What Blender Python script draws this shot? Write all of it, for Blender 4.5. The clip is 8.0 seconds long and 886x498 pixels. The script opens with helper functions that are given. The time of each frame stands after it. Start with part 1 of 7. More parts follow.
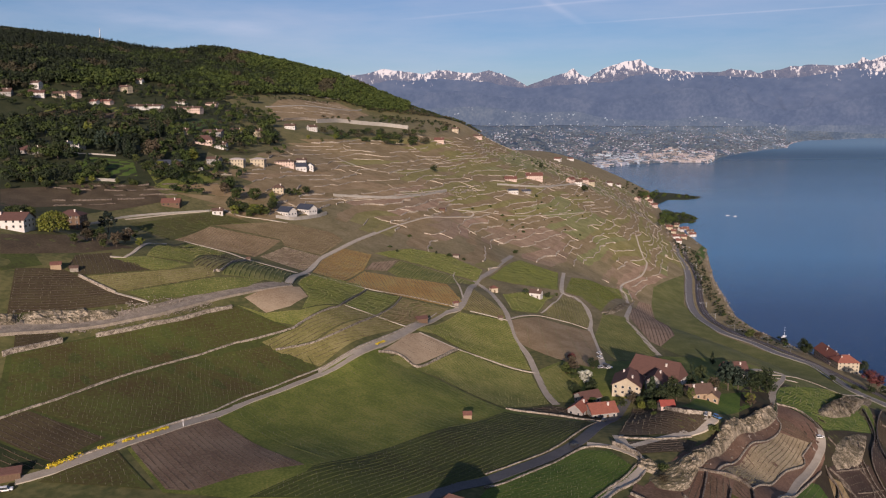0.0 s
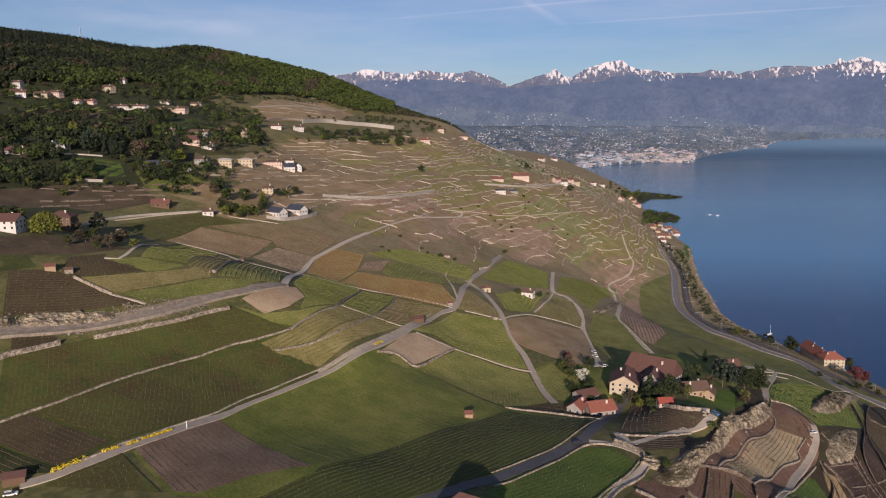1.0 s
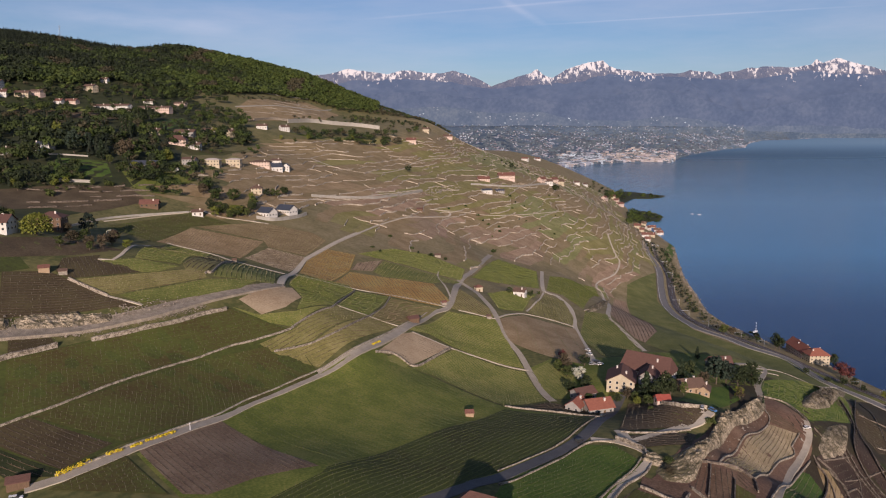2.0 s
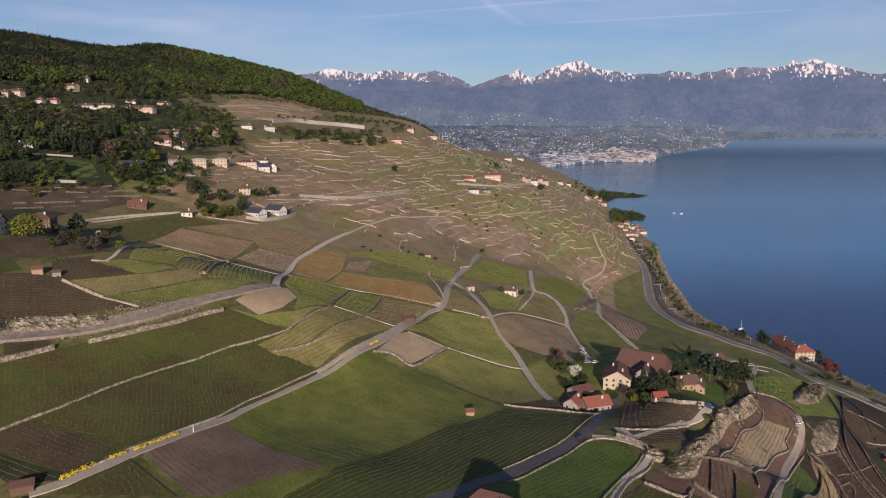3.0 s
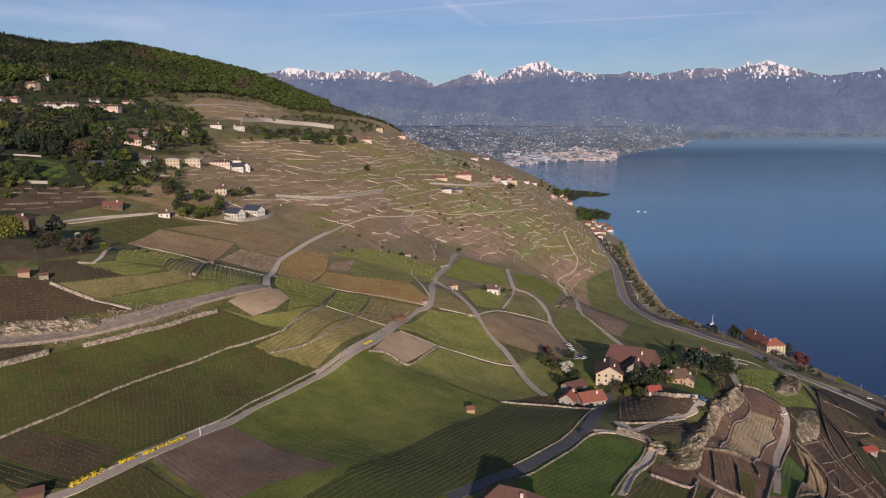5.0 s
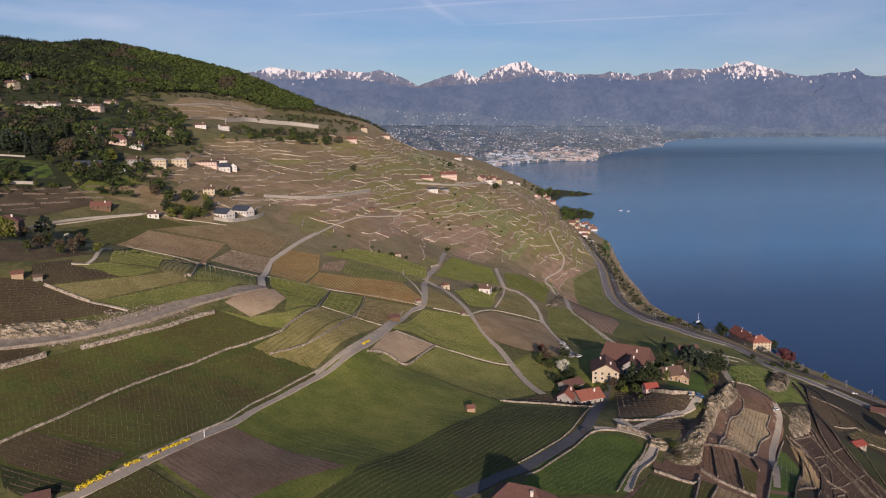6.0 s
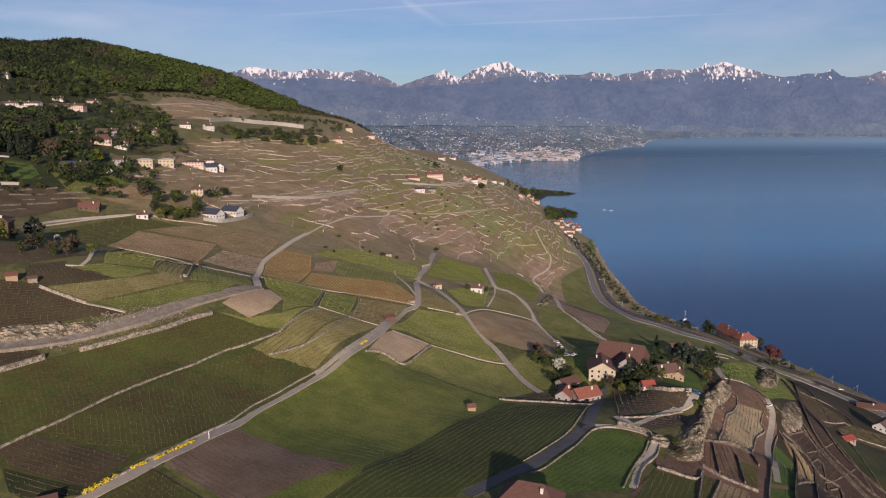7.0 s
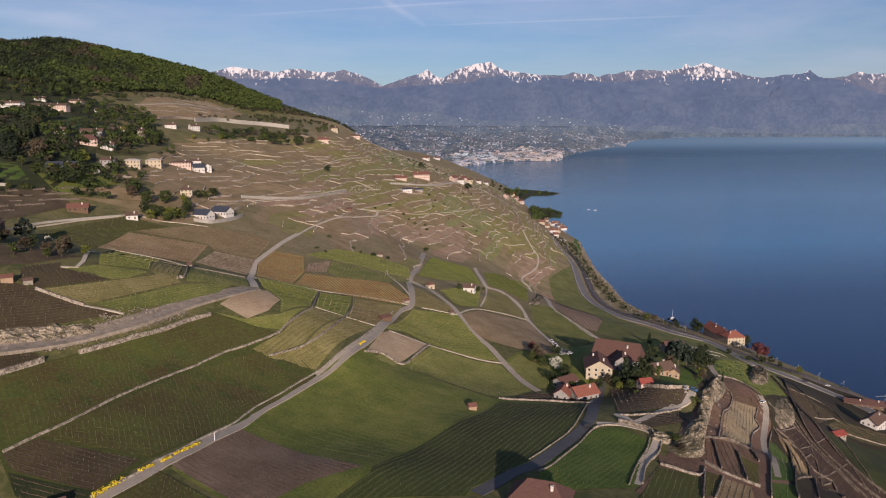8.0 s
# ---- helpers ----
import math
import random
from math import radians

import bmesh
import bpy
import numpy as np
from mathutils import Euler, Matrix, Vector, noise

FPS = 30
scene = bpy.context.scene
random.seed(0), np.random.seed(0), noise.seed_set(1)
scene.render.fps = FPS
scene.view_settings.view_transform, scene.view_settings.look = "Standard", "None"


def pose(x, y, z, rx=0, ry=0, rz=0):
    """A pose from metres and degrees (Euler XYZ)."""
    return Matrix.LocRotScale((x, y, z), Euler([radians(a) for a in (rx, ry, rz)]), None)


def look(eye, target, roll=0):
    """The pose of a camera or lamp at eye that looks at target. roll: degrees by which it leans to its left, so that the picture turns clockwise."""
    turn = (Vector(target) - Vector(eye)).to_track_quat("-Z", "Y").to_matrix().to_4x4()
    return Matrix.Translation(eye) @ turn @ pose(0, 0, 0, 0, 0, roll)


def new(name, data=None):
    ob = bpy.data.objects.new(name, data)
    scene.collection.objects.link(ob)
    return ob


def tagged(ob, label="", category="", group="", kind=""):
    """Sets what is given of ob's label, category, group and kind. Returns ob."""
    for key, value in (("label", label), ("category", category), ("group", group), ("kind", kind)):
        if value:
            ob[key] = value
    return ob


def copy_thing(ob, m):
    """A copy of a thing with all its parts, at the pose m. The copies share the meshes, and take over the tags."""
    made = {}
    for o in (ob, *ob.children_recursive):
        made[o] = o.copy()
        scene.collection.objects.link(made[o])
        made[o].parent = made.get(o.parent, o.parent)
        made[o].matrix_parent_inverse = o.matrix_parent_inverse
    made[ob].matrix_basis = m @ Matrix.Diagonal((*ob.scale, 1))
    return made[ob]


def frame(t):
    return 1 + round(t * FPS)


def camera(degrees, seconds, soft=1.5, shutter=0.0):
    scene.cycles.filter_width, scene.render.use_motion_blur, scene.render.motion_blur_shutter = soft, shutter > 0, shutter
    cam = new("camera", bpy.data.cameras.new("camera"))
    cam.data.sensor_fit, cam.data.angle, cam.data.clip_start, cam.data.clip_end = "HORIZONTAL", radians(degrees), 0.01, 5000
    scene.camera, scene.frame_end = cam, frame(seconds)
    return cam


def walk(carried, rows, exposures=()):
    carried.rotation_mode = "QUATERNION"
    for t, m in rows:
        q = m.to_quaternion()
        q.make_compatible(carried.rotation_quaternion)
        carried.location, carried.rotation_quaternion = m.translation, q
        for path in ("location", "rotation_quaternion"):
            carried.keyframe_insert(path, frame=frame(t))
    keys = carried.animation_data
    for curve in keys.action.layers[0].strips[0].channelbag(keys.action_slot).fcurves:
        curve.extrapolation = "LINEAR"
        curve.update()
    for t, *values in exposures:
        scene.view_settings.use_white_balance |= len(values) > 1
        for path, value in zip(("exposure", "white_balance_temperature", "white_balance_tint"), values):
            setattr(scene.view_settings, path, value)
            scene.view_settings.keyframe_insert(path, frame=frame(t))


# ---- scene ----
cam = camera(64.0, 8.0, soft=1.15)
# seconds, x, y, z, pitch, turn: a drone's level glide sideways, high over the vineyards, turning slowly to the right
PATH = [
    (0.0, 35.55, 4.03, 235.83, -9.606, 6.091),
    (0.5, 31.17, 3.27, 235.75, -9.594, 5.364),
    (1.0, 26.78, 2.59, 235.67, -9.586, 4.624),
    (1.5, 22.36, 1.99, 235.58, -9.583, 3.872),
    (2.0, 17.92, 1.46, 235.49, -9.583, 3.110),
    (2.5, 13.46, 1.00, 235.40, -9.585, 2.339),
    (3.0, 8.98, 0.60, 235.30, -9.589, 1.563),
    (3.5, 4.50, 0.27, 235.21, -9.595, 0.783),
    (4.0, 0.00, 0.00, 235.11, -9.601, 0.000),
    (4.5, -4.50, -0.21, 235.02, -9.607, -0.783),
    (5.0, -9.01, -0.37, 234.92, -9.612, -1.563),
    (5.5, -13.52, -0.48, 234.83, -9.616, -2.340),
    (6.0, -18.03, -0.54, 234.74, -9.617, -3.110),
    (6.5, -22.53, -0.56, 234.65, -9.616, -3.873),
    (7.0, -27.02, -0.54, 234.57, -9.612, -4.625),
    (7.5, -31.51, -0.47, 234.49, -9.604, -5.366),
    (8.0, -35.99, -0.38, 234.42, -9.591, -6.092),
]
walk(cam, [(t, pose(x, y, z, 90 + pitch, 0, turn)) for t, x, y, z, pitch, turn in PATH], [(0.0, 0.25, 6150, 25), (8.0, 0.25, 6150, 25)])

# ---- light: a low afternoon sun behind the camera, under a thin veil of cloud ----
SUN_TRAVEL = Vector((-0.03, 1.0, -0.272)).normalized()
world = bpy.data.worlds.new("sky")
scene.world = world
world.use_nodes = True
wn, wl = world.node_tree.nodes, world.node_tree.links
sky = wn.new("ShaderNodeTexSky")
sky.sky_type, sky.sun_disc = "NISHITA", False
sky.sun_elevation = math.asin(-SUN_TRAVEL.z)
sky.sun_rotation = math.atan2(-SUN_TRAVEL.x, -SUN_TRAVEL.y)
sky.air_density, sky.dust_density, sky.ozone_density = 1.0, 0.5, 3.8
wn["Background"].inputs["Strength"].default_value = 0.068
# thin cirrus streaks high in the sky
wc = wn.new("ShaderNodeTexCoord")
wm = wn.new("ShaderNodeMapping")
wm.inputs["Scale"].default_value = (1.3, 3.0, 9.0)
wm.inputs["Rotation"].default_value = (0.12, 0.1, 0.3)
wz = wn.new("ShaderNodeTexNoise")
wz.inputs["Scale"].default_value, wz.inputs["Detail"].default_value, wz.inputs["Roughness"].default_value = 1.6, 7, 0.6
wr = wn.new("ShaderNodeValToRGB")
wr.color_ramp.elements[0].position, wr.color_ramp.elements[0].color = 0.38, (0, 0, 0, 1)
wr.color_ramp.elements[1].position, wr.color_ramp.elements[1].color = 0.85, (0.5, 0.5, 0.5, 1)
wx = wn.new("ShaderNodeMix")
wx.data_type = "RGBA"
wx.inputs["B"].default_value = (7.5, 7.8, 8.3, 1)
wl.new(wc.outputs["Generated"], wm.inputs["Vector"])
wl.new(wm.outputs["Vector"], wz.inputs["Vector"])
wl.new(wz.outputs["Fac"], wr.inputs["Fac"])
wl.new(wr.outputs["Color"], wx.inputs["Factor"])
wl.new(sky.outputs["Color"], wx.inputs["A"])
# old aircraft trails: thin bands along great circles, broken by noise: two directions on each, half width, strength
last = wx.outputs["Result"]
TRAILS = [((-0.1423, 1, 0.1497), (0.1482, 1, 0.1723), 0.0022, 0.16), ((0.0797, 1, 0.1391), (0.4648, 1, 0.1583), 0.0016, 0.22),
          ((0.0259, 1, 0.172), (0.0875, 1, 0.1354), 0.007, 0.2), ((-0.5811, 1, 0.1575), (-0.3559, 1, 0.1382), 0.014, 0.2), ((0.05, 1, 0.165), (0.62, 1, 0.20), 0.005, 0.12)]
for one, two, half_width, strength in TRAILS:
    one, two = Vector(one).normalized(), Vector(two).normalized()
    side, mid = one.cross(two).normalized(), (one + two).normalized()
    reach = one.angle(two) * 0.5
    across, along, near_line, ends, both, gain = (wn.new("ShaderNodeVectorMath"), wn.new("ShaderNodeVectorMath"), wn.new("ShaderNodeMapRange"), wn.new("ShaderNodeMapRange"), wn.new("ShaderNodeMath"), wn.new("ShaderNodeMath"))
    across.operation = along.operation = "DOT_PRODUCT"
    across.inputs[1].default_value, along.inputs[1].default_value = side, mid
    wl.new(wc.outputs["Generated"], across.inputs[0]), wl.new(wc.outputs["Generated"], along.inputs[0])
    away = wn.new("ShaderNodeMath")
    away.operation = "ABSOLUTE"
    wl.new(across.outputs["Value"], away.inputs[0]), wl.new(away.outputs[0], near_line.inputs["Value"])
    near_line.inputs["From Min"].default_value, near_line.inputs["From Max"].default_value = 0.0, half_width
    near_line.inputs["To Min"].default_value, near_line.inputs["To Max"].default_value = strength, 0.0
    near_line.interpolation_type = "SMOOTHSTEP"
    ends.inputs["From Min"].default_value, ends.inputs["From Max"].default_value = math.cos(reach * 1.25), math.cos(reach * 0.7)
    wl.new(along.outputs["Value"], ends.inputs["Value"])
    both.operation = gain.operation = "MULTIPLY"
    wl.new(near_line.outputs["Result"], both.inputs[0]), wl.new(ends.outputs["Result"], both.inputs[1])
    soft = wn.new("ShaderNodeMapRange")
    soft.inputs["From Min"].default_value, soft.inputs["From Max"].default_value = 0.3, 0.6
    wl.new(wz.outputs["Fac"], soft.inputs["Value"])
    wl.new(both.outputs[0], gain.inputs[0]), wl.new(soft.outputs["Result"], gain.inputs[1])
    trail = wn.new("ShaderNodeMix")
    trail.data_type = "RGBA"
    trail.inputs["B"].default_value = (9.0, 9.3, 9.8, 1)
    wl.new(gain.outputs[0], trail.inputs["Factor"]), wl.new(last, trail.inputs["A"])
    last = trail.outputs["Result"]
wl.new(last, wn["Background"].inputs["Color"])
sun = new("sun", bpy.data.lights.new("sun", "SUN"))
sun.data.energy, sun.data.angle, sun.data.color = 5.0, radians(0.6), (1.0, 0.84, 0.62)
sun.matrix_world = look((0, 0, 600), Vector((0, 0, 600)) + SUN_TRAVEL)


# ---- materials ----
def mat(name, colours, size=3.0, rough=0.9, metal=0.0, bump=0.0, fine=8.0, spread=0.0, islands=0.0, stretch=None, spec=0.3, tight=0.14):
    """Colours along a two-scale noise of that size in metres; spread: shift of brightness from object to object."""
    m = bpy.data.materials.new(name)
    m.use_nodes = True
    n, l = m.node_tree.nodes, m.node_tree.links
    p = n["Principled BSDF"]
    p.inputs["Roughness"].default_value, p.inputs["Metallic"].default_value = rough, metal
    p.inputs["Specular IOR Level"].default_value = spec
    g = n.new("ShaderNodeNewGeometry")
    v = g.outputs["Position"]
    if stretch:
        mp = n.new("ShaderNodeMapping")
        mp.inputs["Scale"].default_value = stretch
        l.new(v, mp.inputs["Vector"])
        v = mp.outputs["Vector"]
    a, b = n.new("ShaderNodeTexNoise"), n.new("ShaderNodeTexNoise")
    a.inputs["Scale"].default_value, a.inputs["Detail"].default_value = 1 / size, 3
    b.inputs["Scale"].default_value, b.inputs["Detail"].default_value = fine / size, 4
    l.new(v, a.inputs["Vector"]), l.new(v, b.inputs["Vector"])
    add = n.new("ShaderNodeMath")
    add.operation = "MULTIPLY_ADD"
    add.inputs[1].default_value = 0.5
    l.new(b.outputs["Fac"], add.inputs[0])
    half = n.new("ShaderNodeMath")
    half.operation = "MULTIPLY"
    half.inputs[1].default_value = 0.5
    l.new(a.outputs["Fac"], half.inputs[0])
    l.new(half.outputs[0], add.inputs[2])
    r = n.new("ShaderNodeValToRGB")
    e = r.color_ramp.elements
    while len(e) < len(colours):
        e.new(0.5)
    for k, c in enumerate(colours):
        e[k].position = 0.5 - tight + 2 * tight * k / max(1, len(colours) - 1)
        e[k].color = (*c, 1)
    l.new(add.outputs[0], r.inputs["Fac"])
    out = r.outputs["Color"]
    if spread or islands:
        h = n.new("ShaderNodeHueSaturation")
        src = n.new("ShaderNodeObjectInfo").outputs["Random"] if spread else g.outputs["Random Per Island"]
        k = spread or islands
        mr = n.new("ShaderNodeMapRange")
        mr.inputs["To Min"].default_value, mr.inputs["To Max"].default_value = 1 - k, 1 + k
        l.new(src, mr.inputs["Value"])
        l.new(mr.outputs["Result"], h.inputs["Value"])
        hr = n.new("ShaderNodeMapRange")
        hr.inputs["To Min"].default_value, hr.inputs["To Max"].default_value = 0.5 + k * 0.06, 0.5 - k * 0.06
        l.new(src, hr.inputs["Value"])
        l.new(hr.outputs["Result"], h.inputs["Hue"])
        l.new(out, h.inputs["Color"])
        out = h.outputs["Color"]
    l.new(out, p.inputs["Base Color"])
    if bump:
        bp = n.new("ShaderNodeBump")
        bp.inputs["Strength"].default_value, bp.inputs["Distance"].default_value = 0.6, bump
        l.new(b.outputs["Fac"], bp.inputs["Height"])
        l.new(bp.outputs["Normal"], p.inputs["Normal"])
    return m


def link(name, verts, faces, material, parent=None, smooth=False):
    """One mesh object from lists."""
    me = bpy.data.meshes.new(name)
    me.from_pydata([tuple(map(float, v)) for v in verts], [], faces)
    me.materials.append(material)
    if smooth:
        me.shade_smooth()
    ob = new(name, me)
    ob.parent = parent
    return ob


def part(name, bm, material, parent, label=""):
    """A bmesh as one mesh under a thing or a part."""
    me = bpy.data.meshes.new(name)
    bm.to_mesh(me)
    bm.free()
    me.materials.append(material)
    ob = new(name, me)
    ob.parent = parent
    return tagged(ob, label)


SCRUB = mat("dry_slope", [(0.15, 0.124, 0.058), (0.208, 0.168, 0.086), (0.26, 0.208, 0.122)], 22, bump=0.3)
ASPHALT = mat("pale_asphalt", [(0.29, 0.252, 0.2), (0.38, 0.335, 0.272)], 4, rough=0.85)
SHADED_ASPHALT = mat("shaded_asphalt", [(0.07, 0.07, 0.075), (0.1, 0.1, 0.105)], 5, rough=0.8)
CONCRETE = mat("pale_concrete_track", [(0.39, 0.335, 0.262), (0.5, 0.44, 0.35)], 5, rough=0.9)
GRAVEL = mat("crushed_stone", [(0.15, 0.128, 0.1), (0.235, 0.2, 0.158), (0.32, 0.275, 0.22)], 3, bump=0.3)

# ---- the lay of the land ----
SHORE = [(-200, 500), (200, 458), (400, 425), (500, 408), (620, 388), (700, 370), (790, 338), (860, 316), (920, 312),
         (1150, 345), (1450, 408), (1900, 425), (2300, 468), (2600, 510), (2800, 530), (3600, 590)]
STATIONS = [200, 300, 400, 520, 700, 900, 1200, 1600, 1900, 2300]
INLAND = [0, 60, 130, 210, 300, 400, 520, 700, 1000, 1400]

HILLSIDE = [  # heights inland of the shore, one row for each station
    [0.5, 1.8, 20.3, 43, 86, 108, 119, 132, 298, 391],
    [0.6, 10.6, 20.7, 22.3, 89, 101, 117, 171, 257, 382],
    [1.3, 11.1, 22.2, 65, 92, 90, 142, 181, 234, 373],
    [2.5, 12.7, 43, 73, 78, 106, 130, 166, 228, 368],
    [1.4, 14.4, 17.3, 56, 84, 112, 149, 198, 234, 368],
    [1.8, 9.6, 26.3, 70, 102, 148, 180, 227, 253, 378],
    [0.1, 23.0, 65, 101, 136, 160, 201, 246, 309, 402],
    [0.0, 19.1, 62, 108, 141, 167, 232, 266, 353, 428],
    [0.5, 28.8, 62, 98, 135, 175, 232, 298, 388, 443],
    [0.6, 31, 63, 97, 128, 150, 155, 167, 259, 332],
]
KNOLLS = [  # x, y, radius, height of rises and hollows
    (128, 335, 22, 6.1), (148, 307, 22, -2.1), (88, 359, 22, -4.9), (109, 288, 22, 4.1),
    (-151, 335, 22, 3.2), (1, 420, 30, 3.6), (-39, 235, 22, 3.1), (-60, 337, 22, -3.0),
    (11, 323, 22, -2.7), (340, 482, 22, -3.5), (202, 390, 22, 1.9), (225, 378, 22, -4.9),
    (-171, 271, 30, -2.2), (52, 605, 22, 3.9), (2, 601, 22, -3.4), (-20, 376, 22, -2.4),
    (-254, 428, 22, -2.6), (66, 310, 22, 1.6), (358, 587, 22, 2.8), (128, 335, 30, 4.1),
    (139, 318, 22, -5.7), (17, 212, 22, -1.7), (-27, 437, 22, 2.1), (204, 391, 22, 2.0),
]
RISES = [
    (-238, 1028, 70, -5.4), (-269, 810, 110, 3.0), (-395, 1389, 70, 4.0), (-287, 1094, 70, 5.6),
    (-314, 1037, 70, -4.8), (-295, 1579, 70, -3.7), (-151, 1334, 70, 3.5), (30, 831, 70, -4.0),
    (57, 912, 70, 2.9), (-913, 2350, 170, -2.8), (-644, 1768, 70, -2.7), (146, 1248, 70, -2.3),
    (-43, 1625, 70, -2.1), (-947, 1800, 70, -2.1), (-777, 1790, 90, 8.0), (-698, 1805, 90, 12.0), (-573, 1820, 90, 9.0), (-421, 1825, 90, 13.0),
    (-935, 1751, 90, -15.0), (-850, 1757, 55, -10.0), (-110, 1760, 60, 7.0), (-1050, 1740, 60, 3.0), (-1175, 2100, 70, 2.1), (-104, 1800, 70, 2.0),
]


def shore(y):
    """x of the lake's edge at y."""
    return np.interp(y, [p[0] for p in SHORE], [p[1] for p in SHORE])


def blend(v, knots):
    """Weights of the knots for a smooth curve through them."""
    k = np.asarray(knots, float)
    v = np.clip(np.asarray(v, float), k[0], k[-1])
    i = np.clip(np.searchsorted(k, v) - 1, 0, len(k) - 2)
    h = k[i + 1] - k[i]
    u = (v - k[i]) / h
    w, row = np.zeros((len(v), len(k))), np.arange(len(v))
    lo, hi = np.maximum(i - 1, 0), np.minimum(i + 2, len(k) - 1)
    a, b = h * (u ** 3 - 2 * u ** 2 + u) / (k[i + 1] - k[lo]), h * (u ** 3 - u ** 2) / (k[hi] - k[i])
    np.add.at(w, (row, i), 2 * u ** 3 - 3 * u ** 2 + 1 - b)
    np.add.at(w, (row, i + 1), 3 * u ** 2 - 2 * u ** 3 + a)
    np.add.at(w, (row, lo), -a)
    np.add.at(w, (row, hi), b)
    return w


def height(x, y):
    """Height of the land over the lake."""
    x, y = np.atleast_1d(np.asarray(x, float)), np.atleast_1d(np.asarray(y, float))
    s = shore(y) - x
    z = np.einsum("nk,kj,nj->n", blend(y, STATIONS), np.array(HILLSIDE), blend(s, INLAND))
    for kx, ky, r, h in KNOLLS + RISES:
        z += h * np.exp(-((x - kx) ** 2 + (y - ky) ** 2) / r ** 2)
    z += np.maximum(s - 1400, 0) * 0.12
    edge = np.clip(s / 12, 0, 1)
    return np.where(s > 0, 0.6 + (np.maximum(z, 0.4) - 0.6) * edge, np.maximum(0.6 + s * 0.25, -8.0))


def floor_z(x, y):
    return float(height(x, y)[0])


# ---- ground ----
def spaced(*runs):
    """Grid lines: runs of (from, to, step)."""
    return np.concatenate([np.arange(a, b, s) for a, b, s in runs])


gx = spaced((-2600, -900, 60), (-900, -420, 16), (-420, 420, 5), (420, 760, 20))
gy = spaced((-600, 120, 60), (120, 760, 5), (760, 1700, 12), (1700, 2840, 30))
mx, my = np.meshgrid(gx, gy)
mz = height(mx.ravel(), my.ravel())
nx, ny = len(gx), len(gy)
ground = link("ground", np.c_[mx.ravel(), my.ravel(), mz],
              [(j * nx + i, j * nx + i + 1, (j + 1) * nx + i + 1, (j + 1) * nx + i) for j in range(ny - 1) for i in range(nx - 1)], SCRUB, smooth=True)
tagged(ground, "sloping hillside of dry grass and bare vineyard soil above a lake", "ground", kind="structure")

# grassy verges on the near slope, dry ground farther off
n, l = SCRUB.node_tree.nodes, SCRUB.node_tree.links
dry_ramp = next(k for k in n if k.bl_idname == "ShaderNodeValToRGB")
verge_ramp, land_mix, land_sep, land_rng = n.new("ShaderNodeValToRGB"), n.new("ShaderNodeMix"), n.new("ShaderNodeSeparateXYZ"), n.new("ShaderNodeMapRange")
verge_ramp.color_ramp.elements[0].position, verge_ramp.color_ramp.elements[0].color = 0.4, (0.060, 0.068, 0.020, 1)
verge_ramp.color_ramp.elements[1].position, verge_ramp.color_ramp.elements[1].color = 0.6, (0.130, 0.120, 0.044, 1)
land_mix.data_type = "RGBA"
# left and lakeside stay darker: their weaker light is put into the colour
land_rng.inputs["From Min"].default_value, land_rng.inputs["From Max"].default_value = 480, 660
land_x, land_both = n.new("ShaderNodeMapRange"), n.new("ShaderNodeMath")
land_x.inputs["From Min"].default_value, land_x.inputs["From Max"].default_value, land_x.inputs["To Min"].default_value = -240, -110, 0.25
land_both.operation = "MULTIPLY"
l.new(next(k for k in n if k.bl_idname == "ShaderNodeNewGeometry").outputs["Position"], land_sep.inputs[0])
l.new(land_sep.outputs["Y"], land_rng.inputs["Value"]), l.new(land_sep.outputs["X"], land_x.inputs["Value"])
l.new(land_rng.outputs["Result"], land_both.inputs[0]), l.new(land_x.outputs["Result"], land_both.inputs[1]), l.new(land_both.outputs[0], land_mix.inputs["Factor"])
l.new(dry_ramp.inputs["Fac"].links[0].from_socket, verge_ramp.inputs["Fac"])
l.new(verge_ramp.outputs["Color"], land_mix.inputs["A"]), l.new(dry_ramp.outputs["Color"], land_mix.inputs["B"])
l.new(land_mix.outputs["Result"], n["Principled BSDF"].inputs["Base Color"])

# ---- lake ----
LAKE = bpy.data.materials.new("lake_water")
LAKE.use_nodes = True
n, l = LAKE.node_tree.nodes, LAKE.node_tree.links
p = n["Principled BSDF"]
p.inputs["Base Color"].default_value = (0.012, 0.04, 0.075, 1)
p.inputs["Roughness"].default_value, p.inputs["IOR"].default_value = 0.2, 1.33
g, w1, bp = n.new("ShaderNodeNewGeometry"), n.new("ShaderNodeTexNoise"), n.new("ShaderNodeBump")
w1.inputs["Scale"].default_value, w1.inputs["Detail"].default_value = 0.35, 5
bp.inputs["Strength"].default_value, bp.inputs["Distance"].default_value = 0.5, 0.5
l.new(g.outputs["Position"], w1.inputs["Vector"])
# deep blue near, paler far: haze and sky sheen painted by distance
haze_ramp, far_rng, far_sep = n.new("ShaderNodeValToRGB"), n.new("ShaderNodeMapRange"), n.new("ShaderNodeSeparateXYZ")
haze_stops = haze_ramp.color_ramp.elements
haze_stops.new(0.2), haze_stops.new(0.4), haze_stops.new(0.6), haze_stops.new(0.8)
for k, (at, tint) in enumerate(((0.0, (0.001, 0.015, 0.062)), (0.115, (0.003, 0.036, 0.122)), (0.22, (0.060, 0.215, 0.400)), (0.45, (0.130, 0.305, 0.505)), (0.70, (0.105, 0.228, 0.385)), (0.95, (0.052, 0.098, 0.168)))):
    haze_stops[k].position, haze_stops[k].color = at, (*tint, 1)
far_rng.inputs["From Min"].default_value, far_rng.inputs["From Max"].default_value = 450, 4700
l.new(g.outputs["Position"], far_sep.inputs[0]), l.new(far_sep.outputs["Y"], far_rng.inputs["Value"])
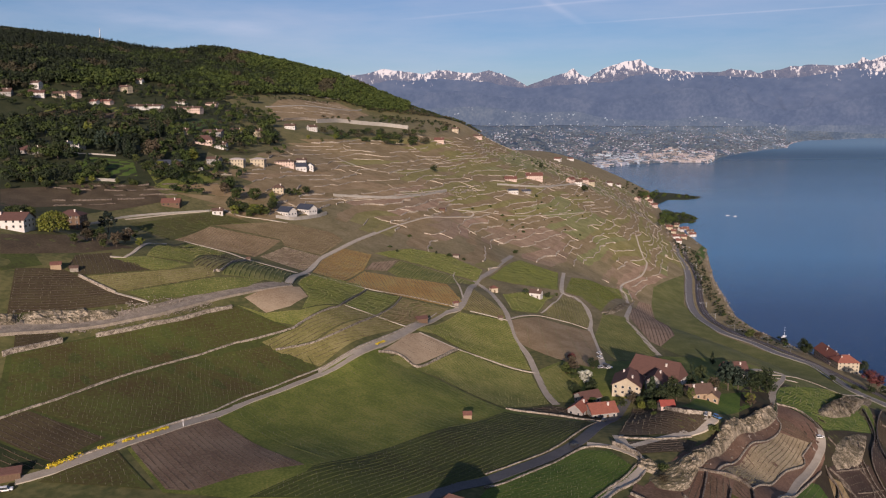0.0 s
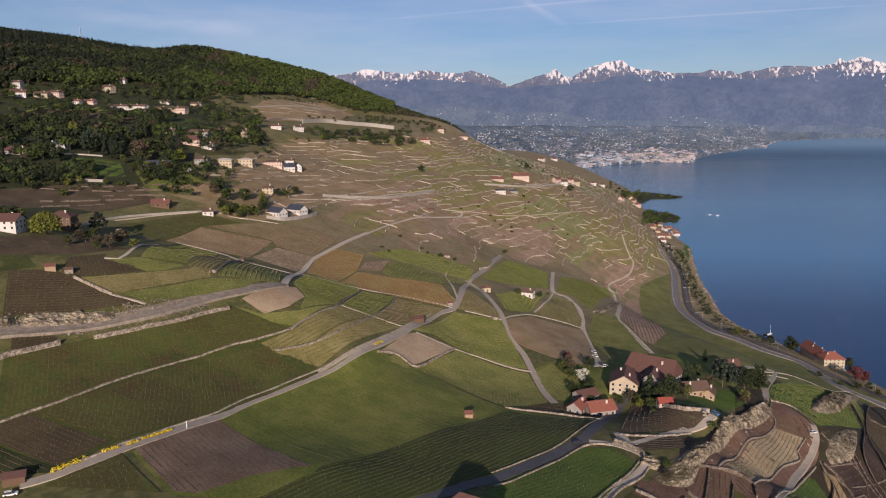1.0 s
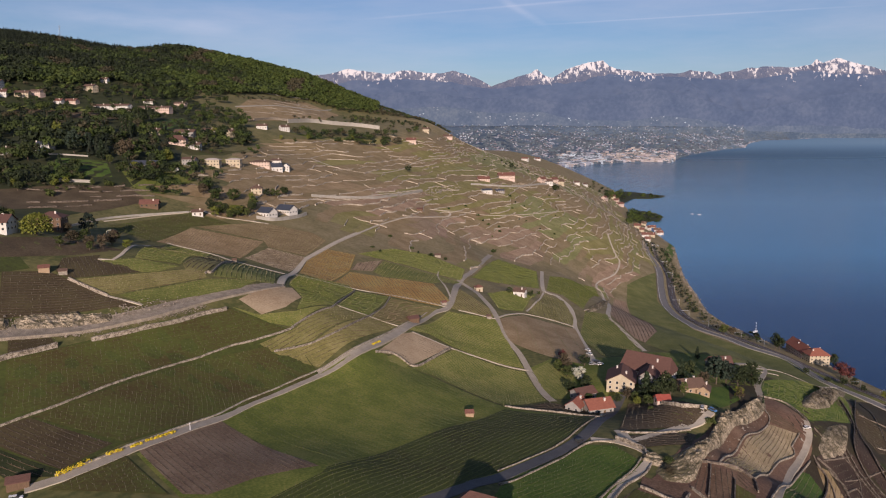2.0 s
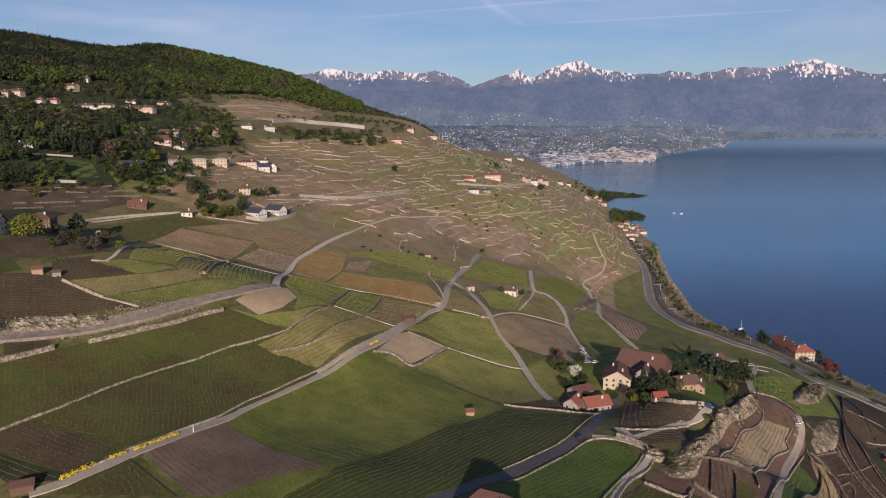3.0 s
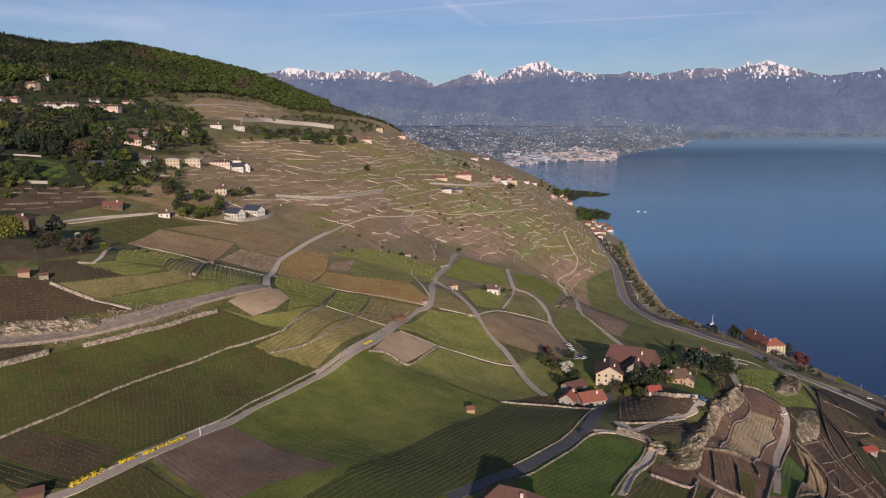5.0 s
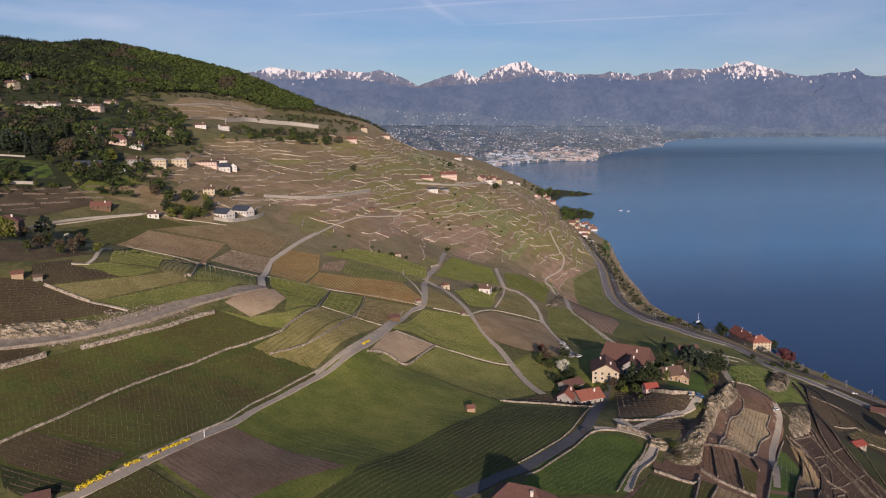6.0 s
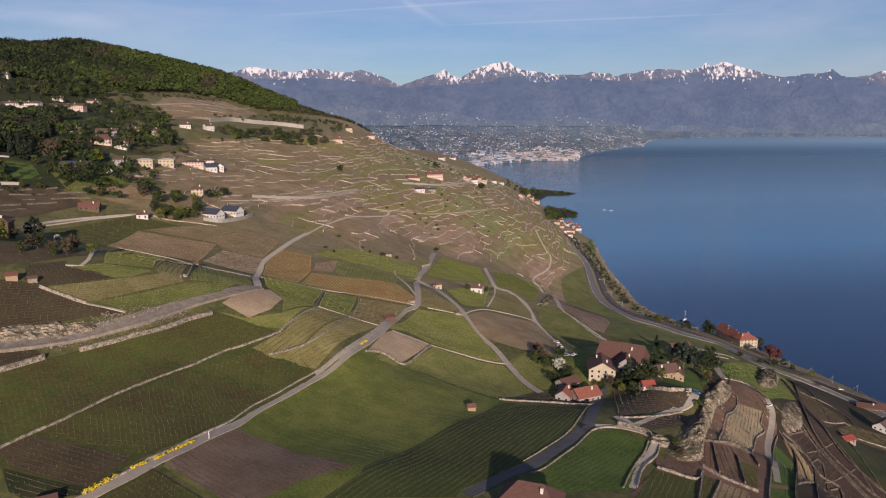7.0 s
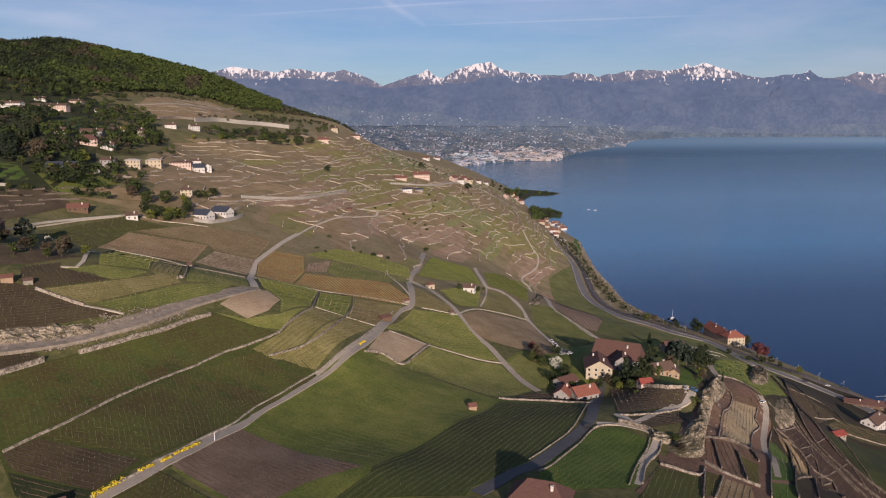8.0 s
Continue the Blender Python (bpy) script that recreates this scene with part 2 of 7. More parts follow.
l.new(far_rng.outputs["Result"], haze_ramp.inputs["Fac"]), l.new(haze_ramp.outputs["Color"], p.inputs["Base Color"])
# gloss fades on the far rows, which stand steep once drawn in
gloss_rng, rough_rng = n.new("ShaderNodeMapRange"), n.new("ShaderNodeMapRange")
for far_node, near_value, far_value, socket in ((gloss_rng, 0.5, 0.0, "Specular IOR Level"), (rough_rng, 0.2, 1.0, "Roughness")):
    far_node.inputs["From Min"].default_value, far_node.inputs["From Max"].default_value = 4300, 4660
    far_node.inputs["To Min"].default_value, far_node.inputs["To Max"].default_value = near_value, far_value
    l.new(far_sep.outputs["Y"], far_node.inputs["Value"]), l.new(far_node.outputs["Result"], p.inputs[socket])
l.new(w1.outputs["Fac"], bp.inputs["Height"]), l.new(bp.outputs["Normal"], p.inputs["Normal"])

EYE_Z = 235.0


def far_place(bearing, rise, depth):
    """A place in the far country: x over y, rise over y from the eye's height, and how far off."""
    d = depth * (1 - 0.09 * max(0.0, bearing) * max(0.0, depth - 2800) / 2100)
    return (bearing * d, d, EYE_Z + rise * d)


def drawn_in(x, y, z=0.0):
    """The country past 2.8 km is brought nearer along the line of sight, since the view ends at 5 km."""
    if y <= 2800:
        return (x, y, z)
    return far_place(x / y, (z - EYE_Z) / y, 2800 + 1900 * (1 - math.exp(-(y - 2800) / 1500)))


rows_y = list(range(-1000, 2800, 200)) + [2800, 3000, 3250, 3500, 3800, 4200, 4600, 5000, 5500, 6200, 7000, 8000, 9500, 11500, 14000, 17000, 21000]
cols = 44
lv = []
for y in rows_y:
    for i in range(cols + 1):
        x = 250 + (900 + max(0, y) * 1.0) * i / cols if y < 2800 else y * (0.0893 + 1.32 * i / cols)
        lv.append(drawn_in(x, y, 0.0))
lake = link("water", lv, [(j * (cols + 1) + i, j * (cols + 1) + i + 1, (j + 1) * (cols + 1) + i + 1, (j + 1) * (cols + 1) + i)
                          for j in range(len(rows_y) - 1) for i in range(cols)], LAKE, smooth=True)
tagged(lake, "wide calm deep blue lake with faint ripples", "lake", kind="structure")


# ---- roads ----
def spline(points, step):
    """Evenly spaced plan points on a smooth curve through the given ones."""
    p = [Vector((a, b)) for a, b in points]
    p = [2 * p[0] - p[1]] + p + [2 * p[-1] - p[-2]]
    out = []
    for i in range(1, len(p) - 2):
        k = max(1, int((p[i + 1] - p[i]).length / step))
        for j in range(k):
            u = j / k
            a, b, c, d = p[i - 1:i + 3]
            out.append(0.5 * (2 * b + (c - a) * u + (2 * a - 5 * b + 4 * c - d) * u * u + (3 * b - a - 3 * c + d) * u ** 3))
    out.append(p[-2])
    return out


def ribbon(points, width, step=4.0, lift=0.25, across=3):
    """Vertices and faces of a strip laid on the land, with skirts at its edges."""
    c = spline(points, step)
    v, f = [], []
    offs = [-width / 2] + [width * (k / across - 0.5) for k in range(across + 1)] + [width / 2]
    every = []
    for i, q in enumerate(c):
        d = (c[min(i + 1, len(c) - 1)] - c[max(i - 1, 0)]).normalized()
        every += [q + Vector((d.y, -d.x)) * o for o in offs]
    heights = height([a.x for a in every], [a.y for a in every])
    for i in range(len(c)):
        pts, hz = every[i * len(offs):(i + 1) * len(offs)], heights[i * len(offs):(i + 1) * len(offs)]
        mid = float(np.mean(hz))
        for k, a in enumerate(pts):
            z = 0.35 * hz[k] + 0.65 * mid + lift
            v.append((a.x, a.y, hz[k] - 0.6 if k in (0, len(pts) - 1) else max(z, hz[k] + 0.08)))
    m = len(offs)
    for i in range(len(c) - 1):
        for k in range(m - 1):
            f.append((i * m + k, i * m + k + 1, (i + 1) * m + k + 1, (i + 1) * m + k))
    return v, f


def road(points, width, material, label, name="road", lift=0.25):
    v, f = ribbon(points, width, lift=lift)
    return tagged(link(name, v, f, material), label, "road", kind="structure")


road([(-129, 207), (-121, 213), (-112, 225), (-107, 235), (-101, 245), (-95, 258), (-88, 272), (-82, 291), (-73, 309), (-65, 326), (-53, 349), (-42, 377), (-29, 425), (-17, 480), (-6, 503), (-3, 541), (-1, 607), (9, 668), (18, 725), (29, 821)], 5, ASPHALT, "grey lane climbing between terraced vineyards")
road([(-102, 411), (-115, 474), (-121, 527), (-123, 557), (-117, 604), (-111, 645), (-103, 693), (-95, 743), (-79, 798), (-63, 839), (-39, 894), (-25, 931), (-29, 944), (-51, 916)], 4.5, CONCRETE, "pale concrete vineyard track")
road([(-198, 284), (-189, 292), (-181, 299), (-173, 306), (-164, 314), (-155, 323), (-146, 333), (-138, 348), (-129, 364), (-119, 378), (-110, 392), (-102, 409)], 9, GRAVEL, "wide track of crushed pale stone along a terrace")
road([(0, 612), (8, 600), (19, 558), (28, 522), (34, 476), (43, 450), (48, 423), (54, 386), (58, 371)], 4, ASPHALT, "narrow grey lane between vineyards")
road([(89, 816), (82, 732), (79, 671), (90, 668), (98, 629), (97, 588), (94, 558), (93, 509), (91, 455), (90, 431)], 4, CONCRETE, "narrow pale lane down the vineyards")
road([(137, 502), (135, 537), (132, 584), (131, 617), (149, 715), (169, 870), (166, 902), (174, 936), (208, 1002), (226, 1065), (225, 1087), (226, 1137), (230, 1200)], 4, CONCRETE, "pale concrete track winding down the slope")
ROADSTEAD = mat("worn_grey_asphalt", [(0.13, 0.125, 0.125), (0.185, 0.178, 0.175)], 5, rough=0.8)
road([(343, 1417), (314, 1269), (309, 1187), (297, 1105), (276, 1010), (261, 931), (257, 870), (262, 806), (268, 784), (283, 754), (294, 719), (308, 696), (318, 677), (321, 617), (333, 590), (344, 571), (355, 555), (363, 536), (368, 515), (371, 500), (385, 470), (415, 400)], 9, ROADSTEAD, "two-lane lakeside road")
# this lane lies in shade, which is put into its dark colour
road([(-1, 222), (9, 233), (16, 241), (25, 248), (35, 261), (52, 284), (66, 305), (77, 333), (91, 366), (96, 378)], 5.5, SHADED_ASPHALT, "lane curving up into the hamlet")
road([(127, 253), (138, 274), (163, 322), (181, 352), (192, 369), (200, 383), (203, 395)], 5, ASPHALT, "lane along the foot of a cliff")
road([(185, 413), (193, 439), (211, 476), (220, 500), (207, 494), (195, 483)], 4.5, ASPHALT, "lane bending round the hamlet")
road([(61, 235), (71, 254), (81, 268), (88, 280), (87, 288), (78, 297), (67, 299)], 3.5, CONCRETE, "paved path between stone walls")
# ---- mountains across the lake ----
SNOW_CREST = [(-0.376, 0.0602), (-0.22, 0.0754), (-0.183, 0.0814), (-0.143, 0.0776), (-0.127, 0.0746), (-0.104, 0.0806), (-0.081, 0.0769), (-0.057, 0.0754), (-0.034, 0.0776), (-0.019, 0.0761), (0.001, 0.0663), (0.016, 0.0587), (0.036, 0.0655), (0.051, 0.0708), (0.068, 0.0746), (0.078, 0.0806), (0.086, 0.0739), (0.099, 0.0701), (0.117, 0.0814), (0.128, 0.0844), (0.148, 0.0904), (0.167, 0.0904), (0.175, 0.0844), (0.191, 0.0799), (0.2023, 0.08), (0.239, 0.0759), (0.2696, 0.0741), (0.2816, 0.0771), (0.3184, 0.0729), (0.3304, 0.0759), (0.3546, 0.0788), (0.3848, 0.083), (0.4273, 0.0836), (0.4423, 0.0865), (0.4478, 0.0936), (0.4573, 0.0889), (0.475, 0.0954), (0.4875, 0.0918), (0.5124, 0.0848), (0.5311, 0.08), (0.5499, 0.0741), (0.66, 0.0728), (0.695, 0.0763), (0.714, 0.0821), (0.739, 0.0783), (0.764, 0.0769), (0.903, 0.0747), (0.977, 0.0795)]
FRONT_CREST = [(-0.379, 0.0221), (-0.205, 0.0602), (-0.174, 0.0678), (-0.143, 0.0655), (-0.104, 0.0701), (-0.065, 0.0663), (-0.019, 0.0602), (0.016, 0.0564), (0.051, 0.0587), (0.09, 0.0587), (0.137, 0.064), (0.175, 0.0731), (0.199, 0.0731), (0.245, 0.0723), (0.276, 0.0708), (0.315, 0.0678), (0.345, 0.0655), (0.375, 0.068), (0.4, 0.0731), (0.439, 0.0769), (0.478, 0.0731), (0.517, 0.0716), (0.552, 0.0683), (0.577, 0.0737), (0.594, 0.0779), (0.624, 0.0797), (0.637, 0.083), (0.651, 0.0751), (0.686, 0.073), (0.705, 0.0651), (0.768, 0.0475), (0.843, 0.0413), (0.984, 0.0336)]


def ridge(name, crest, near, far, base, rough, material, label, seed):
    """A mountain chain from its foot, base over the eye's level, up to its crest of (bearing, rise)."""
    bs = np.linspace(crest[0][0], crest[-1][0], 900)
    hs = np.interp(bs, [c[0] for c in crest], [c[1] for c in crest])
    rows, v = 44, []
    for j in range(rows + 1):
        u = j / rows
        for b, h in zip(bs, hs):
            rg = noise.multi_fractal(Vector((b * 26 + seed, u * 2.4, 0.3)), 0.8, 2.1, 7, noise_basis="PERLIN_ORIGINAL") - 1
            spur = abs(noise.noise(Vector((b * 34 + u * 1.5, u * 0.5, seed)))) - 0.3
            rise = base + (h - base) * (u ** 0.85) + rough * (0.010 * rg * min(1, 5 * u) * (1 - 0.75 * u) + 0.02 * spur * u * (1 - u) * 4)
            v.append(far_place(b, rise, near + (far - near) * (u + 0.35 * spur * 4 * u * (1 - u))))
    m = len(bs)
    f = [(j * m + i, j * m + i + 1, (j + 1) * m + i + 1, (j + 1) * m + i) for j in range(rows) for i in range(m - 1)]
    return tagged(link(name, v, f, material), label, "mountains", kind="structure")


def snow_rock(m, line, soft, scale):
    """Rock and woods of that material below, snow above an uneven line; gullies and faces keep or shed it."""
    n, l = m.node_tree.nodes, m.node_tree.links
    p = n["Principled BSDF"]
    base = p.inputs["Base Color"].links[0].from_socket
    g, sep, nz, big = n.new("ShaderNodeNewGeometry"), n.new("ShaderNodeSeparateXYZ"), n.new("ShaderNodeTexNoise"), n.new("ShaderNodeTexNoise")
    mp = n.new("ShaderNodeMapping")
    mp.inputs["Scale"].default_value = scale
    mp.inputs["Rotation"].default_value = (0, 0.5, 0)
    nz.inputs["Scale"].default_value, nz.inputs["Detail"].default_value, nz.inputs["Roughness"].default_value = 1.0, 9, 0.62
    big.inputs["Scale"].default_value, big.inputs["Detail"].default_value = 0.006, 2
    l.new(g.outputs["Position"], sep.inputs[0]), l.new(g.outputs["Position"], mp.inputs["Vector"]), l.new(mp.outputs["Vector"], nz.inputs["Vector"])
    l.new(g.outputs["Position"], big.inputs["Vector"])
    mixed = n.new("ShaderNodeMath")
    mixed.operation = "MULTIPLY_ADD"
    mixed.inputs[1].default_value = 0.5
    l.new(big.outputs["Fac"], mixed.inputs[0]), l.new(nz.outputs["Fac"], mixed.inputs[2])
    a = n.new("ShaderNodeMath")
    a.operation = "MULTIPLY_ADD"
    a.inputs[1].default_value = 560
    l.new(mixed.outputs[0], a.inputs[0]), l.new(sep.outputs["Z"], a.inputs[2])
    r = n.new("ShaderNodeMapRange")
    r.inputs["From Min"].default_value, r.inputs["From Max"].default_value = line, line + soft
    l.new(a.outputs[0], r.inputs["Value"])
    x = n.new("ShaderNodeMix")
    x.data_type = "RGBA"
    x.inputs["B"].default_value = (0.46, 0.46, 0.5, 1)
    l.new(r.outputs["Result"], x.inputs["Factor"]), l.new(base, x.inputs["A"]), l.new(x.outputs["Result"], p.inputs["Base Color"])
    return m


# distance haze is painted in: bluish base colours for woods and rock
FARWOOD = mat("haze_blue_forest_slopes", [(0.052, 0.078, 0.142), (0.064, 0.092, 0.158), (0.080, 0.108, 0.174)], 150, rough=1.0, fine=5, spec=0.0, tight=0.16, stretch=(0.6, 1.0, 1.0))
FARROCK = mat("haze_blue_bare_rock", [(0.066, 0.088, 0.145), (0.09, 0.108, 0.165), (0.125, 0.138, 0.185)], 60, rough=1.0, fine=7, spec=0.0)
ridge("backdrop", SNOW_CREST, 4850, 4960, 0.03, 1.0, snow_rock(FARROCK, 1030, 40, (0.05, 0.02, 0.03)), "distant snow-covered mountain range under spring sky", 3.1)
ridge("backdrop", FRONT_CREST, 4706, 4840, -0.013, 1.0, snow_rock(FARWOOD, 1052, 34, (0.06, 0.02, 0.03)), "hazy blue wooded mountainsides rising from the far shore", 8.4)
# ---- vineyards ----
from mathutils.geometry import delaunay_2d_cdt


def soil(name, lo, mid, hi, size=14.0, tight=0.1):
    return mat(name, [lo, mid, hi], size, bump=0.25, fine=14.0, spread=0.12, tight=tight)


SOILS = {
    "green": soil("grassy_vineyard_soil", (0.112, 0.128, 0.028), (0.162, 0.174, 0.042), (0.225, 0.214, 0.064)),
    "grass": soil("mown_grass_between_vines", (0.070, 0.096, 0.014), (0.106, 0.130, 0.022), (0.154, 0.160, 0.038)),
    "lush": soil("lush_grass_between_vines", (0.034, 0.070, 0.007), (0.052, 0.096, 0.011), (0.076, 0.118, 0.017)),
    "vine": soil("half_green_soil", (0.060, 0.044, 0.014), (0.066, 0.064, 0.015), (0.072, 0.088, 0.016), 22.0, 0.13),
    "deep": soil("deep_green_vine_soil", (0.036, 0.040, 0.010), (0.048, 0.060, 0.012), (0.062, 0.080, 0.015), 22.0, 0.13),
    "pasture": soil("rough_pasture", (0.082, 0.094, 0.024), (0.112, 0.122, 0.034), (0.150, 0.150, 0.052)),
    "sparse": soil("light_brown_tilled_soil", (0.225, 0.155, 0.082), (0.285, 0.200, 0.112), (0.33, 0.245, 0.150)),
    # dim: a grass tone with shade put into its colour
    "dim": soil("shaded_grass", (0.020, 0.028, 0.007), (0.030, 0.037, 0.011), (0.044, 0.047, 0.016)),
    "olive": soil("olive_soil", (0.160, 0.144, 0.044), (0.212, 0.186, 0.064), (0.262, 0.226, 0.092)),
    "brown": soil("brown_soil", (0.046, 0.034, 0.016), (0.060, 0.045, 0.021), (0.070, 0.058, 0.025)),
    "bare": soil("bare_dark_soil", (0.060, 0.042, 0.024), (0.084, 0.060, 0.034), (0.112, 0.084, 0.049)),
    "rust": soil("reddish_soil", (0.210, 0.142, 0.088), (0.272, 0.190, 0.122), (0.325, 0.238, 0.156)),
    "orange": soil("orange_brown_cover", (0.272, 0.162, 0.046), (0.325, 0.210, 0.064), (0.320, 0.250, 0.082)),
    "tan": soil("pale_tilled_soil", (0.284, 0.205, 0.126), (0.347, 0.263, 0.167), (0.399, 0.310, 0.203)),
    "fawn": soil("fawn_dry_soil", (0.235, 0.178, 0.112), (0.305, 0.238, 0.152), (0.375, 0.298, 0.196)),
    "dun": soil("dun_rough_grass", (0.026, 0.019, 0.011), (0.036, 0.027, 0.014), (0.040, 0.038, 0.016)),
    "clay": soil("dry_clay_soil", (0.178, 0.130, 0.062), (0.230, 0.170, 0.088), (0.276, 0.210, 0.120)),
    "umber": soil("umber_bare_soil", (0.092, 0.055, 0.035), (0.125, 0.077, 0.050), (0.160, 0.104, 0.068)),
    "plum": soil("dark_plum_soil", (0.028, 0.017, 0.014), (0.042, 0.026, 0.021), (0.060, 0.039, 0.030)),
    "mauve": soil("mauve_brown_soil", (0.118, 0.080, 0.052), (0.156, 0.110, 0.073), (0.196, 0.144, 0.098)),
    "moss": soil("mossy_grass", (0.140, 0.148, 0.050), (0.190, 0.192, 0.072), (0.245, 0.232, 0.100)),
}
VINE_GREEN = mat("young_vine_leaves", [(0.048, 0.062, 0.013), (0.074, 0.088, 0.018), (0.104, 0.112, 0.028)], 2.5, fine=5.0)
VINE_PALE = mat("pale_pruned_vines", [(0.16, 0.14, 0.07), (0.23, 0.20, 0.10), (0.30, 0.265, 0.145)], 2.5, fine=5.0)
VINE_BROWN = mat("bare_vine_wood", [(0.06, 0.042, 0.025), (0.095, 0.068, 0.042), (0.135, 0.1, 0.066)], 2.5, fine=5.0)
VINE_DARK = mat("dark_vine_wood", [(0.034, 0.024, 0.018), (0.052, 0.038, 0.029), (0.075, 0.058, 0.045)], 2.5, fine=5.0)
STAKE = mat("weathered_stake_wood", [(0.085, 0.08, 0.055), (0.15, 0.138, 0.105)], 1.0)
STONE = mat("dry_stone_wall", [(0.1, 0.083, 0.063), (0.24, 0.205, 0.162), (0.37, 0.325, 0.268)], 1.6, bump=0.3, fine=3.0, tight=0.09)
SLOPE_STONE = mat("pale_slope_stone", [(0.19, 0.158, 0.12), (0.33, 0.285, 0.225), (0.47, 0.415, 0.34)], 2.0, bump=0.25, fine=4.0, tight=0.1)
OLD_STONE = mat("dark_dry_stone_wall", [(0.06, 0.047, 0.038), (0.12, 0.097, 0.078), (0.2, 0.166, 0.135)], 1.4, bump=0.3, fine=3.0, tight=0.1)
LOOK = {"green": "green grassy vineyard plot with rows of young vines", "grass": "wide grass-covered vineyard plot with thin rows of stakes",
        "lush": "lush green vineyard plot with rows of vines", "vine": "half-green vineyard plot with closely set rows of staked vines",
        "olive": "olive-brown vineyard plot with rows of bare vines", "brown": "brown bare-soil vineyard plot with rows of vines",
        "bare": "dark bare-soil vineyard plot with pruned vines", "rust": "reddish-brown vineyard plot with rows of pruned vines",
        "orange": "orange-brown vineyard plot with rows of vines", "tan": "pale freshly tilled plot of bare soil", "clay": "dry clay-coloured terrace with rows of pruned vines", "umber": "brown bare terrace plot of tilled earth",
        "plum": "dark plum-brown terrace with rows of pruned vines", "mauve": "mauve-brown vineyard plot with short pruned vines", "dim": "dull green grassy plot", "sparse": "light brown tilled plot with wide-set pale rows", "deep": "deep green vineyard plot with closely set rows of staked vines", "pasture": "wide plot of rough green pasture", "dun": "dun rough grass plot",
        "fawn": "fawn-coloured dry vineyard terrace of pruned vines", "moss": "moss-green grassy vineyard terrace with pruned vines"}
PLOTS = []


def inside(poly, x, y):
    hit, j = False, len(poly) - 1
    for i in range(len(poly)):
        (xa, ya), (xb, yb) = poly[i], poly[j]
        if (ya > y) != (yb > y) and x < (xb - xa) * (y - ya) / (yb - ya) + xa:
            hit = not hit
        j = i
    return hit


def drape(poly, step, lift):
    """A polygon of the plan laid on the land, with a skirt down into it."""
    edge = []
    for i, (xa, ya) in enumerate(poly):
        xb, yb = poly[(i + 1) % len(poly)]
        k = max(1, int(math.hypot(xb - xa, yb - ya) / step))
        edge += [(xa + (xb - xa) * j / k, ya + (yb - ya) * j / k) for j in range(k)]
    xs, ys = [p[0] for p in poly], [p[1] for p in poly]
    mids = [(x, y) for x in np.arange(min(xs) + step / 2, max(xs), step) for y in np.arange(min(ys) + step / 2, max(ys), step) if inside(poly, x, y)]
    n = len(edge)
    out = delaunay_2d_cdt([Vector(p) for p in edge + mids], [(i, (i + 1) % n) for i in range(n)], [], 1, 0.01)
    p2, tris = out[0], out[2]
    z = height([p.x for p in p2], [p.y for p in p2]) + lift
    v = [(p.x, p.y, q) for p, q in zip(p2, z)]
    return v, [tuple(t) for t in tris]


def prism_rows(lines, half, top, sag, rng):
    """Low ridges along plan lines: the vines of each row, uneven in height and with gaps."""
    v, f = [], []
    every = [q for line in lines for q in line]
    heights, at = (height([q[0] for q in every], [q[1] for q in every]) if every else []), 0
    for line in lines:
        hz = heights[at:at + len(line)]
        at += len(line)
        dx, dy = line[-1][0] - line[0][0], line[-1][1] - line[0][1]
        k = math.hypot(dx, dy) or 1
        ox, oy = -dy / k * half, dx / k * half
        b = len(v)
        for (x, y), z in zip(line, hz):
            t = top * rng.uniform(1 - sag, 1 + sag)
            jx, jy = rng.uniform(-0.1, 0.1), rng.uniform(-0.1, 0.1)
            v += [(x - ox, y - oy, z - 0.1), (x - ox * 0.6 + jx, y - oy * 0.6 + jy, z + t), (x + ox * 0.6 + jx, y + oy * 0.6 + jy, z + t * 0.95), (x + ox, y + oy, z - 0.1)]
        for i in range(len(line) - 1):
            if rng.random() < 0.06:
                continue
            a, c = b + 4 * i, b + 4 * i + 4
            f += [(a, a + 1, c + 1, c), (a + 1, a + 2, c + 2, c + 1), (a + 2, a + 3, c + 3, c + 2)]
    return v, f


def row_lines(poly, angle, gap, step, rng, margin=1.2):
    ca, sa = math.cos(radians(angle)), math.sin(radians(angle))
    us = [x * ca + y * sa for x, y in poly]
    ws = [-x * sa + y * ca for x, y in poly]
    lines = []
    w = min(ws) + margin
    while w < max(ws) - margin * 0.5:
        cuts = []
        for i in range(len(poly)):
            j = (i + 1) % len(poly)
            if (ws[i] > w) != (ws[j] > w):
                cuts.append(us[i] + (us[j] - us[i]) * (w - ws[i]) / (ws[j] - ws[i]))
        cuts.sort()
        for a, b in zip(cuts[::2], cuts[1::2]):
            if b - a > 6:
                k = max(2, int((b - a - 2) / step) + 1)
                lines.append([((a + 1 + (b - a - 2) * i / (k - 1)) * ca - w * sa, (a + 1 + (b - a - 2) * i / (k - 1)) * sa + w * ca) for i in range(k)])
        w += gap * rng.uniform(0.96, 1.04)
    return lines


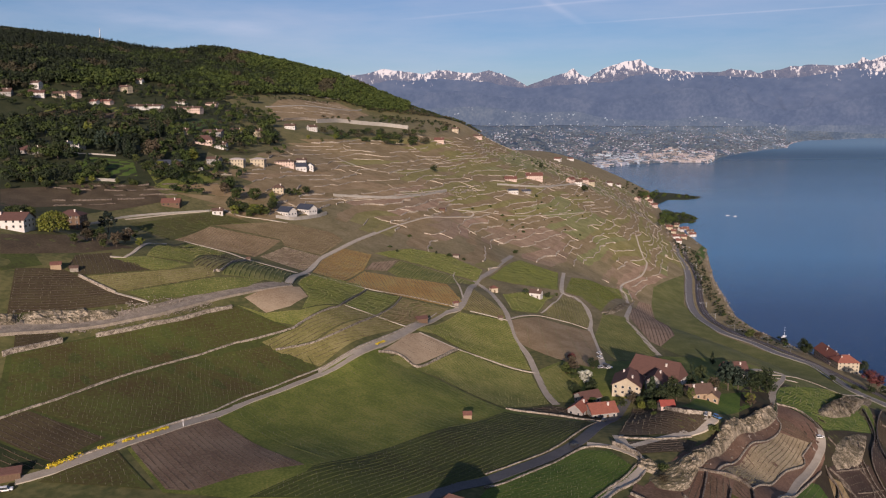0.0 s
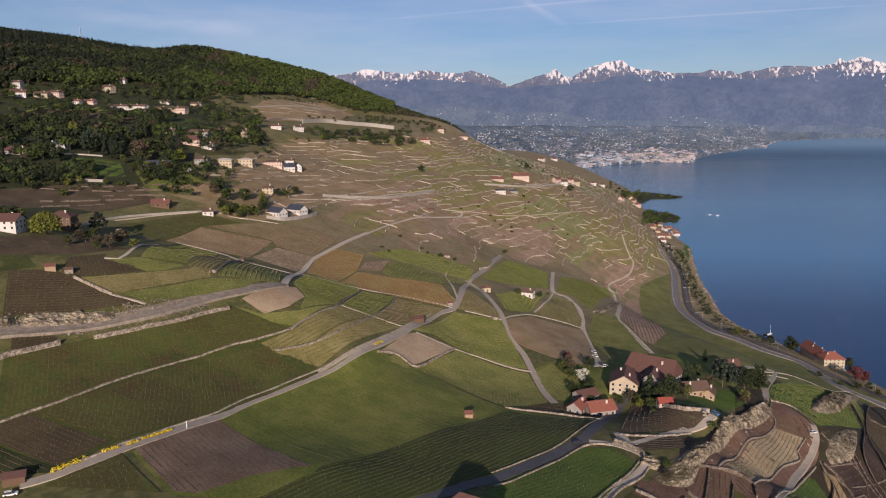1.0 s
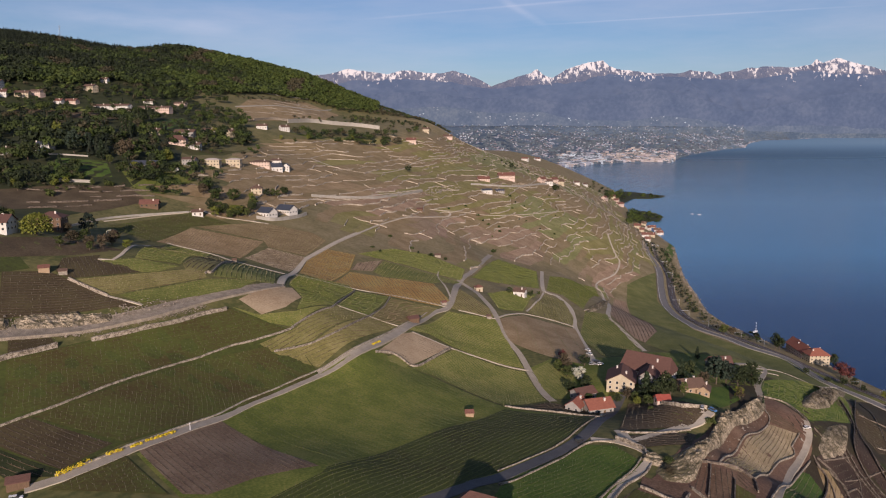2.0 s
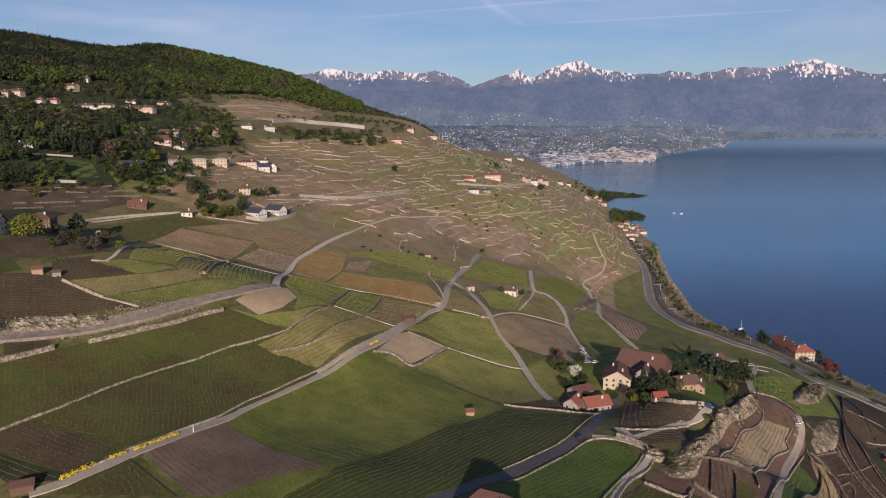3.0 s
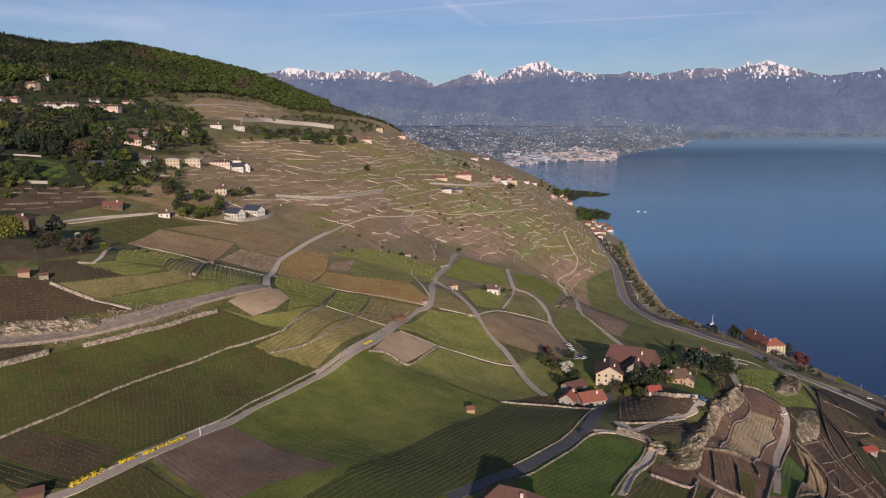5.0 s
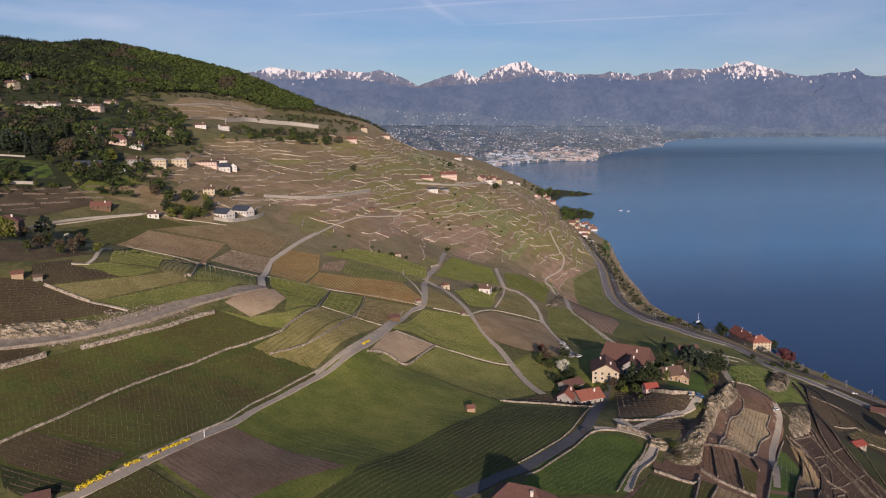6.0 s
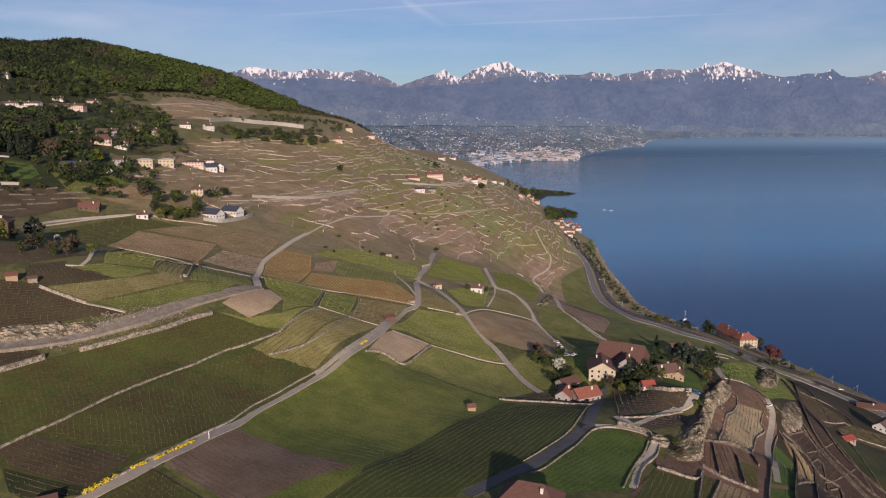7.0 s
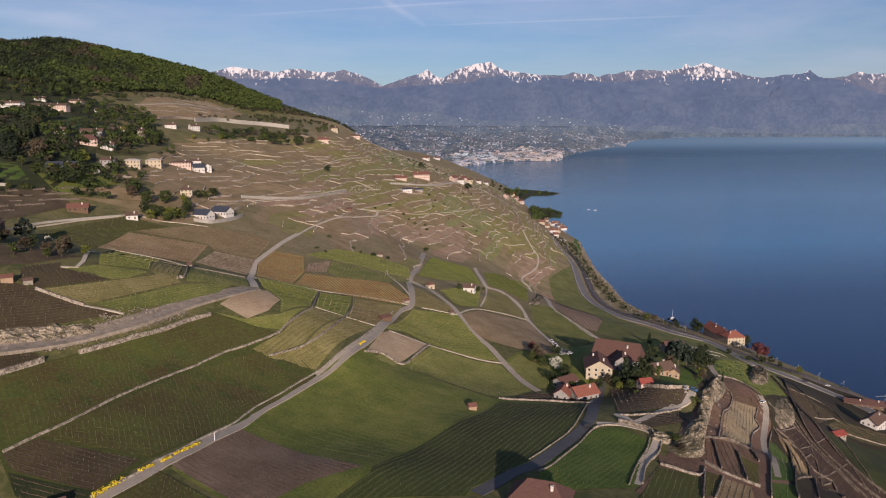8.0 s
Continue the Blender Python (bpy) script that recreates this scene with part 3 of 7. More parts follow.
def plot(poly, kind, angle):
    """A vineyard plot: its soil, its rows of vines and, where near, their stakes."""
    rng = random.Random(len(PLOTS))
    PLOTS.append(poly)
    far = sum(p[1] for p in poly) / len(poly)
    v, f = drape(poly, 6 if far < 420 else 9, 0.22)
    ob = tagged(link("vineyard_plot", v, f, SOILS[kind], smooth=True), LOOK[kind], "vineyard", "vineyard plots on the slope")
    if angle is None:
        return ob
    green = kind in ("green", "grass", "lush", "vine", "deep")
    gap = {"sparse": 9.0, "fawn": 1.6, "grass": 4.0, "lush": 2.3, "vine": 2.1, "tan": 2.6}.get(kind, 2.3) * (1 if far < 420 else 1.2)
    tall = {"grass": 0.3, "tan": 0.2, "lush": 0.28, "vine": 0.22}.get(kind, 0.32)
    lines = row_lines(poly, angle, gap, 2.0 if far < 330 else 3.0 if far < 420 else 4.0, rng)
    rv, rf = prism_rows(lines, 0.15 if far < 330 else 0.18 if far < 420 else 0.26, tall * (1.0 if far < 420 else 1.4), 0.3, rng)
    if rf:
        tagged(link("vines", rv, rf, VINE_PALE if kind == "sparse" else VINE_GREEN if green else VINE_DARK if kind in ("brown", "bare", "umber", "plum") else VINE_BROWN, ob), "rows of vines", kind="stuff")
    if far < 640 and kind not in ("tan", "sparse"):
        thick = 0.036 if far < 330 else 0.07 if far < 450 else 0.1
        sv, sf = [], []
        feet = [q for line in lines for q in (line)]
        for (x, y), z in zip(feet, height([q[0] for q in feet], [q[1] for q in feet]) if feet else []):
            if rng.random() < 0.18 + 0.3 * noise.noise(Vector((x * 0.05, y * 0.05, 0.0))):
                continue
            b, t = len(sv), rng.uniform(0.55, 1.2)
            x, y = x + rng.uniform(-0.2, 0.2), y + rng.uniform(-0.2, 0.2)
            for q in (0, t):
                sv += [(x - thick, y - thick, z + q), (x + thick, y - thick, z + q), (x + thick, y + thick, z + q), (x - thick, y + thick, z + q)]
            sf += [(b, b + 1, b + 5, b + 4), (b + 1, b + 2, b + 6, b + 5), (b + 2, b + 3, b + 7, b + 6), (b + 3, b, b + 4, b + 7), (b + 4, b + 5, b + 6, b + 7)]
        tagged(link("staking", sv, sf, VINE_PALE if far > 330 and kind in ("green", "olive", "orange", "clay", "fawn", "rust") else STAKE, ob), "pale wooden stakes", kind="stuff")
    return ob


def wall(points, tall=1.6, thick=0.7, material=None, label="dry-stone terrace wall of pale stones", name="terrace_wall", step=2.5, rugged=0.3):
    """A stone wall that follows the land, with an uneven top."""
    c = spline(points, step)
    rng = random.Random(int(points[0][0] * 7 + points[0][1]))
    v, f = [], []
    sides = []
    for i, q in enumerate(c):
        d = (c[min(i + 1, len(c) - 1)] - c[max(i - 1, 0)]).normalized()
        s = Vector((d.y, -d.x)) * thick / 2
        sides += [q - s, q + s]
    hz = height([q.x for q in sides], [q.y for q in sides])
    for i in range(len(c)):
        a, b, za, zb = sides[2 * i], sides[2 * i + 1], hz[2 * i], hz[2 * i + 1]
        t = max(za, zb) + tall * (1 - rugged / 2 + rugged * rng.random())
        j = rng.uniform(-0.12, 0.12) * min(1, thick)
        v += [(a.x + j, a.y, za - 1), (a.x + j, a.y, t), (b.x + j, b.y, t - 0.05), (b.x + j, b.y, zb - 1)]
    for i in range(len(c) - 1):
        a, b = 4 * i, 4 * i + 4
        f += [(a, a + 1, b + 1, b), (a + 1, a + 2, b + 2, b + 1), (a + 2, a + 3, b + 3, b + 2)]
    e = 4 * (len(c) - 1)
    f += [(0, 3, 2, 1), (e, e + 1, e + 2, e + 3)]
    return tagged(link(name, v, f, material or STONE), label, "wall", "terrace walls", kind="structure")


plot([(-220, 335), (-205, 348), (-193, 346), (-169, 339), (-152, 336), (-163, 329), (-189, 309), (-198, 298)], "brown", 39)
plot([(-208, 367), (-196, 383), (-193, 375), (-177, 376), (-168, 373), (-193, 347), (-202, 350)], "brown", -50)
plot([(-192, 375), (-180, 390), (-155, 394), (-161, 379), (-168, 373)], "green", 29)
plot([(-192, 346), (-161, 378), (-144, 399), (-137, 387), (-166, 343), (-169, 340)], "olive", 50)
plot([(-165, 342), (-136, 385), (-113, 404), (-117, 385), (-140, 355), (-152, 340)], "green", 55)
plot([(-188, 414), (-217, 514), (-182, 508), (-156, 398), (-180, 391)], "green", -21)
plot([(-156, 399), (-179, 504), (-160, 493), (-139, 393), (-150, 390)], "olive", 99)
plot([(-226, 516), (-222, 571), (-164, 579), (-163, 517)], "clay", -25)
plot([(-272, 534), (-236, 608), (-200, 606), (-223, 575), (-226, 513), (-259, 525)], "vine", 54)
plot([(-156, 497), (-116, 462), (-105, 407), (-135, 391), (-156, 487)], "green", -74)
plot([(-161, 522), (-156, 565), (-125, 562), (-122, 504)], "fawn", 65)
plot([(-220, 577), (-179, 631), (-136, 641), (-121, 626), (-125, 566), (-157, 568), (-165, 582)], "clay", -25)
plot([(-114, 372), (-106, 394), (-95, 411), (-86, 398), (-90, 378), (-99, 364)], "tan", None)
plot([(-115, 502), (-78, 501), (-71, 485), (-70, 409), (-84, 380), (-86, 399), (-99, 418)], "green", 37)
plot([(-115, 363), (-100, 363), (-84, 378), (-71, 404), (-82, 362), (-93, 359)], "green", 19)
plot([(-160, 242), (-147, 259), (-137, 280), (-124, 302), (-105, 332), (-84, 358), (-94, 358), (-115, 361), (-133, 334), (-147, 316), (-159, 303), (-168, 293), (-180, 276)], "vine", 48)
plot([(-187, 288), (-174, 298), (-169, 294), (-181, 278)], "brown", 48)
plot([(-159, 236), (-152, 246), (-115, 237), (-123, 218), (-152, 228)], "brown", -20)
plot([(-151, 247), (-135, 276), (-123, 298), (-114, 314), (-89, 340), (-85, 336), (-74, 336), (-65, 334), (-63, 332), (-89, 276), (-112, 239)], "vine", -3)
plot([(-153, 227), (-124, 218), (-124, 214), (-139, 212), (-146, 216)], "dim", -20)
plot([(-85, 337), (-69, 356), (-50, 419), (-33, 423), (-63, 339), (-74, 337)], "olive", 58)
plot([(-93, 340), (-80, 362), (-69, 410), (-50, 421), (-70, 357), (-86, 337)], "olive", 66)
plot([(-70, 486), (-48, 494), (-50, 423), (-68, 413)], "green", 35)
plot([(-46, 494), (-13, 496), (-32, 425), (-49, 420)], "olive", 34)
plot([(-85, 545), (-60, 548), (-20, 561), (-5, 520), (-13, 501), (-74, 494), (-89, 495)], "orange", -69)
plot([(-115, 601), (-91, 604), (-86, 548), (-91, 499), (-116, 508), (-121, 553)], "orange", -33)
plot([(-85, 578), (-68, 607), (-70, 560), (-86, 551)], "rust", -89)
plot([(-67, 606), (-31, 602), (1, 612), (-20, 564), (-59, 550), (-69, 560)], "green", -93)
plot([(-90, 609), (-67, 669), (-35, 691), (3, 672), (1, 617), (-31, 609), (-67, 611)], "green", 10)
plot([(1, 567), (25, 527), (28, 507), (3, 503), (-4, 503)], "olive", -60)
plot([(-27, 425), (-5, 495), (29, 503), (45, 425), (3, 427), (-15, 432)], "green", -20)
plot([(-38, 375), (-29, 415), (-24, 423), (0, 423), (-20, 379), (-29, 383)], "tan", -4)
plot([(-30, 381), (-21, 377), (-23, 369), (-35, 367)], "green", 34)
plot([(-20, 373), (3, 424), (45, 419), (54, 372), (31, 352), (-7, 374)], "green", -54)
plot([(-86, 273), (-62, 332), (-41, 375), (-23, 368), (-7, 371), (30, 349), (23, 332), (-36, 240), (-48, 252)], "grass", -31)
plot([(-104, 234), (-87, 269), (-39, 235), (-58, 223), (-69, 209), (-77, 208)], "mauve", -42)
plot([(-121, 207), (-107, 230), (-81, 207)], "vine", 54)
plot([(-36, 235), (23, 330), (31, 344), (76, 339), (53, 292), (25, 253), (-2, 226), (-5, 219), (-50, 209), (-37, 229)], "deep", 57)
plot([(55, 369), (82, 358), (77, 346), (36, 352)], "brown", -1)
plot([(32, 252), (64, 292), (76, 293), (85, 276), (60, 232), (21, 225), (26, 241)], "lush", 47)
plot([(97, 366), (129, 336), (115, 317), (82, 312)], "bare", -48)
plot([(84, 304), (117, 312), (109, 293), (86, 290)], "bare", 7)
plot([(9, 640), (38, 811), (82, 801), (75, 679), (53, 665), (35, 652)], "green", 23)
plot([(23, 587), (71, 653), (52, 557), (32, 534)], "green", 17)
plot([(31, 506), (52, 544), (93, 552), (95, 485), (84, 432), (38, 466)], "sparse", -87)
plot([(56, 559), (79, 659), (95, 650), (97, 591), (93, 563)], "olive", -89)
plot([(96, 798), (164, 898), (163, 853), (111, 632), (97, 678), (82, 680)], "green", -47)
plot([(112, 626), (131, 625), (136, 533), (136, 504), (101, 457), (94, 530)], "green", -80)
plot([(186, 884), (202, 888), (162, 569), (143, 528), (138, 542), (136, 589), (135, 635)], "rust", -97)
plot([(220, 971), (290, 1103), (252, 930), (257, 788), (285, 721), (209, 508), (155, 497), (143, 526), (162, 569), (204, 893)], "pasture", None)
plot([(49, 419), (66, 444), (77, 421), (65, 376), (58, 376)], "green", -72)
plot([(202, 453), (318, 591), (269, 463), (208, 398), (204, 411), (187, 420)], "lush", 16)
plot([(117, 279), (147, 332), (176, 376), (192, 378), (182, 362), (182, 358), (161, 329), (130, 279)], "fawn", -120)
plot([(110, 278), (131, 317), (158, 361), (180, 389), (177, 379), (148, 334), (116, 280)], "umber", None)
plot([(180, 393), (186, 391), (196, 380), (192, 377), (177, 379)], "umber", -15)
plot([(108, 276), (112, 276), (103, 253), (99, 258)], "umber", -114)
plot([(113, 277), (123, 279), (119, 268), (111, 246), (103, 251), (109, 268)], "umber", -105)
plot([(125, 282), (128, 275), (126, 264), (119, 268)], "umber", -71)
plot([(119, 267), (125, 262), (113, 241), (111, 245)], "vine", -109)
plot([(82, 265), (86, 262), (100, 259), (96, 252), (92, 247), (79, 255)], "umber", None)
plot([(77, 253), (91, 245), (81, 223), (55, 219)], "vine", -121)
plot([(96, 250), (101, 247), (90, 231), (84, 227)], "vine", -120)
plot([(101, 245), (109, 240), (104, 227), (86, 224)], "clay", -124)
plot([(180, 343), (185, 346), (188, 335), (135, 252), (123, 249)], "lush", -120)
plot([(121, 246), (134, 248), (124, 232), (111, 229)], "lush", -121)
plot([(195, 360), (202, 361), (204, 343), (154, 269), (139, 256), (191, 340)], "clay", -118)
plot([(196, 365), (222, 390), (230, 390), (237, 354), (246, 338), (132, 235), (200, 334), (205, 360)], "plum", -67)
plot([(269, 498), (278, 503), (261, 453), (247, 403), (243, 375), (247, 354), (255, 340), (247, 339), (239, 356), (232, 393), (265, 459)], "plum", -97)
plot([(288, 514), (285, 488), (300, 457), (258, 415), (264, 455)], "brown", -56)
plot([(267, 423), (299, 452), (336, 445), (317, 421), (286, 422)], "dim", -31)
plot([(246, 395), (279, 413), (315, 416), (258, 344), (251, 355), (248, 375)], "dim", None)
wall([(-159, 304), (-147, 317), (-133, 334), (-125, 348), (-116, 359)], 1.8, 1.05)
wall([(-159, 237), (-152, 248), (-146, 258), (-136, 279), (-124, 301), (-115, 315), (-105, 331), (-97, 340), (-84, 357), (-81, 364), (-72, 393), (-69, 413), (-71, 488)], 0.85, 0.6)
wall([(-85, 338), (-69, 356), (-58, 381), (-50, 422), (-47, 460), (-47, 495)], 0.9, 0.6)
wall([(-183, 274), (-181, 278), (-173, 288), (-169, 294)], 1.8, 1.12)
wall([(31, 350), (52, 350), (78, 342)], 0.9, 0.52)
wall([(25, 242), (32, 248), (50, 273), (65, 294), (77, 297)], 0.8, 0.45)
wall([(76, 339), (57, 299), (35, 267), (25, 254)], 0.7, 0.38)
wall([(58, 234), (69, 254), (79, 269), (85, 280)], 0.9, 0.45)
wall([(64, 236), (73, 254), (83, 266), (89, 277)], 0.9, 0.45)
wall([(78, 300), (87, 288), (87, 280)], 2.2, 0.60)
wall([(108, 353), (116, 336), (129, 337)], 2.0, 0.38)
wall([(82, 309), (100, 308), (115, 315)], 0.9, 0.45)
wall([(-39, 371), (-30, 381), (-19, 377), (-11, 394), (0, 422)], 1.3, 0.60)
wall([(-193, 346), (-182, 343), (-169, 339)], 1.3, 0.60)
wall([(111, 625), (128, 663), (180, 876)], 1.1, 0.52)
wall([(-140, 392), (-139, 408), (-162, 503)], 1.4, 0.52)
wall([(185, 413), (200, 415), (205, 393)], 1.1, 0.45)
road([(-220, 518), (-182, 512), (-161, 499), (-120, 484)], 1.5, CONCRETE, "narrow pale footpath between vineyard plots", "path", 0.3)
road([(-119, 496), (-90, 493), (-70, 494), (-43, 502), (-14, 504), (-6, 503)], 1.6, CONCRETE, "narrow pale footpath between vineyard plots", "path", 0.3)
road([(-194, 377), (-188, 391), (-219, 489)], 2.2, CONCRETE, "narrow pale footpath between vineyard plots", "path", 0.3)
road([(-151, 338), (-169, 339), (-182, 343), (-193, 346)], 1.6, CONCRETE, "narrow pale footpath between vineyard plots", "path", 0.3)
road([(-68, 413), (-50, 421), (-32, 425)], 1.4, CONCRETE, "narrow pale footpath between vineyard plots", "path", 0.3)
road([(2, 503), (29, 505)], 1.4, CONCRETE, "narrow pale footpath between vineyard plots", "path", 0.3)
road([(30, 508), (42, 534), (55, 553), (77, 562), (94, 558)], 1.6, CONCRETE, "narrow pale footpath between vineyard plots", "path", 0.3)
road([(-24, 424), (0, 423), (20, 426), (48, 422)], 1.4, CONCRETE, "narrow pale footpath between vineyard plots", "path", 0.3)
road([(55, 563), (67, 607), (78, 666)], 1.5, CONCRETE, "narrow pale footpath between vineyard plots", "path", 0.3)
road([(-20, 623), (-19, 600), (-11, 565), (-5, 530)], 1.3, CONCRETE, "narrow pale footpath between vineyard plots", "path", 0.3)
road([(-280, 541), (-261, 576), (-240, 606), (-235, 621)], 2.5, CONCRETE, "narrow pale footpath between vineyard plots", "path", 0.3)
road([(-235, 621), (-214, 616), (-193, 625), (-175, 632)], 3.0, CONCRETE, "narrow pale footpath between vineyard plots", "path", 0.3)
road([(-194, 726), (-155, 795), (-115, 877), (-67, 1001)], 4.0, CONCRETE, "narrow pale footpath between vineyard plots", "path", 0.3)
road([(-229, 1020), (-175, 988), (-133, 1023), (-109, 1110), (-92, 1236), (-27, 1442)], 3.0, CONCRETE, "narrow pale footpath between vineyard plots", "path", 0.3)
road([(-51, 916), (-3, 979), (38, 1021), (104, 1116), (178, 1264)], 3.0, CONCRETE, "narrow pale footpath between vineyard plots", "path", 0.3)
road([(228, 493), (199, 474), (316, 597), (325, 596)], 2.0, CONCRETE, "narrow pale footpath between vineyard plots", "path", 0.3)
road([(82, 312), (85, 298), (104, 311), (121, 324), (130, 336)], 5.0, CONCRETE, "narrow pale footpath between vineyard plots", "path", 0.3)
wall([(116, 279), (146, 332), (176, 377), (179, 390)], 0.8, 0.5, STONE, "dark old dry-stone terrace wall")
wall([(193, 378), (183, 363), (182, 357), (162, 330), (130, 277)], 0.9, 0.5, STONE, "dark old dry-stone terrace wall")
wall([(109, 278), (116, 279), (124, 281), (129, 276), (127, 265)], 1.3, 0.5, OLD_STONE, "dark old dry-stone terrace wall")
wall([(112, 276), (104, 253)], 1.4, 0.5, OLD_STONE, "dark old dry-stone terrace wall")
wall([(119, 270), (119, 268), (111, 246)], 1.4, 0.5, OLD_STONE, "dark old dry-stone terrace wall")
wall([(79, 255), (91, 246), (97, 253)], 1.2, 0.5)
wall([(96, 251), (83, 226)], 1.2, 0.5)
wall([(99, 258), (103, 250), (110, 243), (113, 240)], 1.2, 0.5)
wall([(101, 246), (88, 227)], 1.0, 0.5)
wall([(191, 359), (175, 335), (123, 249), (113, 232)], 1.2, 0.5)
wall([(195, 361), (192, 341), (135, 251), (126, 235)], 1.6, 0.6, OLD_STONE, "dark old dry-stone terrace wall")
wall([(202, 362), (205, 344), (154, 269)], 1.2, 0.5, OLD_STONE, "dark old dry-stone terrace wall")
wall([(277, 502), (263, 455), (232, 391), (237, 355), (247, 339)], 1.6, 0.6, OLD_STONE, "dark old dry-stone terrace wall")
wall([(232, 411), (226, 392), (227, 373), (233, 350), (238, 339)], 1.3, 0.5, OLD_STONE, "dark old dry-stone terrace wall")
wall([(198, 366), (205, 361), (208, 344), (216, 335), (160, 255)], 1.3, 0.5, OLD_STONE, "dark old dry-stone terrace wall")
wall([(223, 391), (223, 378), (228, 358), (234, 341)], 1.2, 0.5, OLD_STONE, "dark old dry-stone terrace wall")
wall([(322, 565), (266, 458), (247, 403), (243, 375), (248, 355), (257, 341)], 1.5, 0.6, OLD_STONE, "dark old dry-stone terrace wall")
wall([(207, 351), (217, 360), (217, 354)], 0.9, 0.5, OLD_STONE, "dark old dry-stone terrace wall")
wall([(139, 256), (147, 263), (156, 270)], 0.9, 0.5, OLD_STONE, "dark old dry-stone terrace wall")
wall([(209, 335), (218, 337), (159, 251)], 0.9, 0.5, OLD_STONE, "dark old dry-stone terrace wall")
wall([(265, 429), (295, 450), (297, 447)], 0.9, 0.5)
wall([(290, 428), (304, 427), (318, 424)], 0.9, 0.5)


# ---- terraces of the middle slope: strips along the contours with walls below them ----
SECTIONS, REST = [], {}


def contour(z):
    """Plan points at height z along the slope."""
    pts = []
    for xs, hz in SECTIONS:
        above = np.nonzero(hz >= z)[0]
        pts.append(float(xs[above[0]]) if len(above) else None)
    return pts


def busy(x, y):
    return any(inside(p, x, y) for p in PLOTS)


def slope_kind(x, y, rng):
    """What a terrace of the middle slope is planted or covered with, by stretches of the slope."""
    t = noise.noise(Vector((x * 0.007, y * 0.004, 3.0))) + 0.35 * noise.noise(Vector((x * 0.025, y * 0.016, 1.0))) + rng.uniform(-0.12, 0.12)
    if x < -130:
        return "umber" if t < -0.3 else "vine" if t > 0.42 else "olive" if t > 0.25 else "clay"
    if y < 1000 and 125 < x < 240:
        return "moss" if t > -0.1 else "rust"
    if y < 960 and x > 50:
        return "rust" if t < 0.25 else "fawn"
    if y > 1150:
        return "moss" if t > 0.22 else "olive" if t > -0.1 else "clay"
    return "moss" if t > 0.25 else "olive" if t > -0.02 else "clay" if t > -0.25 else "rust"


def terraces():
    rng = random.Random(5)
    ys = list(np.arange(600, 2300, 10.0))
    for y in ys:
        xs = np.arange(float(shore(y)) - 12, -340, -3.0)
        wander = [5.5 * noise.noise(Vector((x * 0.016, y * 0.010, 0.0))) + 1.4 * noise.noise(Vector((x * 0.05, y * 0.030, 5.0))) for x in xs]
        SECTIONS.append((xs, height(xs, np.full(len(xs), y)) + np.array(wander)))
    levels = [14, 19, 24, 29] + list(range(34, 212, 5)) + [214, 220]
    lines = [contour(z) for z in levels]
    for k in range(len(levels) - 1):
        i = rng.randrange(0, 6)
        while i < len(ys) - 4:
            n = rng.randrange(5, 17)
            j = min(i + n, len(ys) - 1)
            span = [m for m in range(i, j + 1) if lines[k][m] is not None and lines[k + 1][m] is not None]
            i = j
            if len(span) < 3:
                continue
            lower = [(lines[k][m], ys[m]) for m in span]
            upper = [(lines[k + 1][m], ys[m]) for m in span]
            if any(abs(a[0] - b[0]) > 130 for a, b in zip(lower, upper)) or min(p[0] for p in upper) < -310:
                continue
            mid = ((lower[len(lower) // 2][0] + upper[len(upper) // 2][0]) / 2, lower[len(lower) // 2][1])
            if any(busy(*p) for p in lower[::2] + upper[::2] + [mid]) or (mid[1] < 720 and mid[0] > 120):
                continue
            v, f = [], []
            for (xa, y), (xb, _) in zip(lower, upper):
                for u in (0.02, 0.35, 0.65, 0.98):
                    v.append((xa + (xb - xa) * u, y))
            v = [(x, y, z + 0.2) for (x, y), z in zip(v, height([q[0] for q in v], [q[1] for q in v]))]
            for a in range(len(lower) - 1):
                for b in range(3):
                    f.append((4 * a + b, 4 * a + b + 1, 4 * a + b + 5, 4 * a + b + 4))
            kind = slope_kind(*mid, rng)
            if mid[1] < 1000:
                tagged(link("vineyard_plot", v, f, SOILS[kind], smooth=True), LOOK[kind], "vineyard", "vineyard plots on the slope")
            else:
                rest = REST.setdefault(kind, ([], []))
                b = len(rest[0])
                rest[0].extend(v), rest[1].extend([tuple(b + i for i in q) for q in f])
            # the wall at its foot, in broken stretches, and now and then one up its side
            dense = mid[0] > 40 and mid[1] < 1300
            run = []
            for e, (x, y) in enumerate(lower):
                jump = run and abs(x - run[-1][0]) > 34
                if jump or rng.random() < (0.14 if dense else 0.16):
                    if len(run) > 2 and rng.random() < (0.66 if dense else 0.7):
                        wall(run, rng.uniform(0.7, 1.7), rng.uniform(0.6, 1.0), SLOPE_STONE, step=3.5, rugged=0.9)
                    run = []
                    if jump:
                        continue
                run.append((x + rng.uniform(-1.2, 1.2), y + rng.uniform(-2, 2)))
            if len(run) > 2 and rng.random() < (0.66 if dense else 0.7):
                wall(run, rng.uniform(0.7, 1.7), rng.uniform(0.6, 1.0), SLOPE_STONE, step=3.5, rugged=0.9)
            if rng.random() < (0.55 if dense else 0.3):
                e = rng.randrange(len(lower))
                wall([lower[e], ((lower[e][0] + upper[e][0]) / 2, lower[e][1] + rng.uniform(-4, 4)), (upper[e][0], upper[e][1] + rng.uniform(-8, 8))], rng.uniform(0.6, 1.2), 0.7, SLOPE_STONE, step=3.5, rugged=0.9)


terraces()
for kind, (v, f) in REST.items():
    tagged(link("far_vineyards", v, f, SOILS[kind], smooth=True), "many small far vineyard plots on terraces", "vineyard", kind="stuff")


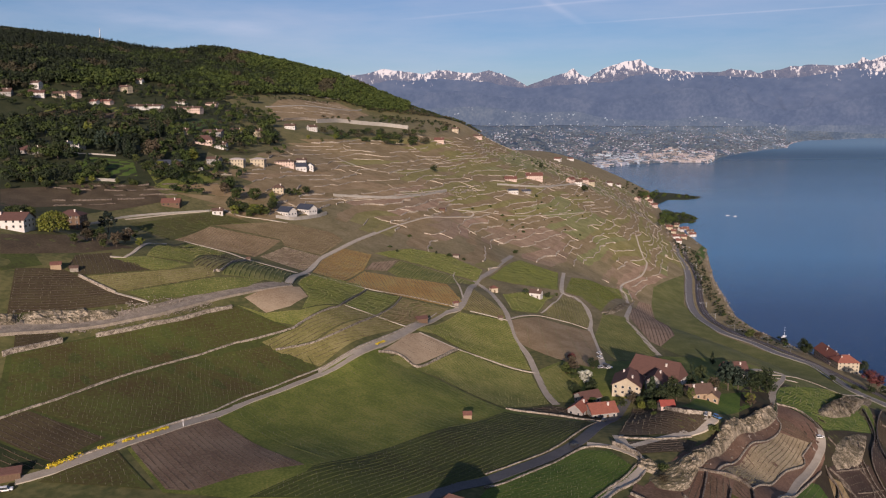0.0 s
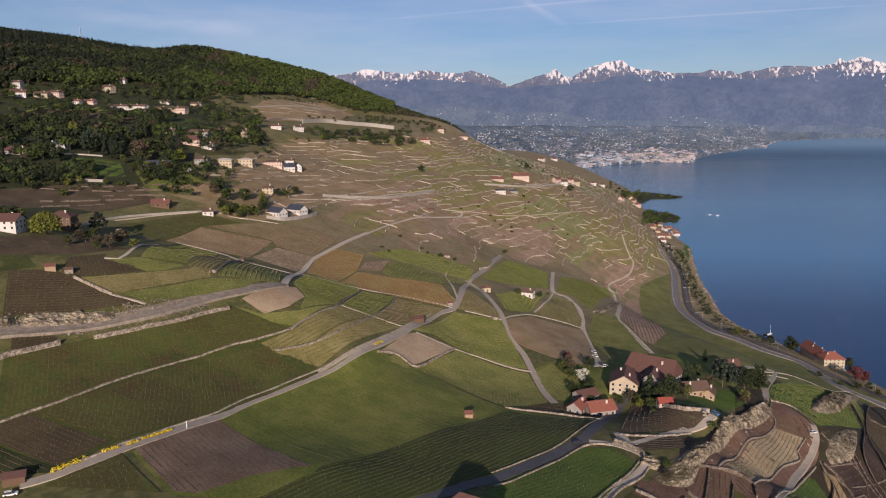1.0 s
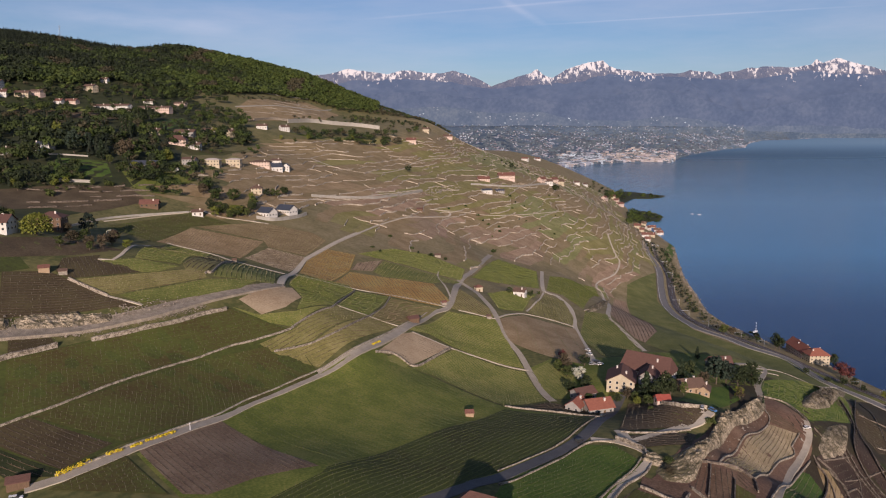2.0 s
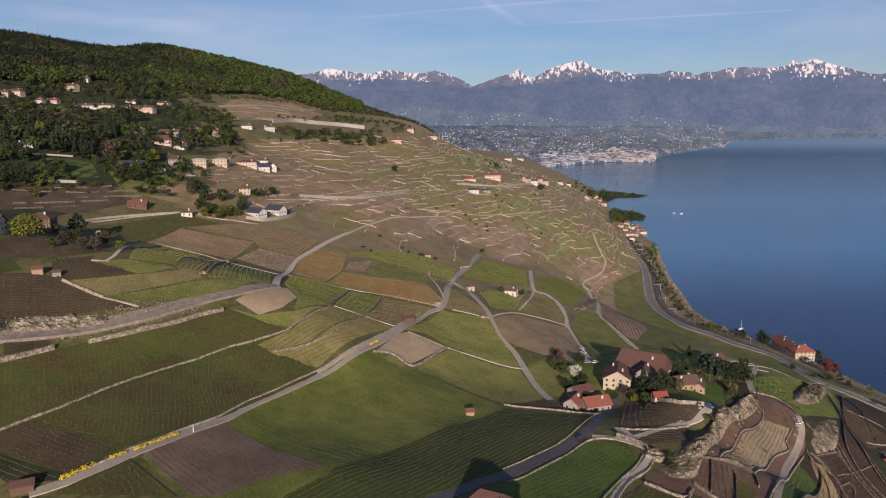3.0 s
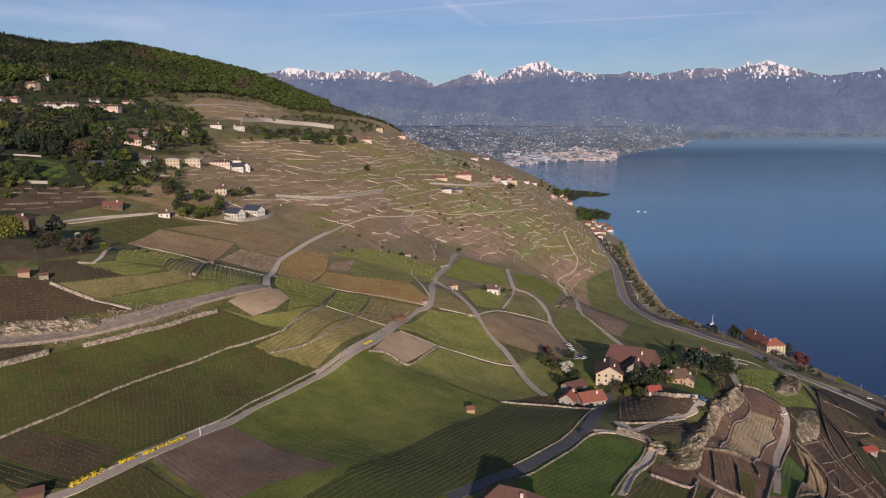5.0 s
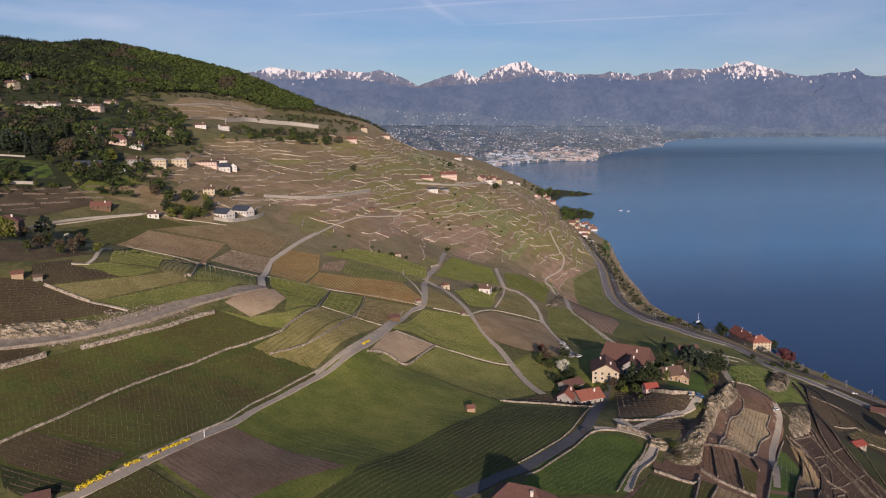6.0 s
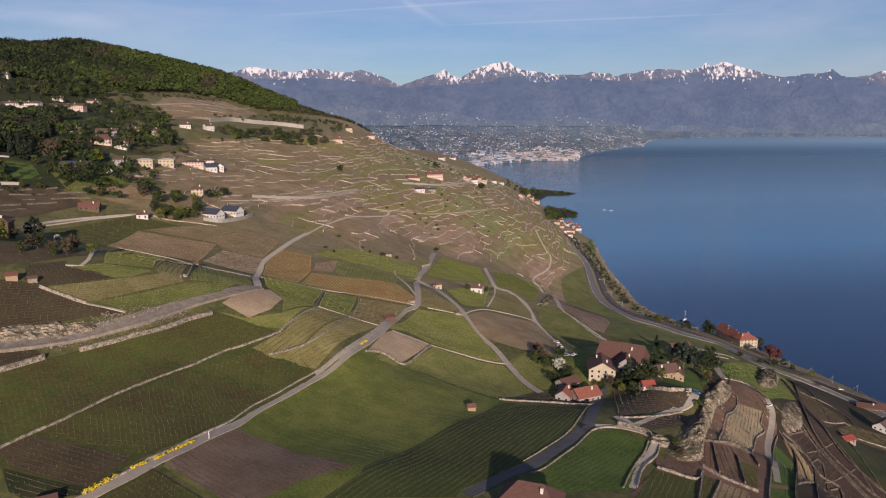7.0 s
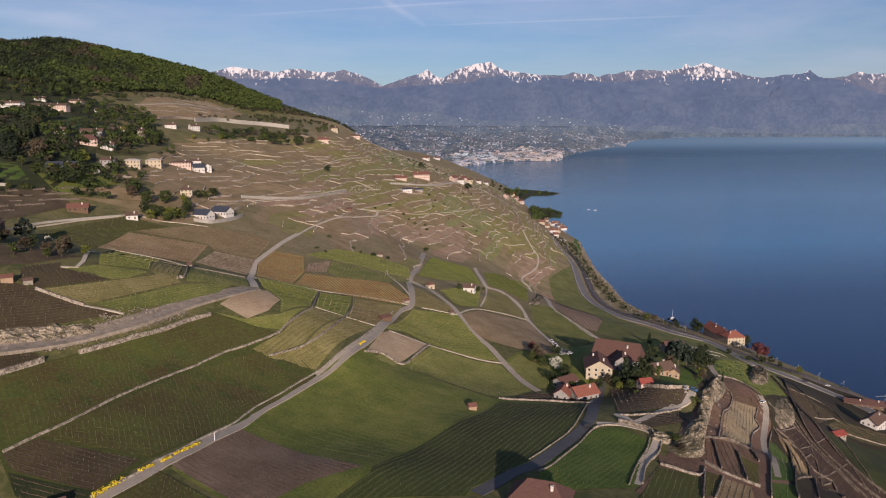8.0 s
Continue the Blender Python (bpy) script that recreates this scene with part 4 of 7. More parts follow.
# ---- trees ----
def leaf_mat(name, lo, mid, hi, spread=0.25):
    m = mat(name, [lo, mid, hi], 2.2, rough=0.75, fine=4.0, spread=spread)
    return m


LEAF = {
    "leaf": leaf_mat("spring_green_leaves", (0.022, 0.035, 0.008), (0.040, 0.055, 0.012), (0.060, 0.076, 0.019)),
    "pale": leaf_mat("yellow_green_leaves", (0.068, 0.083, 0.011), (0.105, 0.120, 0.017), (0.143, 0.150, 0.026), 0.12),
    "dark": leaf_mat("dark_green_leaves", (0.012, 0.019, 0.006), (0.022, 0.033, 0.010), (0.036, 0.046, 0.015)),
    "conifer": leaf_mat("conifer_needles", (0.009, 0.017, 0.008), (0.017, 0.029, 0.012), (0.030, 0.043, 0.018)),
    "cedar": leaf_mat("cedar_needles", (0.010, 0.019, 0.013), (0.019, 0.032, 0.021), (0.032, 0.046, 0.032)),
    "copper": leaf_mat("copper_red_leaves", (0.05, 0.014, 0.014), (0.085, 0.024, 0.022), (0.12, 0.04, 0.035), 0.1),
    "brown": leaf_mat("budding_brown_twigs", (0.043, 0.032, 0.020), (0.061, 0.048, 0.029), (0.083, 0.065, 0.040)),
    "blossom": leaf_mat("white_blossom", (0.3, 0.31, 0.24), (0.42, 0.42, 0.34), (0.52, 0.52, 0.44), 0.1),
}
BARK = mat("tree_bark", [(0.05, 0.04, 0.03), (0.09, 0.07, 0.052), (0.13, 0.105, 0.08)], 0.8, bump=0.05)
TREE_LABEL = {"leaf": "spring-green broadleaf tree", "pale": "yellow-green spring tree in fresh leaf", "dark": "dark-leaved broadleaf tree",
              "conifer": "tall dark conifer with drooping branches", "cedar": "spreading dark cedar with layered branches", "copper": "copper-red leaved tree",
              "brown": "brownish tree just coming into bud", "blossom": "small tree in white blossom", "willow": "yellow-green weeping willow with a dome crown",
              "cypress": "slim dark columnar cypress", "bush": "rounded green garden bush"}


def limb(bm, a, b, ra, rb):
    a, b = Vector(a), Vector(b)
    q = (b - a).to_track_quat("Z", "Y")
    ring = [[bm.verts.new(p + q @ Vector((r * math.cos(k * math.tau / 6), r * math.sin(k * math.tau / 6), 0))) for k in range(6)] for p, r in ((a, ra), (b, rb))]
    for k in range(6):
        bm.faces.new((ring[0][k], ring[0][(k + 1) % 6], ring[1][(k + 1) % 6], ring[1][k]))


def leaf_quads(centres, size, per, rng, flat=0.0):
    """Small leafy faces scattered round clump centres (x, y, z, radius)."""
    v, f = [], []
    for cx, cy, cz, r in centres:
        for _ in range(per):
            d = Vector((rng.gauss(0, 1), rng.gauss(0, 1), rng.gauss(0, 1))).normalized()
            p = Vector((cx, cy, cz)) + d * r * rng.uniform(0.65, 1.05)
            nrm = (d + Vector((rng.uniform(-0.35, 0.35), rng.uniform(-0.35, 0.35), rng.uniform(-0.25, 0.45) + flat))).normalized()
            q = nrm.to_track_quat("Z", "Y")
            s = size * rng.uniform(0.6, 1.25)
            b = len(v)
            for k in range(5):
                t = math.tau * k / 5 + rng.uniform(-0.4, 0.4)
                w = q @ Vector((math.cos(t) * s * rng.uniform(0.7, 1.2), math.sin(t) * s * rng.uniform(0.7, 1.2), rng.uniform(-0.15, 0.15) * s))
                v.append(p + w)
            f.append((b, b + 1, b + 2, b + 3, b + 4))
    return v, f


def clumps(kind, rng):
    """Clump centres for a tree one unit tall."""
    out = []
    if kind == "conifer":
        for k in range(26):
            u = k / 25
            a, rad = k * 2.4, 0.20 * (1 - u) + 0.015
            for w in (0.45, 0.95):
                out.append((math.cos(a) * rad * w, math.sin(a) * rad * w, 0.12 + 0.86 * u - 0.03 * w, 0.05 + 0.035 * (1 - u)))
    elif kind == "cedar":
        for lvl, rad in ((0.42, 0.42), (0.58, 0.40), (0.74, 0.32), (0.88, 0.2), (0.97, 0.08)):
            for k in range(9 if rad > 0.1 else 3):
                a = k * 0.75 + lvl * 9 + rng.uniform(-0.25, 0.25)
                q = rad * rng.uniform(0.35, 1)
                out.append((math.cos(a) * q, math.sin(a) * q, lvl + rng.uniform(-0.02, 0.03), 0.085))
    elif kind == "cypress":
        for k in range(22):
            u = k / 21
            a = k * 2.1
            out.append((math.cos(a) * 0.04, math.sin(a) * 0.04, 0.06 + 0.9 * u, 0.075 * (1 - 0.65 * u)))
    elif kind == "willow":
        for k in range(46):
            a, w = k * 2.4, math.sqrt((k + 0.5) / 46)
            top = 0.95 - 0.30 * w * w
            out.append((math.cos(a) * 0.5 * w, math.sin(a) * 0.5 * w, top - 0.1, 0.12))
            if w > 0.6:
                out.append((math.cos(a) * 0.52 * w, math.sin(a) * 0.52 * w, top - 0.32, 0.10))
                out.append((math.cos(a) * 0.50 * w, math.sin(a) * 0.50 * w, top - 0.50, 0.08))
    elif kind == "bush":
        for k in range(13):
            a, w = k * 2.4, math.sqrt((k + 0.5) / 13)
            out.append((math.cos(a) * 0.5 * w, math.sin(a) * 0.5 * w, 0.62 - 0.35 * w * w + rng.uniform(-0.08, 0.08), 0.26))
    else:
        for k in range(30):
            a, w = k * 2.4 + rng.uniform(-0.3, 0.3), math.sqrt((k + 0.5) / 30)
            lift = rng.uniform(-1, 1)
            rad = 0.33 * w * math.sqrt(max(0.1, 1 - 0.75 * lift * lift))
            out.append((math.cos(a) * rad, math.sin(a) * rad, 0.60 + 0.30 * lift + rng.uniform(-0.04, 0.04), rng.uniform(0.085, 0.15)))
    return out


TEMPLATES = {}


def template(kind, variant):
    """A tree one metre tall: trunk with limbs, and crown; kept far below ground and copied."""
    key = (kind, variant)
    if key in TEMPLATES:
        return TEMPLATES[key]
    rng = random.Random(kind + str(variant))
    root = new({"bush": "bush"}.get(kind, "tree"))
    cl = clumps(kind, rng)
    bm = bmesh.new()
    if kind == "bush":
        limb(bm, (0, 0, -0.05), (0, 0, 0.4), 0.06, 0.03)
    else:
        top = 0.9 if kind in ("conifer", "cypress", "cedar") else 0.55
        limb(bm, (0, 0, -0.04), (0.006, 0.0, top * 0.5), 0.026, 0.018)
        limb(bm, (0.006, 0, top * 0.5), (0.0, 0.01, top), 0.018, 0.006)
        for c in cl[::5]:
            limb(bm, (0.004, 0, max(0.2, c[2] - 0.22)), (c[0] * 0.9, c[1] * 0.9, c[2]), 0.010, 0.003)
    part("trunk", bm, BARK, root)
    size = {"conifer": 0.034, "cedar": 0.038, "cypress": 0.028, "bush": 0.085, "willow": 0.034}.get(kind, 0.034)
    v, f = leaf_quads(cl, size, {"conifer": 16, "cypress": 20, "bush": 28, "cedar": 26, "willow": 20}.get(kind, 36), rng, 0.6 if kind == "cedar" else 0.0)
    skin = {"willow": "pale", "cypress": "conifer", "bush": "leaf"}.get(kind, kind)
    link("crown", v, f, LEAF[skin], root)
    TEMPLATES[key] = root
    return root


PLACED = {}


def tree(kind, x, y, tall, wide=1.0, variant=None):
    """A tree of that height in metres, standing on the land."""
    n = PLACED.get(kind, 0)
    PLACED[kind] = n + 1
    root = template(kind, n % 4 if variant is None else variant)
    place, turn, size = (x, y, floor_z(x, y) - 0.1), Euler((0, 0, n * 2.399)), Vector((tall * wide, tall * wide, tall))
    if "label" in root:
        b = root.scale
        return copy_thing(root, Matrix.LocRotScale(place, turn, (size.x / b.x, size.y / b.y, size.z / b.z)))
    root.matrix_basis = Matrix.LocRotScale(place, turn, size)
    return tagged(root, TREE_LABEL[kind] + " on the hillside", "bush" if kind == "bush" else "tree", "trees on the hillside")


def grove(poly, count, kinds, low, high, seed, wide=1.0):
    """Trees scattered in a polygon of the plan."""
    if sum(p[1] for p in poly) / len(poly) > 560 and high > 4:
        tones = [k for k in kinds if k in WOODS] + ["leaf", "spring", "brown"]
        forest(poly, int(count * 0.85), tones, low, high * 1.05, seed, "grove of mixed trees between houses and terraces", 110)
        return
    rng = random.Random(seed)
    xs, ys = [p[0] for p in poly], [p[1] for p in poly]
    made = tries = 0
    while made < count and tries < count * 60:
        tries += 1
        x, y = rng.uniform(min(xs), max(xs)), rng.uniform(min(ys), max(ys))
        if inside(poly, x, y):
            tree(rng.choice(kinds), x, y, rng.uniform(low, high), wide * rng.uniform(0.85, 1.2))
            made += 1


WOODS = {
    "conifer": mat("wood_of_conifers", [(0.004, 0.008, 0.004), (0.008, 0.014, 0.007), (0.014, 0.021, 0.009)], 17, rough=0.8, fine=3.0, tight=0.12),
    "dark": mat("wood_of_dark_leaves", [(0.007, 0.012, 0.005), (0.013, 0.021, 0.007), (0.022, 0.032, 0.010)], 17, rough=0.8, fine=3.0, tight=0.12),
    "leaf": mat("wood_in_spring_leaf", [(0.013, 0.024, 0.006), (0.024, 0.038, 0.008), (0.040, 0.056, 0.012)], 19, rough=0.8, fine=3.0, tight=0.12),
    "spring": mat("wood_in_fresh_leaf", [(0.024, 0.040, 0.007), (0.038, 0.058, 0.010), (0.058, 0.078, 0.014)], 19, rough=0.8, fine=3.0, tight=0.12),
    "brown": mat("wood_in_bud", [(0.026, 0.025, 0.013), (0.040, 0.036, 0.019), (0.056, 0.050, 0.026)], 17, rough=0.8, fine=3.0, tight=0.12),
}
WOODS["pale"] = WOODS["spring"]


def forest(poly, count, tones, low, high, seed, label, faces=44):
    """A wood too dense to count: crowns of several lobes of loose leafy faces, one object for each tone."""
    rng = np.random.default_rng(seed)
    px, py = np.array([p[0] for p in poly], float), np.array([p[1] for p in poly], float)
    spots = np.zeros((0, 2))
    while len(spots) < count:
        c = np.c_[rng.uniform(px.min(), px.max(), 4000), rng.uniform(py.min(), py.max(), 4000)]
        hit = np.zeros(len(c), bool)
        j = len(px) - 1
        for i in range(len(px)):
            if py[i] != py[j]:
                hit ^= ((py[i] > c[:, 1]) != (py[j] > c[:, 1])) & (c[:, 0] < (px[j] - px[i]) * (c[:, 1] - py[i]) / (py[j] - py[i]) + px[i])
            j = i
        spots = np.r_[spots, c[hit]]
    spots = spots[:count]
    ground_z = height(spots[:, 0], spots[:, 1])
    wide_wood = count > 2000
    lean = np.clip((spots[:, 0] + 700) / 700, -0.5, 0.4) if wide_wood else np.zeros(count)
    rate = 0.008 if wide_wood else 0.035
    patch = np.array([noise.noise(Vector((x * rate, y * rate * 0.6, seed))) + 0.5 * noise.noise(Vector((x * rate * 4, y * rate * 2.5, seed + 4))) for x, y in spots])
    brown_bits = np.array([noise.noise(Vector((x * 0.02, y * 0.012, 9.0))) for x, y in spots]) > 0.42
    pick = np.clip(((patch * 0.75 + 0.5 + lean + rng.uniform(-0.2, 0.2, count)) * len(tones)).astype(int), 0, len(tones) - 1)
    tall = rng.uniform(low, high, count)
    if wide_wood:
        tones = tones + ["brown"]
        pick[brown_bits] = len(tones) - 1
    for tone in dict.fromkeys(tones):
        own = np.nonzero(np.isin(pick, [k for k, t in enumerate(tones) if t == tone]))[0]
        if not len(own):
            continue
        m = len(own)
        base = np.c_[spots[own], ground_z[own]][:, None, :]
        t = tall[own][:, None]
        u = (np.arange(faces) + 0.5) / faces
        if tone == "conifer":
            a = np.arange(faces) * 2.4 + rng.uniform(-0.4, 0.4, (m, faces))
            rad, up = t * 0.2 * (1.04 - u), t * 1.15 * (0.1 + 0.9 * u)
            out = np.stack([np.cos(a), np.sin(a), np.full((m, faces), 0.45)], -1)
            centre = base + np.stack([np.cos(a) * rad, np.sin(a) * rad, up], -1)
            size = t * 0.10 * (1.3 - u) * math.sqrt(40 / faces)
        else:
            # five lobes round the crown's middle
            lobe = np.arange(faces) % 5
            turn = rng.uniform(0, 6.28, (m, 1)) + lobe * 1.2566
            mid = np.stack([np.cos(turn) * t * 0.2, np.sin(turn) * t * 0.2, t * (0.5 + 0.2 * ((lobe * 7) % 5) / 4) + rng.uniform(-0.05, 0.05, (m, faces)) * t], -1)
            out = rng.normal(0, 1, (m, faces, 3))
            out[..., 2] = np.abs(out[..., 2]) * 1.1 - 0.35
            out /= np.linalg.norm(out, axis=-1, keepdims=True)
            centre = base + mid + out * (t * 0.24)[..., None]
            size = np.broadcast_to(t * 0.115 * math.sqrt(44 / faces), (m, faces))
        nrm = out + rng.normal(0, 0.16, out.shape)
        nrm /= np.linalg.norm(nrm, axis=-1, keepdims=True)
        e1 = np.cross(nrm, np.array([0.31, 0.2, 0.93]))
        e1 /= np.maximum(1e-6, np.linalg.norm(e1, axis=-1, keepdims=True))
        e2 = np.cross(nrm, e1)
        quads = []
        for q in range(4):
            g = math.tau * q / 4 + rng.uniform(-0.5, 0.5, (m, faces))
            s = size * rng.uniform(0.75, 1.4, (m, faces))
            quads.append(centre + e1 * (np.cos(g) * s)[..., None] + e2 * (np.sin(g) * s)[..., None])
        v = np.stack(quads, 2).reshape(-1, 3)
        me = bpy.data.meshes.new("woodland")
        me.from_pydata(v.tolist(), [], np.arange(len(v)).reshape(-1, 4).tolist())
        me.materials.append(WOODS[tone])
        tagged(new("woodland", me), label, "woodland", kind="stuff")


tree("willow", -242, 399, 14, 1.15)
tree("cedar", -257, 480, 15, 0.95)
tree("leaf", -227, 423, 6, 1.3)
tree("pale", -193, 408, 6, 1.3)
tree("brown", -200, 394, 10, 0.9)
tree("brown", -202, 407, 9, 1.0)
tree("blossom", -246, 486, 6, 1.2)
tree("dark", -267, 468, 8, 1.2)
tree("leaf", -216, 622, 12, 1.1)
tree("dark", -223, 621, 14, 1.0)
tree("leaf", -202, 627, 11, 1.1)
tree("leaf", -206, 618, 8, 1.3)
tree("dark", -199, 655, 9, 1.1)
tree("leaf", -196, 634, 9, 1.1)
tree("dark", -203, 720, 9, 1.2)
tree("leaf", -196, 735, 8, 1.2)
tree("dark", -246, 676, 12, 1.1)
tree("brown", -246, 660, 12, 1.1)
tree("leaf", 33, 840, 6, 1.6)
tree("dark", -97, 1110, 12, 1.2)
tree("dark", 84, 1584, 14, 1.2)
tree("dark", 162, 1383, 14, 1.4)
tree("bush", -83, 648, 2.5, 1.6)
tree("leaf", -31, 686, 4, 2.4)
tree("leaf", -17, 688, 3.5, 1.6)
tree("leaf", 43, 602, 6, 1.2)
tree("dark", 63, 627, 6, 1.4)
tree("leaf", 72, 649, 4, 1.2)
tree("brown", 70, 429, 9, 1.0)
tree("blossom", 76, 403, 9, 1.2)
tree("copper", 71, 445, 6, 1.2)
tree("leaf", 66, 424, 7, 1.2)
tree("dark", 83, 429, 8, 1.2)
tree("conifer", 107, 369, 15, 1.3)
tree("dark", 110, 364, 9, 1.3)
tree("pale", 101, 362, 5, 1.2)
tree("leaf", 101, 367, 6, 1.2)
tree("cedar", 160, 417, 17, 1.0)
tree("cedar", 166, 418, 15, 0.9)
tree("dark", 175, 423, 13, 1.1)
tree("dark", 185, 438, 12, 1.1)
tree("brown", 148, 403, 10, 0.9)
tree("dark", 145, 422, 11, 0.9)
tree("conifer", 137, 410, 13, 1.0)
tree("pale", 167, 399, 7, 1.2)
tree("brown", 167, 397, 7, 1.0)
tree("leaf", 128, 373, 8, 0.8)
tree("cypress", 181, 399, 8, 1.0)
tree("conifer", 169, 485, 9, 1.0)
tree("bush", 104, 345, 2, 1.4)
tree("leaf", 287, 776, 12, 1.2)
tree("brown", 296, 774, 10, 1.1)
tree("dark", 329, 739, 17, 0.9)
tree("dark", 331, 734, 15, 1.0)
tree("leaf", 364, 710, 12, 1.3)
tree("dark", 377, 715, 13, 1.2)
tree("copper", 352, 649, 15, 1.2)
tree("copper", 360, 650, 13, 1.1)
tree("dark", 338, 616, 8, 1.2)
tree("pale", 359, 590, 7, 1.2)
tree("dark", 351, 623, 8, 1.2)
tree("dark", 351, 608, 6, 1.2)
tree("brown", 93, 267, 4, 1.4)
tree("bush", 127, 326, 3, 1.6)
tree("bush", 95, 277, 3, 1.3)
tree("dark", 388, 2252, 12, 1.2)
tree("dark", 115, 371, 10, 1.2)
tree("dark", 120, 378, 11, 1.1)
tree("dark", 120, 369, 9, 1.1)
tree("leaf", 105, 355, 6, 1.3)
tree("dark", 78, 390, 8, 1.3)
tree("leaf", 70, 412, 7, 1.4)
tree("leaf", 66, 423, 5, 1.6)
tree("dark", 69, 387, 7, 1.4)
tree("leaf", 78, 408, 6, 1.4)
tree("brown", 71, 422, 8, 1.1)
tree("dark", 189, 432, 9, 1.2)
tree("dark", 193, 449, 12, 1.1)
tree("cedar", 163, 432, 14, 1.0)
tree("dark", 315, 637, 6, 1.4)
tree("dark", 325, 618, 5, 1.6)
tree("leaf", 77, 373, 5, 1.4)
tree("dark", 92, 369, 6, 1.2)
tree("brown", 98, 372, 7, 1.1)
tree("leaf", -220, 666, 13, 1.1)
tree("leaf", -205, 628, 10, 1.1)
tree("leaf", -200, 667, 12, 1.1)
tree("leaf", -231, 650, 13, 1.1)
tree("leaf", -219, 673, 12, 1.1)
tree("dark", -201, 639, 9, 1.1)
tree("pale", -202, 632, 10, 1.2)
tree("pale", -207, 684, 10, 0.9)
tree("pale", -217, 612, 10, 1.2)
tree("dark", -212, 624, 11, 1.1)
tree("pale", -206, 627, 11, 1.3)
tree("dark", -197, 656, 9, 1.2)
tree("brown", -212, 430, 8, 1.0)
tree("brown", -255, 451, 7, 1.2)
tree("leaf", -219, 383, 7, 1.0)
tree("leaf", -222, 411, 5, 1.1)
tree("dark", -217, 398, 7, 1.3)
tree("leaf", -204, 387, 6, 0.9)
tree("brown", -205, 389, 9, 1.0)
tree("leaf", -261, 452, 8, 1.0)
tree("dark", -247, 489, 7, 1.1)
tree("brown", -205, 414, 5, 1.3)
tree("brown", -218, 394, 8, 1.3)
tree("leaf", -230, 467, 7, 0.9)
tree("bush", -320, 629, 6, 1.1)
tree("leaf", -391, 558, 6, 1.2)
tree("pale", -356, 607, 6, 1.1)
tree("dark", -324, 630, 6, 1.1)
tree("pale", -396, 585, 7, 1.2)
tree("pale", -381, 585, 7, 0.9)
tree("leaf", -384, 592, 7, 1.0)
tree("leaf", -341, 597, 4, 1.1)
tree("pale", -351, 614, 7, 1.3)
tree("dark", -370, 575, 8, 1.1)
tree("leaf", -345, 628, 8, 1.0)
tree("leaf", -331, 621, 7, 0.9)
tree("pale", -355, 601, 6, 1.2)
tree("bush", -376, 586, 6, 1.1)
tree("bush", -404, 592, 8, 1.3)
tree("bush", -343, 577, 7, 0.9)
tree("dark", -321, 979, 12, 1.0)
tree("dark", -309, 961, 13, 1.3)
tree("leaf", -355, 1063, 14, 1.2)
tree("leaf", -305, 954, 12, 0.9)
tree("pale", -367, 898, 10, 0.9)
tree("pale", -327, 876, 12, 1.0)
tree("dark", -322, 1027, 13, 0.9)
tree("leaf", -361, 903, 13, 1.0)
tree("dark", -311, 977, 13, 0.9)
tree("pale", -349, 973, 13, 1.0)
tree("pale", -351, 966, 11, 1.2)
tree("leaf", -315, 969, 9, 0.9)
tree("dark", -305, 978, 9, 1.1)
tree("dark", -395, 971, 11, 1.1)
tree("leaf", -352, 693, 10, 0.9)
tree("conifer", -311, 718, 8, 1.0)
tree("leaf", -328, 676, 11, 1.2)
tree("conifer", -318, 702, 10, 1.1)
tree("leaf", -332, 671, 10, 1.0)
tree("leaf", -322, 734, 10, 1.1)
tree("conifer", -291, 750, 12, 1.2)
tree("leaf", -363, 650, 13, 1.2)
tree("brown", -306, 691, 11, 0.9)
tree("conifer", -339, 700, 10, 1.1)
tree("conifer", -316, 711, 12, 1.0)
tree("conifer", -392, 674, 10, 1.2)
tree("leaf", -313, 679, 8, 1.2)
tree("dark", -363, 647, 13, 0.9)
tree("dark", -199, 763, 6, 1.3)
tree("leaf", -200, 730, 9, 1.0)
tree("dark", -193, 752, 9, 1.1)
tree("leaf", -194, 758, 8, 1.0)
tree("bush", -210, 1219, 10, 1.2)
tree("leaf", -194, 1216, 7, 0.9)
tree("bush", -221, 1184, 10, 1.1)
tree("leaf", -266, 1079, 7, 1.1)
tree("leaf", -160, 1291, 9, 1.2)
tree("pale", -206, 1227, 10, 1.3)
tree("pale", -285, 1070, 8, 1.0)
tree("pale", -255, 1117, 9, 1.1)
tree("brown", -347, 719, 24, 0.9)
tree("cedar", -406, 724, 24, 0.9)
tree("conifer", -368, 709, 20, 1.3)
tree("cypress", -417, 850, 27, 1.3)
tree("cypress", -414, 852, 26, 1.3)
tree("cypress", -408, 851, 22, 1.2)
tree("pale", -459, 784, 24, 0.6)
tree("pale", -316, 743, 14, 1.3)
tree("cedar", -397, 736, 20, 0.9)
tree("dark", -382, 765, 20, 1.0)
tree("dark", -362, 787, 18, 1.2)
tree("conifer", -414, 759, 22, 1.2)
tree("dark", -422, 672, 18, 1.2)
tree("conifer", -444, 746, 20, 1.2)
tree("pale", -325, 690, 8, 1.4)
tree("leaf", -314, 702, 9, 1.3)
grove([(-401, 562), (-383, 579), (-359, 607), (-342, 633), (-363, 659), (-388, 645), (-424, 638), (-454, 633)], 96, ['conifer', 'dark', 'dark', 'leaf'], 7, 11, 1)
grove([(-454, 633), (-439, 643), (-414, 657), (-394, 673), (-424, 710), (-451, 713), (-510, 706)], 54, ['conifer', 'dark', 'leaf'], 9, 14, 2)
grove([(-510, 706), (-482, 759), (-519, 826), (-597, 884), (-652, 895)], 70, ['conifer', 'dark', 'dark', 'leaf'], 12, 18, 3)
